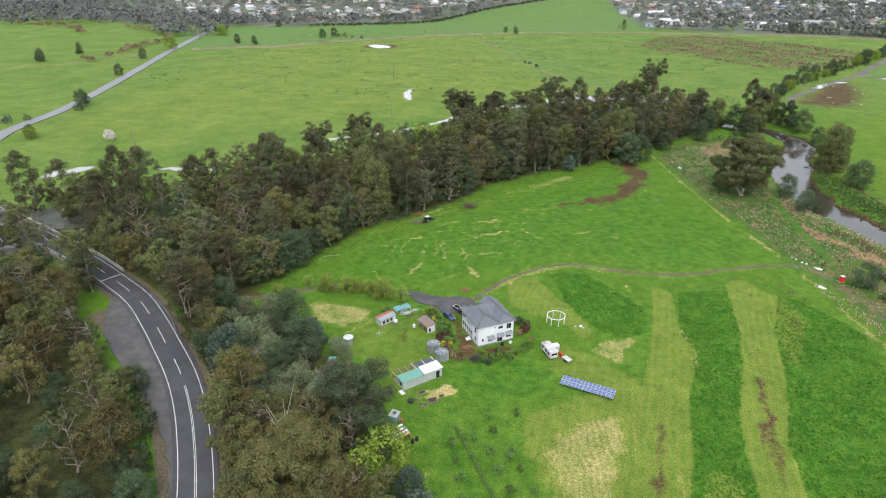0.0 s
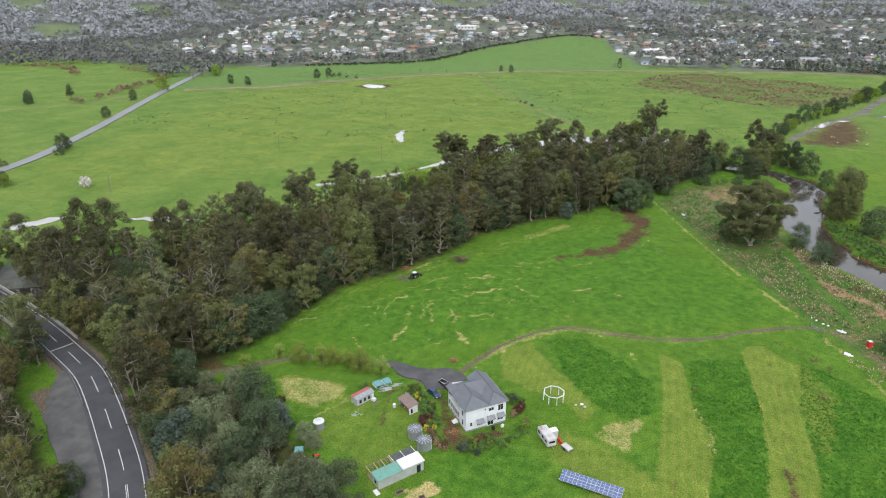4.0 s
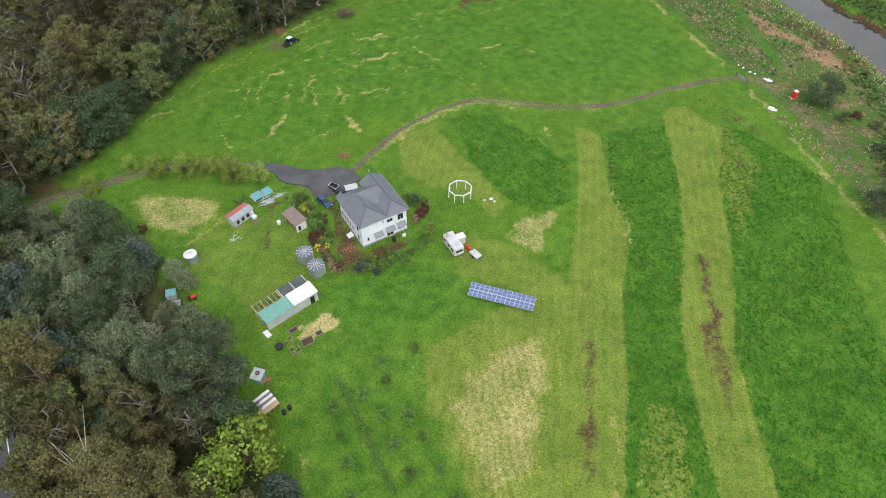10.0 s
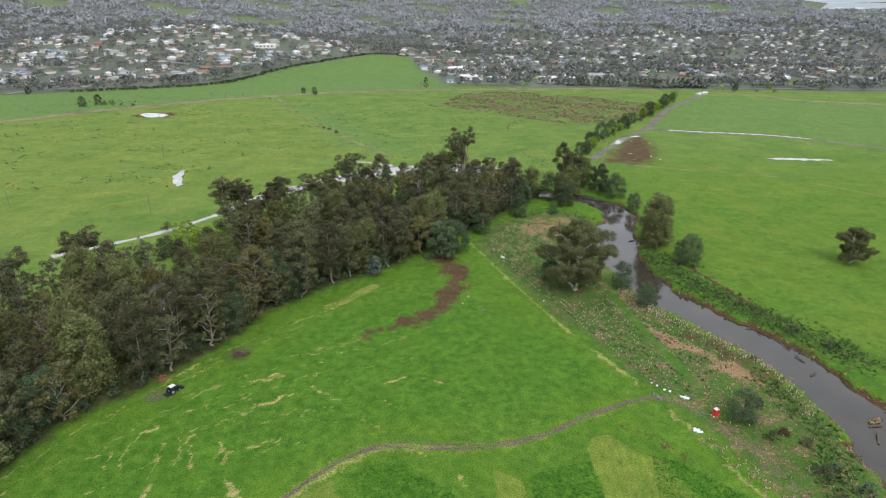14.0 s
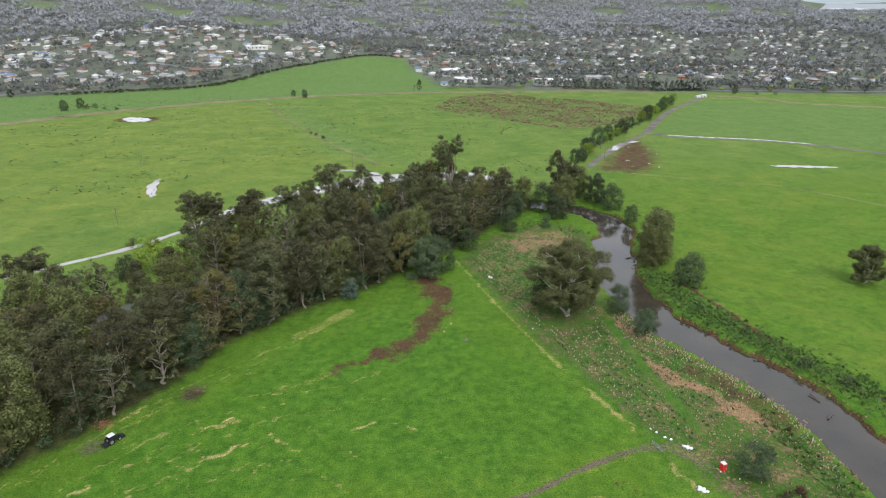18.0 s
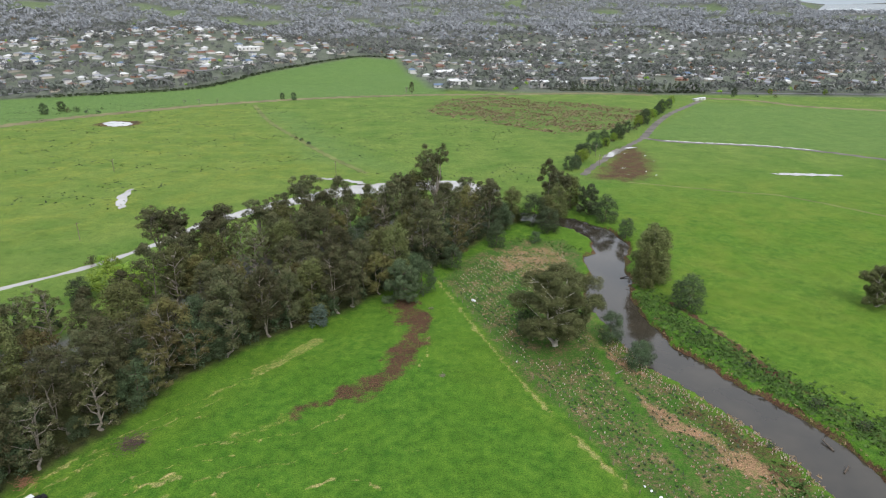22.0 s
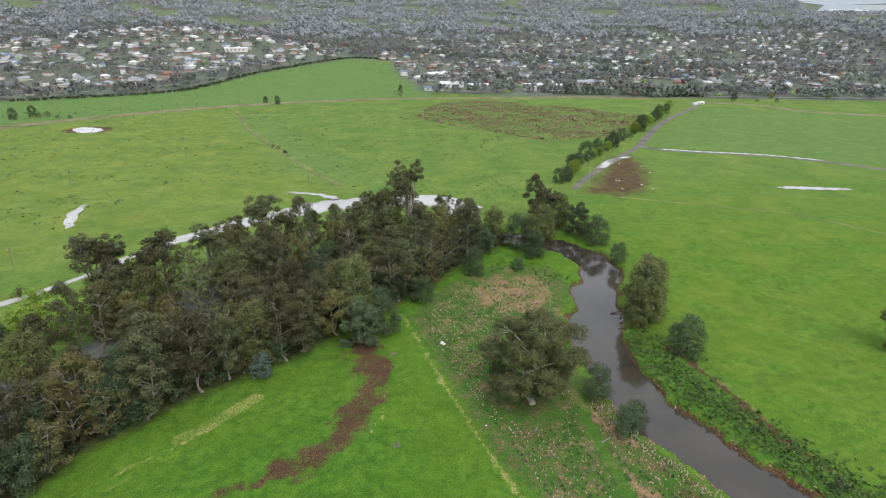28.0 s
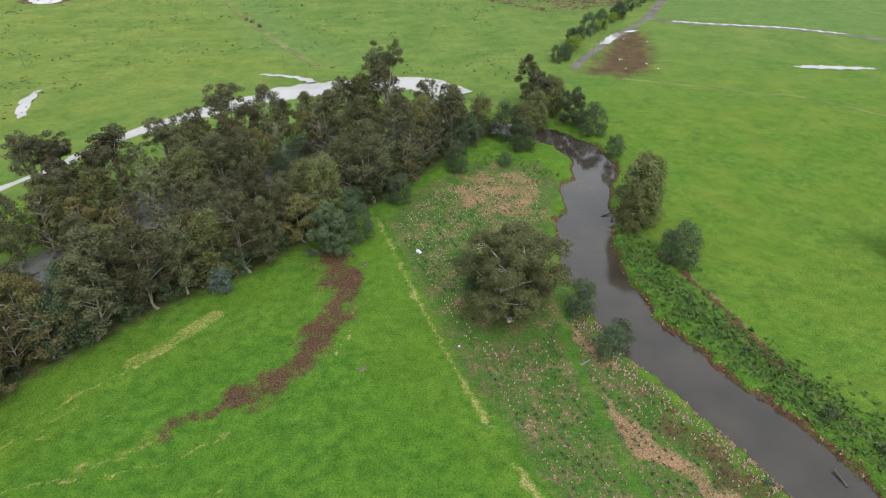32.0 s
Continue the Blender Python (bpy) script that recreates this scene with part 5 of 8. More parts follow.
far_trees("town_trees", rows, LEAF_TOWN, "dark belts of tall trees at the edge of the town", 34, seed=7)
ring = [(-3300, 900), (-1350, 820), (-1050, 1250), (-1000, 1800), (1200, 1800), (1500, 1200), (3300, 1500), (3300, 3500), (-3300, 3500)]
rng = np.random.RandomState(9)
spots = np.array(bulk(ring, 34000, 8, 10, 18, 0.60))
spots = spots[waves(spots[:, 0], spots[:, 1], 330, 51) > -0.42]
az, out = np.degrees(np.arctan2(spots[:, 0], spots[:, 1])), np.hypot(spots[:, 0], spots[:, 1])
spots = spots[((az < 31) | (az > 45) | (out < 3150)) & (out < 3500) & (np.abs(az) < 62)]
far_trees("far_forest", [tuple(q) for q in spots], LEAF_HAZE, "forest on the distant hills, haze painted into its colour", 16, seed=8, leafy=0.36)


def far_range(radius, low, rise, wobble, seed, colour, label):
    """A range of hills at the rim of the country, distance haze put into its pale glowing colour: a plain band that
    follows a circle.
    """
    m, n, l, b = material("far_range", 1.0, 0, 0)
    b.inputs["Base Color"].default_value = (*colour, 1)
    # glow on top of the pale colour stands for the hazy air
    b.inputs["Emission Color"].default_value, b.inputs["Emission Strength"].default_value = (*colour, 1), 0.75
    rng = np.random.RandomState(seed)
    ph = rng.uniform(0, 6.28, 7)
    vs = []
    for i in range(361):
        a = -68 + i * 0.38
        h = low + rise * (0.5 - 0.5 * math.tanh((a + 2) / 16)) + wobble * sum(math.sin(a * f + p) / (1 + k) for k, (f, p) in enumerate(zip((0.13, 0.29, 0.52, 0.9, 1.7, 2.9, 5.3), ph)))
        for z in (h, 0.0):
            vs.append((radius * math.sin(radians(a)), radius * math.cos(radians(a)), z))
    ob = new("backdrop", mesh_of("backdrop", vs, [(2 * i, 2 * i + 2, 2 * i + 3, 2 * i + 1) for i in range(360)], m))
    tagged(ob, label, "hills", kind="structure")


far_range(4580, 262, 95, 20, 2, (0.43, 0.48, 0.53), "mountain range on the horizon, pale blue haze painted in and glowing")
far_range(4300, 236, 84, 16, 5, (0.25, 0.285, 0.32), "wooded ridge below the range, blue haze painted in and glowing")
far_trees("far_forest", bulk([(-1500, 760), (-900, 640), (-820, 690), (-660, 660), (-560, 700), (-520, 760), (-700, 830), (-1400, 1000)], 700, 12, 7, 16, 0.42), LEAF_FAR, "grey-green woods behind the western paddocks, haze painted in", 36, seed=12, leafy=0.34)
far_trees("far_forest", bulk([(-640, 610), (-560, 560), (-530, 600), (-525, 660), (-600, 680)], 60, 13, 8, 15, 0.42), LEAF_TOWN, "dark trees where the far road enters the town", 40, seed=13, leafy=0.32)
WEST_HEDGES = [[(-516, 367), (-519, 408), (-538, 470), (-545, 530)], [(-545, 540), (-600, 600), (-690, 640)], [(-700, 560), (-800, 640), (-900, 650)]]
spots = [(x + rnd.uniform(-5, 5), y + rnd.uniform(-5, 5), rnd.uniform(3, 8), rnd.uniform(2.5, 4.5)) for q in WEST_HEDGES for x, y in curve_pts(q, 6) if rnd.random() < 0.85]
far_trees("hedge", spots, LEAF_RUSH, "ragged brown-leaved hedge between western paddocks", 40, seed=14, leafy=0.3)

# lines of trees and bushes across the far paddocks
rnd = random.Random(5)
line = curve_pts(HEDGE_LINE, 4.5)
for i, (x, y) in enumerate(line):
    stand(rnd.choice(KINDS[rnd.choice(["shrub", "shrub", "spring", "wattle"])]), x + rnd.uniform(-3, 3), y + rnd.uniform(-3, 3), rnd.uniform(0.7, 1.2), rnd.uniform(0, 360))
for x in range(225, 350, 7):
    stand(KINDS["pine"][0], x + (0 if x < 300 else 10), 838 - 0.12 * (x - 225) + rnd.uniform(-1, 1), rnd.uniform(0.85, 1.1), rnd.uniform(0, 360), 1.3)
for x in range(345, 420, 8):
    stand(KINDS["pine"][0], x, 815 + rnd.uniform(-2, 2), rnd.uniform(1.0, 1.3), rnd.uniform(0, 360), 1.6)
for kind, x, y, s in [("wattle", -368, 615, 0.95), ("wattle", -361, 634, 1.2), ("spring", -489, 466, 1.9), ("shrub", -420, 535, 1.7), ("wattle", -448, 540, 0.9), ("wattle", -422, 536, 0.8), ("spring", -521, 618, 1.6), ("wattle", -495, 728, 1.1), ("shrub", -368, 140, 2.2), ("shrub", -374, 146, 2.0), ("shrub", -362, 150, 1.6), ("pine", -570, 416, 1.0), ("pine", -567, 410, 0.9), ("pine", -573, 421, 0.9), ("wattle", -568, 360, 1.0), ("bare", -515, 560, 1.4), ("bare", -508, 548, 1.3), ("bare", -512, 575, 1.3), ("bare", -520, 590, 1.4), ("shrub", -352, 630, 1.9), ("shrub", -345, 634, 1.7), ("shrub", -330, 624, 1.6), ("shrub", -317, 622, 1.6), ("bare", 6, 793, 1.1),
                      ("spring", -513, 605, 1.5), ("wattle", -147, 740, 0.85), ("wattle", -130, 729, 0.8), ("gum", 13, 795, 0.7), ("wattle", -359, 193, 1.0), ("wattle", -366, 205, 0.8), ("shrub", -352, 183, 1.6),
                      ("spring", -320, 113, 0.9), ("wattle", -326, 118, 0.8), ("wattle", -428, 311, 0.8), ("wattle", -561, 354, 0.9), ("wattle", -474, 399, 0.9), ("bare", -250, 690, 0.7), ("bare", -235, 694, 0.7),
                      ("bare", -215, 700, 0.7), ("spring", -100, 185, 0.9), ("spring", -94, 178, 0.8), ("spring", -108, 192, 0.6), ("spring", -88, 195, 0.6), ("shrub", -114, 196, 1.5), ("pine", -104, 130, 1.0), ("pine", -98, 135, 1.15),
                      ("spring", -85, 225, 0.5), ("wattle", 450, 790, 0.8), ("spring", 505, 800, 0.9), ("spring", 580, 795, 0.9), ("shrub", 440, 770, 1.5), ("shrub", 470, 768, 1.5), ("shrub", 495, 766, 1.5), ("shrub", -66, 455, 1.2), ("shrub", -75, 470, 1.0)]:
    stand(rnd.choice(KINDS[kind]), x, y, s, rnd.uniform(0, 360))
BLOSSOM = make_tree("blossom_tree", 71, 6.5, 3.6, LEAF_WHITE, BARK_DARK, "small tree covered in pale pink blossom", "tree", 22, 0.15, 0.26, 40, "round")
stand(BLOSSOM, -274, 124)
for x, y in ((-74, 470), (-80, 476), (-66, 455)):
    stand(KINDS["shrub"][1], x, y, rnd.uniform(0.8, 1.1), rnd.uniform(0, 360))
hedge_spots = [(x + rnd.uniform(-3, 3), y + rnd.uniform(-2, 2), rnd.uniform(2.5, 4.0), rnd.uniform(2.5, 4.0)) for x, y in curve_pts(TOWN_HEDGE, 4)]
far_trees("hedge", hedge_spots, LEAF_WATTLE, "long clipped dark hedge along the edge of the town", 14, seed=15)

# ---------------------------------------------------------------- the homestead
GREY_TRIM = worn("grey_trim", (0.22, 0.23, 0.25), 0.6, scale=1, spread=0.15)
BOARDS = worn("weatherboard", (0.70, 0.725, 0.76), 0.65, scale=0.7, spread=0.08, grain=9, relief=0.004)
TIMBER = worn("grey_timber", (0.22, 0.18, 0.14), 0.9, scale=2, spread=0.35)
TIMBER_NEW = worn("pale_timber", (0.45, 0.33, 0.19), 0.85, scale=2, spread=0.3)
GREEN_STEEL = worn("green_roof_steel", (0.16, 0.34, 0.28), 0.55, 0.1, scale=0.8, spread=0.15)
RED_STEEL = worn("red_roof_steel", (0.45, 0.13, 0.11), 0.6, scale=0.8, spread=0.25)
BROWN_STEEL = worn("brown_roof_steel", (0.22, 0.16, 0.14), 0.65, scale=0.8, spread=0.2)
PALE_STEEL = worn("pale_wall_steel", (0.45, 0.47, 0.46), 0.6, 0.2, scale=0.8, spread=0.2)
TEAL = worn("turquoise_plastic", (0.14, 0.31, 0.32), 0.45, scale=2, spread=0.2)
SOIL = worn("garden_soil", (0.070, 0.045, 0.032), 1.0, scale=3, spread=0.4, relief=0.03)
RUBBER = worn("black_rubber", (0.02, 0.02, 0.02), 0.8, scale=3, spread=0.3)
RED_PAINT = worn("red_paint", (0.62, 0.04, 0.03), 0.45, scale=1.5, spread=0.15)
BLUE_PAINT = worn("blue_car_paint", (0.035, 0.075, 0.18), 0.25, 0.3, 0.5, scale=1, spread=0.1, relief=0)
BLACK_PAINT = worn("black_steel", (0.03, 0.03, 0.032), 0.5, 0.2, scale=1.5, spread=0.3)
BRICKS = worn("loose_red_bricks", (0.34, 0.15, 0.10), 0.9, scale=4, spread=0.4, relief=0.02)
SHEET = worn("clear_roof_sheet", (0.085, 0.09, 0.095), 0.6, 0.0, 0.3, scale=1, spread=0.25)
CELL, n, l, b = material("solar_cells", 0.18, 0, 0.6)
grid = n.new("ShaderNodeTexBrick")
grid.inputs["Scale"].default_value, grid.offset = 6.0, 0.0
grid.inputs["Brick Width"].default_value = grid.inputs["Row Height"].default_value = 1.0
grid.inputs["Mortar Size"].default_value = 0.05
grid.inputs["Color1"].default_value = (0.070, 0.105, 0.225, 1)
grid.inputs["Color2"].default_value = (0.082, 0.120, 0.250, 1)
grid.inputs["Mortar"].default_value = (0.20, 0.24, 0.34, 1)
l.new(n.new("ShaderNodeTexCoord").outputs["Object"], grid.inputs["Vector"])
l.new(grid.outputs["Color"], b.inputs["Base Color"])


def slab(bm, quad, thick):
    """A sheet of some thickness below four corners."""
    up = [bm.verts.new(p) for p in quad]
    lo = [bm.verts.new((p[0], p[1], p[2] - thick)) for p in quad]
    bm.faces.new(up)
    bm.faces.new(lo[::-1])
    for i in range(len(quad)):
        bm.faces.new((up[(i + 1) % len(quad)], up[i], lo[i], lo[(i + 1) % len(quad)]))


def ribbed(bm, quad, thick, ribs, proud=0.04, wide=0.05):
    """A sheet with raised ribs that run from its first edge to its third, in one skin."""
    a, b_, c_, d = (Vector(q) for q in quad)
    e = wide / (b_ - a).length
    steps = [(0.0, 0.0)]
    for i in range(ribs):
        u = (i + 0.5) / ribs
        steps += [(u - e, 0.0), (u, proud), (u + e, 0.0)]
    steps.append((1.0, 0.0))
    rows = [[bm.verts.new(p + Vector((0, 0, k))) for p, k in ((a.lerp(b_, u), h), (d.lerp(c_, u), h), (d.lerp(c_, u), -thick), (a.lerp(b_, u), -thick))] for u, h in steps]
    for r, q in zip(rows, rows[1:]):
        for k in range(4):
            bm.faces.new((r[k], q[k], q[(k + 1) % 4], r[(k + 1) % 4]))
    bm.faces.new(rows[0])
    bm.faces.new(rows[-1][::-1])


def block(name, x0, x1, y0, y1, z0, z1, mat, parent, label="", bevel=0.0):
    bm = bmesh.new()
    box(bm, x0, x1, y0, y1, z0, z1)
    if bevel:
        bmesh.ops.bevel(bm, geom=bm.edges[:], offset=bevel, segments=2, affect="EDGES")
    return part(name, bm, mat, parent, label)


def drum(bm, r, z0, z1, sides=32, wobble=0.0):
    """An upright tube with closed ends; wobble makes its wall corrugated."""
    vs = []
    for z in (z0, z1):
        vs.append([bm.verts.new((math.cos(6.2832 * i / sides) * (r + wobble * (i % 2)), math.sin(6.2832 * i / sides) * (r + wobble * (i % 2)), z)) for i in range(sides)])
    for i in range(sides):
        bm.faces.new((vs[0][i], vs[0][(i + 1) % sides], vs[1][(i + 1) % sides], vs[1][i]))
    bm.faces.new(vs[0][::-1])
    bm.faces.new(vs[1])


def glazing(parent, x, z, w, h, y, panes=2, side="s"):
    """A window in a wall that faces local -y (or -x): frame, sill and panes."""
    def put(name, a0, a1, d0, d1, z0, z1, mat, under):
        if side == "s":
            return block(name, a0, a1, d0, d1, z0, z1, mat, under)
        return block(name, d0, d1, a0, a1, z0, z1, mat, under)
    frame_ = put("window", x - w / 2 - 0.08, x + w / 2 + 0.08, y - 0.05, y + 0.06, z - h / 2 - 0.08, z + h / 2 + 0.08, WHITE_PAINT, parent)
    for i in range(panes):
        a = x - w / 2 + i * w / panes
        put("pane", a + 0.03, a + w / panes - 0.03, y - 0.07, y - 0.045, z - h / 2, z + h / 2, GLASS_DARK, frame_)
    put("sill", x - w / 2 - 0.15, x + w / 2 + 0.15, y - 0.12, y - 0.051, z - h / 2 - 0.16, z - h / 2 - 0.085, WHITE_PAINT, frame_)


house = tagged(new("farmhouse"), "white two-storey weatherboard farmhouse with a grey steel roof", "house")
house.matrix_basis = pose(-18.8, -28.0, 0, 0, 0, 37.4)
bm = bmesh.new()
box(bm, 0.25, 11.1, 0.15, 3.9, -0.3, 6.5)
box(bm, 2.3, 11.1, 3.9, 10.9, -0.3, 6.5)
box(bm, 7.8, 11.1, 10.9, 12.4, -0.3, 6.5)
part("wall", bm, BOARDS, house)
board_s, board_e = None, None
for i in range(30):
    z = 0.55 + i * 0.2
    if i == 0:
        board_s = block("weatherboard", 0.23, 11.12, 0.12, 0.145, z, z + 0.185, BOARDS, house)
        board_e = block("weatherboard", 11.105, 11.13, 0.15, 12.4, z, z + 0.185, BOARDS, house)
        continue
    for first in (board_s, board_e):
        ob = new("weatherboard", first.data)
        ob.parent = house
        ob.location.z = i * 0.2
block("foundation", 0.2, 11.15, 0.1, 10.95, -0.4, 0.42, GREY_TRIM, house, "grey rendered footing")
for name, x0, x1, y0, y1, gb, label in (("roof", 0, 6.25, 0, 10.6, "", "grey standing-seam steel roof"), ("roof", 6.3, 11.3, 0.02, 12.6, "n", ""), ("roof", 0.06, 11.24, 4.2, 11.1, "", "")):
    bm = bmesh.new()
    h = hip(bm, x0, x1, y0, y1, 6.55, 0.58, 0.3, 0.18, gb)
    part(name, bm, ROOF_GREY, house, label)


def cap(pts, name, mat):
    """A thin capping along a line of the roof."""
    for p0, p1 in zip(pts, pts[1:]):
        vs, fs = [], []
        limb(vs, fs, p0, p1, 0.11, 0.11, 6)
        new(name, mesh_of(name, vs, fs, mat)).parent = house


CAPPING = worn("roof_capping", (0.105, 0.110, 0.124), 0.5, 0.2, scale=0.8, spread=0.1)
h1, h2, h3 = 0.58 * 6.85 / 2, 0.58 * 5.6 / 2, 0.58 * 7.5 / 2
cap([(-0.3, -0.3, 6.57), (3.125, 3.125, 6.57 + h1), (6.5, -0.25, 6.57)], "ridge_cap", CAPPING)
cap([(3.125, 3.125, 6.57 + h1), (3.125, 7.5, 6.57 + h1)], "ridge_cap", CAPPING)
cap([(6.1, -0.28, 6.57), (8.8, 2.52, 6.57 + h2), (11.6, -0.28, 6.57)], "ridge_cap", CAPPING)
cap([(8.8, 2.52, 6.57 + h2), (8.8, 12.9, 6.57 + h2)], "ridge_cap", CAPPING)
bm = bmesh.new()
ribbed(bm, [(-0.45, 3.8, 6.5), (-0.45, 11.4, 6.5), (1.0, 11.4, 7.38), (1.0, 3.8, 7.38)], 0.1, 16, 0.05)
part("verandah_roof", bm, ROOF_GREY, house)
bm = bmesh.new()
slab(bm, [(6.0, -0.34, 6.62), (6.55, -0.34, 6.62), (6.55, 4.3, 6.68), (6.0, 4.3, 6.68)], 0.04)
part("valley_gutter", bm, GREY_TRIM, house, "dark valley gutter")
for a, c0 in (((-0.4, -0.42, 6.42), (11.7, -0.3, 6.56)), ((11.62, -0.3, 6.42), (11.74, 12.9, 6.56))):
    block("gutter", a[0], c0[0], a[1], c0[1], a[2], c0[2], GREY_TRIM, house)
bm = bmesh.new()
drum(bm, 0.05, 7.9, 9.2, 8)
part("finial", bm, WHITE_PAINT, house, at=pose(8.8, 12.85, 0))
bm = bmesh.new()
drum(bm, 0.12, 7.0, 8.6, 10)
part("flue", bm, STEEL, house, at=pose(2.0, 8.8, 0))
for x, z, w, h, k in ((1.6, 2.0, 0.5, 0.9, 1), (4.0, 1.75, 1.5, 1.1, 3), (6.9, 1.45, 1.6, 2.0, 2), (9.6, 1.8, 1.5, 1.1, 2), (7.0, 5.0, 1.4, 0.8, 2), (5.4, 5.3, 0.35, 0.35, 1), (9.6, 4.9, 1.4, 1.6, 2)):
    glazing(house, x, z, w, h, 0.12, k)
for x, z in ((4.0, 2.75), (6.9, 2.95), (9.6, 3.05)):
    bm = bmesh.new()
    ribbed(bm, [(x - 1.05, -0.95, z - 0.5), (x + 1.05, -0.95, z - 0.5), (x + 1.05, 0.1, z + 0.25), (x - 1.05, 0.1, z + 0.25)], 0.05, 8, 0.02, 0.03)
    part("awning", bm, GREY_TRIM, house, "grey sloping window awning")
for y, z in ((5.2, 1.8), (7.4, 1.7), (9.6, 1.8), (5.2, 4.7), (7.4, 4.6), (9.6, 4.7)):
    glazing(house, y, z, 1.2, 2.0, 2.27, 2, "w")
glazing(house, 1.9, 4.6, 0.7, 1.5, 0.22, 1, "w")
glazing(house, 1.9, 1.8, 0.7, 1.5, 0.22, 1, "w")
block("deck", 0.1, 2.3, 3.9, 10.9, 0.3, 0.5, TIMBER, house)
block("balcony_floor", 0.1, 2.3, 3.9, 10.9, 3.15, 3.4, WHITE_PAINT, house)
for i in range(6):
    y = 4.05 + i * 1.34
    block("post", 0.12, 0.26, y - 0.07, y + 0.07, 0.3, 6.4, WHITE_PAINT, house)
for z in (1.4, 4.3):
    block("handrail", 0.14, 0.24, 4.0, 10.85, z, z + 0.08, WHITE_PAINT, house)
    for i in range(22):
        y = 4.2 + i * 0.31
        block("baluster", 0.17, 0.21, y, y + 0.04, z - 0.9, z, WHITE_PAINT, house)
for i in range(4):
    block("step", -1.3 + i * 0.32, -0.98 + i * 0.32, 4.2, 5.6, -0.1, 0.1 + i * 0.12, WHITE_PAINT, house)
bm = bmesh.new()
drum(bm, 0.42, 0.0, 0.9, 14)
tagged(part("rubbish_bin", bm, RUBBER, at=pose(-12.4, -25.0, 0)), "black round bin beside the farmhouse wall", "bin")
bm = bmesh.new()
box(bm, -0.4, 0.4, -0.25, 0.25, 0, 0.75)
bmesh.ops.bevel(bm, geom=bm.edges[:], offset=0.06, segments=2, affect="EDGES")
tagged(part("heat_pump", bm, WHITE_PAINT, at=pose(-10.4, -23.4, 0, 0, 0, 37)), "white outdoor heat pump unit by the wall", "appliance")
rng = np.random.RandomState(4)
bm = bmesh.new()
for i in range(90):
    x, y = rng.normal(scale=(1.1, 0.6))
    bmesh.ops.create_cube(bm, size=1, matrix=pose(x, y, 0.06 + 0.3 * max(0, 1 - abs(x)) * rng.rand(), *rng.uniform(-20, 20, 2), rng.uniform(0, 180)) @ Matrix.Diagonal((0.24, 0.12, 0.09, 1)))
tagged(part("brick_heap", bm, BRICKS, at=pose(-21.4, -28.2, 0, 0, 0, 37)), "scattered heap of old red bricks", "bricks", kind="stuff")


RIB = worn("pale_galvanised_rib", (0.55, 0.56, 0.58), 0.5, 0.2, scale=2, spread=0.2, relief=0)


def make_tank(x, y, r, h, top, label, pipe):
    root = tagged(new("water_tank"), label, "tank")
    root.matrix_basis = pose(x, y, 0)
    bm = bmesh.new()
    rings = [[bm.verts.new(((r - 0.03 * (k % 2)) * math.cos(6.2832 * i / 40), (r - 0.03 * (k % 2)) * math.sin(6.2832 * i / 40), h * k / 16)) for i in range(40)] for k in range(17)]
    for lo, up in zip(rings, rings[1:]):
        for i in range(40):
            bm.faces.new((lo[i], lo[(i + 1) % 40], up[(i + 1) % 40], up[i]))
    bm.faces.new(rings[0][::-1])
    bm.faces.new(rings[-1])
    part("tank_wall", bm, STEEL, root)
    bm = bmesh.new()
    sides = 24
    rim = [bm.verts.new((1.03 * r * math.cos(6.2832 * i / sides), 1.03 * r * math.sin(6.2832 * i / sides), h)) for i in range(sides)]
    tip = bm.verts.new((0, 0, h + 0.35))
    for i in range(sides):
        bm.faces.new((rim[i], rim[(i + 1) % sides], tip))
    bm.faces.new(rim[::-1])
    corners = [Vector(v.co) for v in rim]
    part("tank_roof", bm, top, root)
    for a in corners[::2]:
        vs, fs = [], []
        limb(vs, fs, a + Vector((0, 0, 0.03)), (0, 0, h + 0.38), 0.055, 0.04, 5)
        new("roof_rib", mesh_of("roof_rib", vs, fs, RIB)).parent = root
    if pipe:
        bm = bmesh.new()
        drum(bm, 0.06, 0, h + 0.5, 8)
        part("downpipe", bm, WHITE_PAINT, root, "white plastic downpipe", pose(r + 0.1, -0.2, 0))
        bm = bmesh.new()
        drum(bm, 0.28, h + 0.24, h + 0.42, 14)
        part("hatch", bm, STEEL, root)


make_tank(-30.3, -32.3, 1.75, 2.4, ROOF_GREY, "grey corrugated steel rainwater tank on the lawn", True)
make_tank(-27.0, -35.6, 1.75, 2.4, ROOF_GREY, "grey corrugated steel rainwater tank beside the garden", True)
make_tank(-54.3, -35.2, 1.35, 2.0, WHITE_PAINT, "round steel tank with a white lid", False)


def shed_root(name, label, x, y, turn, category="shed"):
    root = tagged(new(name), label, category)
    root.matrix_basis = pose(x, y, 0, 0, 0, turn)
    return root


shed = shed_root("long_shed", "long low shed with green and white steel roofs", -34.9, -49.2, 47.7)
block("wall", 0.1, 6.1, -2.95, -0.05, -0.2, 2.45, PALE_STEEL, shed)
block("wall", 6.1, 11.5, -2.95, -0.05, -0.2, 2.65, PALE_STEEL, shed)
bm = bmesh.new()
ribbed(bm, [(-0.15, -3.2, 2.5), (6.12, -3.2, 2.5), (6.12, 0.1, 2.72), (-0.15, 0.1, 2.72)], 0.06, 14)
part("roof", bm, GREEN_STEEL, shed, "faded green steel roof")
bm = bmesh.new()
ribbed(bm, [(6.14, -3.2, 2.75), (11.7, -3.2, 2.75), (11.7, 0.1, 2.98), (6.14, 0.1, 2.98)], 0.06, 12)
part("roof", bm, WHITE_PAINT, shed, "white steel roof")
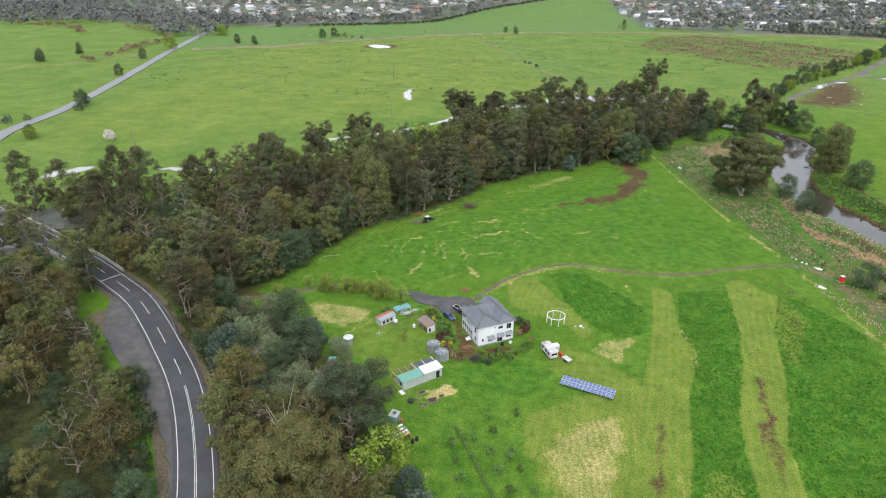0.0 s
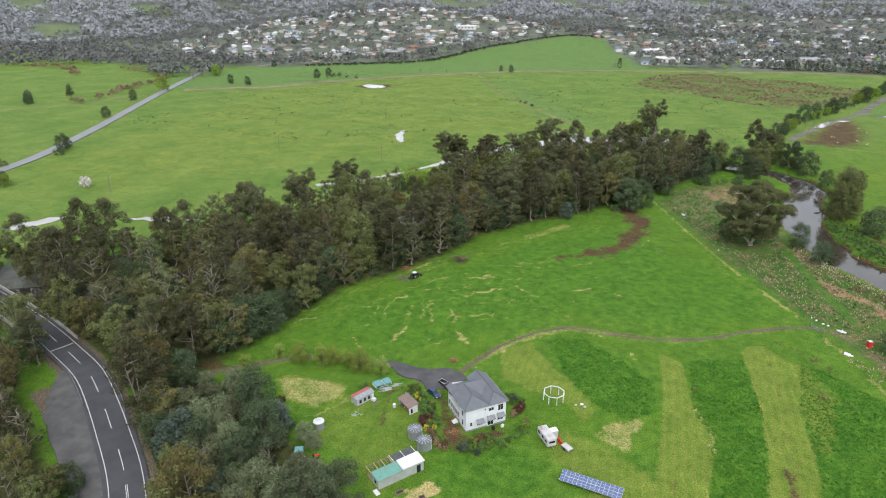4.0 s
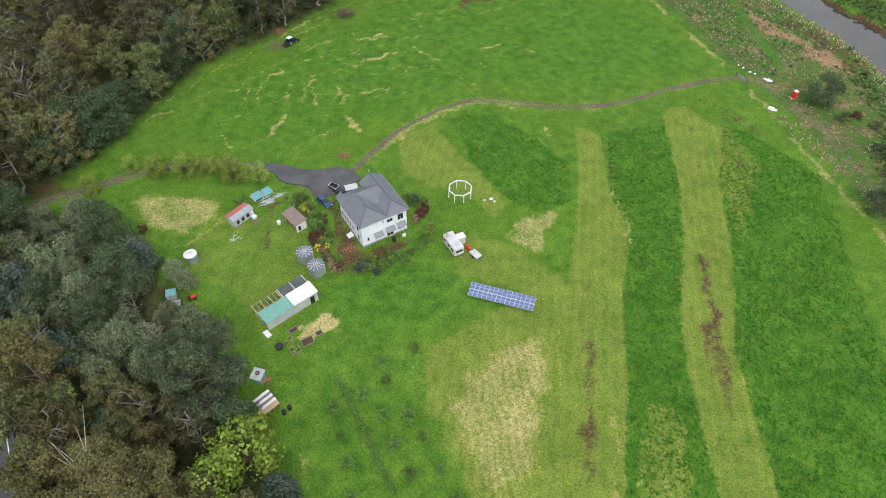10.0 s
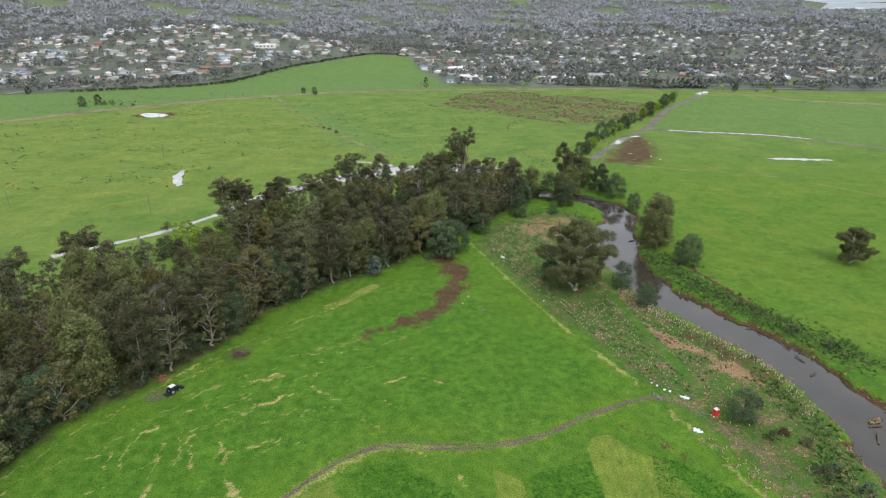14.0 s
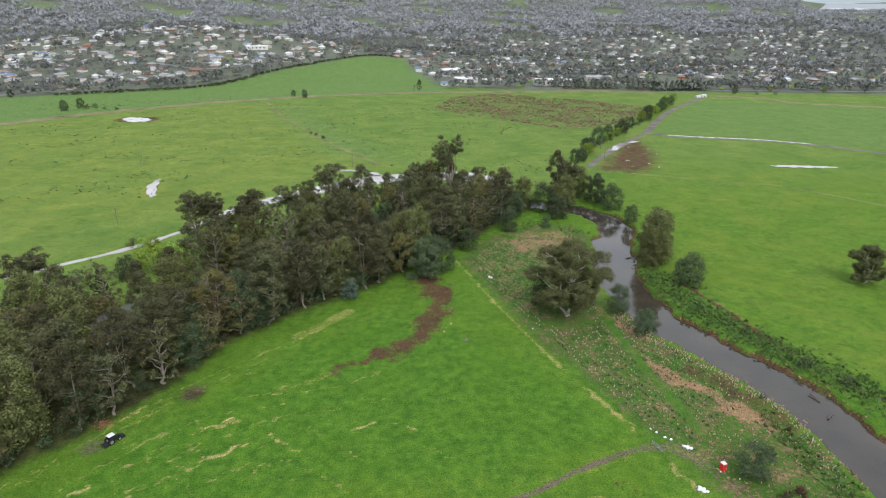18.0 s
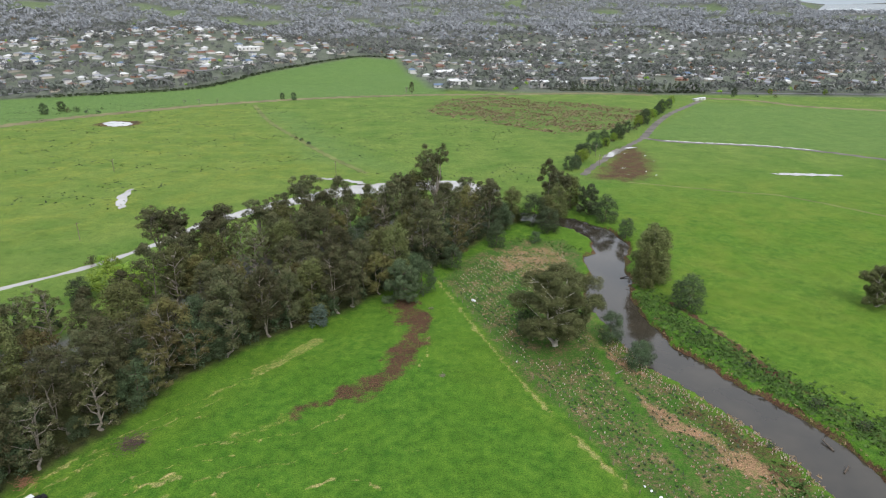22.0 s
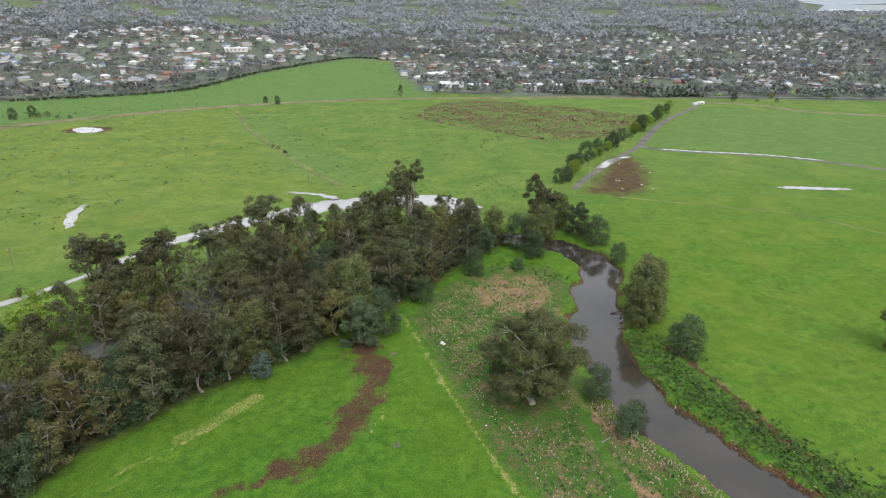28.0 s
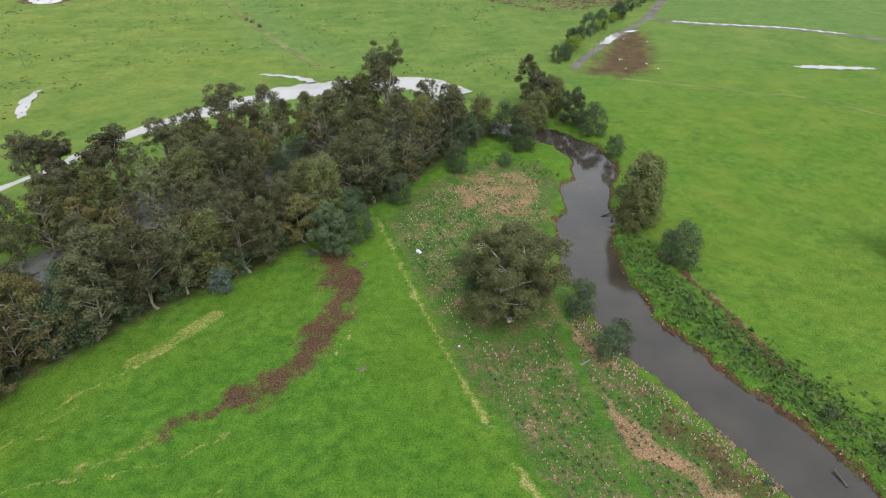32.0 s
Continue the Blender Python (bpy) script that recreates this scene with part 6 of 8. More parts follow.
# solid dark panel in place of the shade inside the doorway
block("door", 9.7, 10.7, -2.99, -2.93, 0, 2.0, GLASS_DARK, shed, "dark panel drawn for the shade in an open doorway")
block("window", 0.04, 0.12, -1.9, -1.1, 0.7, 1.6, GLASS_DARK, shed)
for i in range(7):
    x = -0.1 + i * 0.92
    block("rafter", x - 0.08, x + 0.08, 0.15, 2.7, 2.35, 2.5, TIMBER if i % 2 else TIMBER_NEW, shed)
block("beam", -0.2, 11.5, 2.6, 2.75, 2.25, 2.4, TIMBER, shed)
for i in range(7):
    block("post", -0.15 + i * 1.9, -0.03 + i * 1.9, 2.62, 2.74, -0.1, 2.3, TIMBER, shed)
for i in range(6):
    for k in range(2):
        bm = bmesh.new()
        slab(bm, [(5.75 + i * 0.95, 0.15 + k * 1.3, 2.6 - 0.05 * k), (6.64 + i * 0.95, 0.15 + k * 1.3, 2.6 - 0.05 * k), (6.64 + i * 0.95, 1.4 + k * 1.3, 2.56 - 0.05 * k), (5.75 + i * 0.95, 1.4 + k * 1.3, 2.56 - 0.05 * k)], 0.03)
        part("roof_sheet", bm, SHEET, shed)
for x in (5.7, 8.55, 11.4):
    block("rafter", x - 0.05, x + 0.05, 0.1, 2.8, 2.6, 2.7, WHITE_PAINT, shed)
block("floor", 0.0, 11.2, 0.1, 2.6, -0.1, 0.06, TIMBER, shed, "brown earth and board floor")

coop = shed_root("hen_house", "small hen house with a faded red steel roof", -50.9, -23.5, 59)
block("wall", 0.1, 5.5, -2.9, -0.15, -0.1, 1.9, PALE_STEEL, coop)
bm = bmesh.new()
ribbed(bm, [(-0.1, -1.7, 2.5), (5.7, -1.7, 2.5), (5.7, 0.15, 1.95), (-0.1, 0.15, 1.95)], 0.05, 12)
part("roof", bm, RED_STEEL, coop)
bm = bmesh.new()
ribbed(bm, [(-0.1, -3.1, 2.0), (5.7, -3.1, 2.0), (5.7, -1.68, 2.5), (-0.1, -1.68, 2.5)], 0.05, 12)
part("roof", bm, STEEL, coop, "bare grey steel roof side")
for x in (0.8, 2.2, 3.6, 4.8):
    block("window", x, x + 0.7, -2.94, -2.88, 0.5, 1.5, GLASS_DARK if x < 4 else WHITE_PAINT, coop)
block("nesting_box", 4.3, 5.3, -4.2, -3.3, 0, 0.7, WHITE_PAINT, coop, "white box on the ground")
block("ramp", 0.2, 1.4, -3.5, -2.95, 0, 0.25, TIMBER, coop)

store = shed_root("wood_store", "open-fronted firewood shed with a brown roof", -38.3, -21.4, -40.6)
block("wall", 0.1, 5.4, 2.55, 2.7, -0.1, 2.4, PALE_STEEL, store)
block("wall", 5.2, 5.35, 0.1, 2.55, -0.1, 2.2, WHITE_PAINT, store, "white painted end wall")
block("door", 5.36, 5.4, 0.5, 1.1, 0.2, 1.6, GLASS_DARK, store)
block("wall", 0.1, 0.25, 0.1, 2.55, -0.1, 2.2, PALE_STEEL, store)
bm = bmesh.new()
ribbed(bm, [(-0.15, -0.2, 2.25), (5.65, -0.2, 2.25), (5.65, 2.9, 2.55), (-0.15, 2.9, 2.55)], 0.06, 14)
part("roof", bm, BROWN_STEEL, store)
for x in (1.9, 3.6):
    block("post", x, x + 0.12, 0.05, 0.17, -0.1, 2.2, TIMBER, store)
bm = bmesh.new()
for i in range(120):
    bmesh.ops.create_cube(bm, size=1, matrix=pose(rng.uniform(1.2, 4.8), rng.uniform(0.3, 2.2), rng.uniform(0.05, 1.1), rng.uniform(-20, 20), rng.uniform(-20, 20), rng.uniform(0, 180)) @ Matrix.Diagonal((0.4, 0.14, 0.12, 1)))
part("firewood", bm, TIMBER_NEW, store, "split orange-brown firewood")
bm = bmesh.new()
drum(bm, 0.42, 0, 0.9, 14)
tagged(part("white_drum", bm, WHITE_PAINT, at=pose(-39.0, -22.6, 0)), "white plastic drum by the wood shed", "drum")
bm = bmesh.new()
drum(bm, 0.5, 0, 0.6, 14)
tagged(part("white_drum", bm, WHITE_PAINT, at=pose(-37.5, -16.4, 0)), "white lidded tub among garden shrubs", "drum")

for x, y, w in ((-46.4, -14.9, 2.4), (-44.5, -13.1, 2.1)):
    frame_ = shed_root("seedling_bench", "raised bench under a turquoise plastic cover", x, y, 48, "bench")
    bm = bmesh.new()
    ribbed(bm, [(-w / 2, -1.1, 0.75), (w / 2, -1.1, 0.75), (w / 2, 1.1, 1.15), (-w / 2, 1.1, 1.15)], 0.05, 6)
    part("cover", bm, TEAL, frame_)
    for sx in (-w / 2 + 0.1, w / 2 - 0.2):
        for sy, h in ((-1.0, 0.7), (0.9, 1.05)):
            block("leg", sx, sx + 0.1, sy, sy + 0.1, -0.05, h, WHITE_PAINT, frame_)
    block("side_board", -w / 2 - 0.1, -w / 2, -1.1, 1.1, 0.5, 0.75, WHITE_PAINT, frame_)


def sticks(name, x, y, count, length, spread_, mat, label, turn=None, high=0.3, thick=0.1, category="debris"):
    """A loose heap of boards or branches."""
    bm = bmesh.new()
    for i in range(count):
        a, q = rng.normal(scale=spread_, size=2)
        bmesh.ops.create_cube(bm, size=1, matrix=pose(a, q, 0.05 + rng.rand() * high, rng.uniform(-12, 12), rng.uniform(-14, 14), (turn + rng.uniform(-14, 14)) if turn is not None else rng.uniform(0, 180))
                              @ Matrix.Diagonal((length * rng.uniform(0.5, 1.1), thick * rng.uniform(0.6, 1.6), thick * 0.5, 1)))
    return tagged(part(name, bm, mat, at=pose(x, y, land_at(x, y))), label, category, kind="stuff")


sticks("timber_stack", -43.6, -15.8, 26, 3.4, 0.6, PALE_STEEL, "long grey boards and pipes stacked on grass", 40)
sticks("timber_stack", -41.5, -13.6, 12, 2.6, 0.4, PALE_STEEL, "grey pipes lying beside the benches", 35)
sticks("scrap_heap", -47.6, -27.6, 12, 1.1, 0.6, PALE_STEEL, "scattered grey boards and scrap on the lawn")
sticks("scrap_heap", -44.5, -22.5, 14, 1.2, 0.7, TIMBER, "broken boards beside the hen house")
sticks("brush_pile", -44.5, 74.8, 160, 2.6, 1.9, worn("dead_twigs", (0.11, 0.07, 0.065), 1, scale=2, spread=0.5), "heap of dead purple-brown branches in the paddock", None, 1.3, 0.06)
sticks("brush_pile", -61.5, 53.0, 90, 2.4, 1.7, TIMBER, "flattened heap of dry sticks by the tractor", None, 0.5, 0.05)
sticks("brush_pile", -63.5, 61.5, 70, 2.0, 1.1, BRICKS, "reddish heap of cut branches near the trees", None, 0.9, 0.05)
sticks("brush_pile", -29.4, 2.6, 60, 1.2, 0.6, BRICKS, "small reddish heap of prunings beside the drive", None, 0.6, 0.05)
sticks("brush_pile", 30.8, 149.5, 40, 1.0, 0.5, TIMBER, "small tussock of dead sticks in the paddock", None, 0.4, 0.05)
sticks("brush_pile", 33.5, 104.5, 40, 1.0, 0.5, TIMBER, "low grey heap of sticks on the grass", None, 0.4, 0.05)

# the pergola ring
ring_ = shed_root("pergola_ring", "white eight-sided open timber pergola ring", 0.75, -8.9, 22.5, "pergola")
for i in range(8):
    a, q = (2.75 * math.cos(math.pi * i / 4), 2.75 * math.sin(math.pi * i / 4)), (2.75 * math.cos(math.pi * (i + 1) / 4), 2.75 * math.sin(math.pi * (i + 1) / 4))
    block("post", a[0] - 0.08, a[0] + 0.08, a[1] - 0.08, a[1] + 0.08, -0.1, 2.35, WHITE_PAINT, ring_)
    bm = bmesh.new()
    mid_ = ((a[0] + q[0]) / 2, (a[1] + q[1]) / 2)
    bmesh.ops.create_cube(bm, size=1, matrix=pose(*mid_, 2.42, 0, 0, math.degrees(math.atan2(q[1] - a[1], q[0] - a[0]))) @ Matrix.Diagonal((2.2, 0.2, 0.14, 1)))
    part("beam", bm, WHITE_PAINT, ring_)
for x, y, s in ((6.6, -10.0, 0.35), (8.1, -9.4, 0.5), (8.9, -10.2, 0.4)):
    bm = bmesh.new()
    bmesh.ops.create_icosphere(bm, subdivisions=2, radius=s)
    for v in bm.verts:
        v.co *= 1 + 0.2 * noise.noise(v.co * 3 + Vector((x, y, 0)))
    bmesh.ops.scale(bm, vec=(1, 0.8, 0.7), verts=bm.verts)
    tagged(part("pale_stone", bm, PALE_STEEL if s < 0.45 else WHITE_PAINT, at=pose(x, y, 0.15)), "pale stone set in a small garden circle", "stone")

# caravan and its neighbours
van = shed_root("caravan", "weathered white caravan parked on the grass", 0.75, -25.85, -56, "caravan")
VAN_PAINT = worn("weathered_caravan_paint", (0.52, 0.50, 0.50), 0.65, scale=1.3, spread=0.22, grain=6, relief=0.002)
block("body", -2.7, 2.7, -1.2, 1.2, 0.45, 2.6, VAN_PAINT, van, "", 0.14)
block("roof_hatch", -1.6, -0.7, -0.4, 0.4, 2.56, 2.72, PALE_STEEL, van)
block("roof_hatch", 0.9, 1.7, -0.3, 0.4, 2.56, 2.72, PALE_STEEL, van)
block("rust_stain", -2.5, -1.2, -1.0, -0.1, 2.59, 2.606, worn("rust_stain", (0.42, 0.30, 0.27), 0.9, scale=3, spread=0.5), van, "rust-stained roof patch")
for x in (-1.7, 0.2, 1.7):
    block("window", x - 0.45, x + 0.45, -1.23, -1.17, 1.4, 2.0, GLASS_DARK, van)
block("window", 2.66, 2.73, -0.8, 0.8, 1.4, 2.0, GLASS_DARK, van)
for y in (-1.1, 1.0):
    bm = bmesh.new()
    drum(bm, 0.33, -0.1, 0.1, 18)
    part("wheel", bm, RUBBER, van, "", pose(-0.2, y, 0.33, 90))
block("drawbar", 2.6, 3.6, -0.06, 0.06, 0.4, 0.52, STEEL, van)
annex = shed_root("tool_box", "white flat-topped box built against the caravan", 2.0, -24.0, 34, "box")
block("body", -1.1, 1.1, -0.75, 0.75, 0, 2.05, VAN_PAINT, annex, "", 0.05)
block("lid", -1.15, 1.15, -0.8, 0.8, 2.05, 2.13, WHITE_PAINT, annex)
bm = bmesh.new()
drum(bm, 0.3, 0, 1.1, 16)
tagged(part("gas_bottle", bm, RED_PAINT, at=pose(3.7, -25.6, 0)), "red upright drum between caravan and trailer", "drum")
bm = bmesh.new()
drum(bm, 0.26, 0, 0.8, 16)
tagged(part("gas_bottle", bm, RED_PAINT, at=pose(4.2, -26.1, 0)), "short red drum on the grass", "drum")
trl = shed_root("covered_trailer", "small trailer under a pale grey cover", 5.7, -27.6, -44, "trailer")
block("tray", -1.3, 1.3, -0.75, 0.75, 0.4, 0.75, STEEL, trl)
bm = bmesh.new()
hip(bm, -1.2, 1.2, -0.7, 0.7, 0.8, 0.35, 0.08, 0.06)
part("cover", bm, VAN_PAINT, trl)
for y in (-0.85, 0.72):
    bm = bmesh.new()
    drum(bm, 0.3, 0, 0.14, 16)
    part("wheel", bm, RUBBER, trl, "", pose(0, y + 0.14, 0.3, 90))
block("drawbar", -2.3, -1.3, -0.05, 0.05, 0.42, 0.52, STEEL, trl)

# solar array
arr = shed_root("solar_array", "ground-mounted array of blue solar panels in two rows", 11.75, -38.8, -11.7, "solar panels")
tilt = math.degrees(math.atan2(0.4, 3.4))
pm = bmesh.new()
box(pm, -0.455, 0.455, -0.82, 0.82, -0.035, 0)
frame_me = bpy.data.meshes.new("panel")
pm.to_mesh(frame_me)
pm.free()
frame_me.materials.append(worn("panel_frame_alloy", (0.44, 0.47, 0.54), 0.5, 0.2, relief=0))
pm = bmesh.new()
for y0, y1 in ((-0.78, -0.035), (0.035, 0.78)):
    box(pm, -0.412, 0.412, y0, y1, -0.01, 0.006)
cell_me = bpy.data.meshes.new("cell_sheet")
pm.to_mesh(cell_me)
pm.free()
cell_me.materials.append(CELL)
for r in range(2):
    for k in range(14):
        p = new("panel", frame_me)
        p.parent = arr
        p.matrix_basis = pose(0, 0, 1.1, tilt) @ pose(-6.2 + k * 0.955, -0.85 + r * 1.7, 0)
        q = new("cell_sheet", cell_me)
        q.parent = p
for y in (-1.3, 0.0, 1.3):
    bm = bmesh.new()
    box(bm, -6.85, 6.85, y - 0.04, y + 0.04, -0.12, -0.04)
    part("rail", bm, WHITE_PAINT, arr, "", pose(0, 0, 1.1, tilt))
for k in range(6):
    for y, h in ((-1.2, 0.9), (1.2, 1.15)):
        block("leg", -6.0 + k * 2.4 - 0.05, -6.0 + k * 2.4 + 0.05, y - 0.05, y + 0.05, -0.2, h, STEEL, arr)


# garden beds
def bed(x, y, w, d, turn, crop):
    root = shed_root("garden_bed", "timber-edged vegetable bed with dark soil" if not crop else "timber-edged vegetable bed with green crops", x, y, turn, "garden bed")
    block("soil", -w / 2, w / 2, -d / 2, d / 2, -0.05, 0.16, SOIL, root)
    for a in (-1, 1):
        block("edging", -w / 2 - 0.08, w / 2 + 0.08, a * d / 2 - 0.05, a * d / 2 + 0.05, -0.05, 0.26, TIMBER, root)
        block("edging", a * w / 2 - 0.05, a * w / 2 + 0.05, -d / 2, d / 2, -0.05, 0.25, TIMBER, root)
    if crop:
        v, _ = leaf_skin(np.random.RandomState(int(x * -7)), [((rng.uniform(-w / 2, w / 2) * 0.8, rng.uniform(-d / 2, d / 2) * 0.8, 0.3), 0.35) for _ in range(7)], 0.12, 240)
        k = new("crop", tri_mesh("crop", v, LEAF_SPRING))
        k.parent = root


bed(-28.0, -50.7, 1.7, 1.0, 45, False)
bed(-24.6, -52.9, 2.2, 1.6, 38, False)
bed(-26.4, -55.0, 1.9, 1.5, 40, True)
bed(-22.9, -50.8, 1.2, 1.0, 40, False)
bed(-28.3, -53.2, 1.5, 1.1, 45, True)
bm = bmesh.new()
drum(bm, 0.75, 0, 0.4, 18)
tagged(part("round_planter", bm, BLACK_PAINT, at=pose(-29.7, -54.6, 0)), "low round planter with flowers near the beds", "planter")
bm = bmesh.new()
box(bm, -0.9, 0.9, -0.5, 0.5, 0, 0.06)
tagged(part("white_board", bm, WHITE_PAINT, at=pose(-32.8, -52.0, 0.03, 0, 0, -40)), "white board lying flat on the grass", "board")

cub = shed_root("old_hutch", "patched turquoise hutch with a tyre on its roof", -31.3, -61.8, -10, "hutch")
block("body", -0.9, 0.9, -0.9, 0.9, -0.05, 1.6, TEAL, cub)
bm = bmesh.new()
ribbed(bm, [(-1.1, -1.1, 1.62), (1.1, -1.1, 1.62), (1.1, 1.1, 1.95), (-1.1, 1.1, 1.95)], 0.06, 5)
part("roof", bm, PALE_STEEL, cub)
bm = bmesh.new()
ring_v = [[bm.verts.new(((0.3 + 0.11 * math.cos(6.2832 * k / 8)) * math.cos(6.2832 * i / 18), (0.3 + 0.11 * math.cos(6.2832 * k / 8)) * math.sin(6.2832 * i / 18), 0.11 * math.sin(6.2832 * k / 8))) for k in range(8)] for i in range(18)]
for i in range(18):
    for k in range(8):
        bm.faces.new((ring_v[i][k], ring_v[(i + 1) % 18][k], ring_v[(i + 1) % 18][(k + 1) % 8], ring_v[i][(k + 1) % 8]))
part("tyre", bm, RUBBER, cub, "old black tyre", pose(0, 0.1, 1.95, 8))
sticks("scrap_heap", -29.9, -62.2, 18, 1.3, 0.35, BRICKS, "leaning red and white boards beside the hutch", 60, 0.9)

pal = shed_root("pallet_shelter", "low lean-to roofed with brown and white boards", -28.1, -67.0, -40, "shelter")
for i in range(7):
    bm = bmesh.new()
    slab(bm, [(-1.9 + i * 0.54, -1.6, 1.5), (-1.4 + i * 0.54, -1.6, 1.5), (-1.4 + i * 0.54, 1.6, 1.75), (-1.9 + i * 0.54, 1.6, 1.75)], 0.05)
    part("roof_board", bm, (WHITE_PAINT, BROWN_STEEL)[i % 2] if i < 5 else TIMBER_NEW, pal)
for x in (-1.8, 1.7):
    for y, h in ((-1.5, 1.45), (1.4, 1.68)):
        block("post", x, x + 0.12, y, y + 0.12, -0.05, h, TIMBER, pal)
block("back_wall", -1.8, 1.8, 1.4, 1.5, 0, 1.6, TIMBER, pal)
for x, y in ((-24.9, -68.0), (-24.2, -67.0)):
    bm = bmesh.new()
    drum(bm, 0.4, 0, 0.85, 14)
    tagged(part("black_barrel", bm, RUBBER, at=pose(x, y, 0)), "black plastic barrel beside the shelter", "barrel")
tk = shed_root("garden_lean_to", "small turquoise-roofed lean-to under the trees", -54.6, -45.2, 20, "shelter")
bm = bmesh.new()
ribbed(bm, [(-1.0, -0.8, 1.2), (1.0, -0.8, 1.2), (1.0, 0.8, 1.6), (-1.0, 0.8, 1.6)], 0.05, 5)
part("roof", bm, TEAL, tk)
block("wall", -0.9, 0.9, -0.7, 0.7, -0.05, 1.2, PALE_STEEL, tk)
bm = bmesh.new()
ribbed(bm, [(-0.9, -0.7, 0.5), (0.9, -0.7, 0.5), (0.9, 0.7, 0.9), (-0.9, 0.7, 0.9)], 0.4, 5)
tagged(part("steel_trough", bm, PALE_STEEL, at=pose(-53.0, -47.2, 0, 0, 0, 15)), "pale steel trough under the trees", "trough")
bar = shed_root("ride_on_mower", "small red ride-on mower on the lawn", -50.4, -45.3, 30, "mower")
block("hood", -0.2, 0.8, -0.35, 0.35, 0.35, 0.8, RED_PAINT, bar, "", 0.08)
block("seat", -0.7, -0.3, -0.25, 0.25, 0.5, 0.95, RUBBER, bar, "", 0.06)
for x in (-0.5, 0.6):
    for y in (-0.5, 0.32):
        bm = bmesh.new()
        drum(bm, 0.25, 0, 0.18, 14)
        part("wheel", bm, RUBBER, bar, "", pose(x, y + 0.18, 0.25, 90))


# vehicles
def wheel(parent, x, y, r, w):
    bm = bmesh.new()
    drum(bm, r, -w / 2, w / 2, 22)
    t = part("wheel", bm, RUBBER, parent, "", pose(x, y, r, 90))
    bm = bmesh.new()
    drum(bm, r * 0.58, -w / 2 - 0.02, w / 2 + 0.02, 16)
    part("rim", bm, STEEL, t)


car = shed_root("hatchback", "dark blue hatchback parked on the gravel drive", -30.4, -15.0, -38, "car")
bm = bmesh.new()
prof = [(-2.1, 0.35), (-2.12, 0.75), (-1.95, 0.9), (1.0, 0.88), (1.95, 0.72), (2.1, 0.55), (2.1, 0.35)]
sides_ = [[bm.verts.new((x, y, z)) for x, z in prof] for y in (-0.85, 0.85)]
for i in range(len(prof)):
    k = (i + 1) % len(prof)
    bm.faces.new((sides_[0][i], sides_[0][k], sides_[1][k], sides_[1][i]))
bm.faces.new(sides_[0][::-1])
bm.faces.new(sides_[1])
bmesh.ops.bevel(bm, geom=bm.edges[:], offset=0.05, segments=2, affect="EDGES")
part("body", bm, BLUE_PAINT, car)
bm = bmesh.new()
lo = [bm.verts.new(p) for p in ((-1.9, -0.78, 0.88), (0.95, -0.78, 0.88), (0.95, 0.78, 0.88), (-1.9, 0.78, 0.88))]
up = [bm.verts.new(p) for p in ((-1.5, -0.62, 1.42), (0.2, -0.62, 1.42), (0.2, 0.62, 1.42), (-1.5, 0.62, 1.42))]
bm.faces.new(up)
for i in range(4):
    bm.faces.new((lo[i], lo[(i + 1) % 4], up[(i + 1) % 4], up[i]))
part("window", bm, GLASS_DARK, car)
block("roof", -1.48, 0.18, -0.62, 0.62, 1.4, 1.46, BLUE_PAINT, car, "", 0.03)
for x in (-1.3, 1.35):
    for y in (-0.78, 0.78):
        wheel(car, x, y, 0.31, 0.2)
for y in (-0.6, 0.6):
    block("headlight", 2.05, 2.13, y - 0.18, y + 0.18, 0.58, 0.72, WHITE_PAINT, car)
    block("tail_light", -2.14, -2.08, y - 0.12, y + 0.12, 0.65, 0.85, RED_PAINT, car)

cage = shed_root("cage_trailer", "black box trailer with a white frame rail", -29.3, -9.6, -30, "trailer")
block("tray", -1.2, 1.2, -0.75, 0.75, 0.45, 0.55, BLACK_PAINT, cage)
for a, q in (((-1.2, -0.75), (1.2, -0.7)), ((-1.2, 0.7), (1.2, 0.75)), ((-1.2, -0.75), (-1.15, 0.75)), ((1.15, -0.75), (1.2, 0.75))):
    block("side", a[0], q[0], a[1], q[1], 0.55, 0.95, BLACK_PAINT, cage)
    block("rail", a[0], q[0], a[1], q[1], 1.0, 1.08, WHITE_PAINT, cage)
wheel(cage, 0, -0.85, 0.3, 0.16)
wheel(cage, 0, 0.85, 0.3, 0.16)
ute = shed_root("utility_truck", "dark utility truck beside the farmhouse", -27.2, -11.6, -42, "car")
block("body", -2.2, 2.2, -0.85, 0.85, 0.4, 0.95, BLACK_PAINT, ute, "", 0.08)
block("cab", -0.4, 1.2, -0.75, 0.75, 0.93, 1.6, GLASS_DARK, ute, "", 0.15)
for x in (-1.4, 1.4):
    for y in (-0.8, 0.8):
        wheel(ute, x, y, 0.36, 0.22)
bm = bmesh.new()
box(bm, -1.5, 1.5, -1.0, 1.0, 0.3, 0.42)
for x in (-1.4, 1.3):
    for y in (-0.9, 0.8):
        box(bm, x, x + 0.1, y, y + 0.1, 0, 0.3)
tagged(part("white_trestle", bm, VAN_PAINT, at=pose(-25.3, -9.0, 0, 0, 0, 25)), "white sheet on low trestles beside the drive", "table")

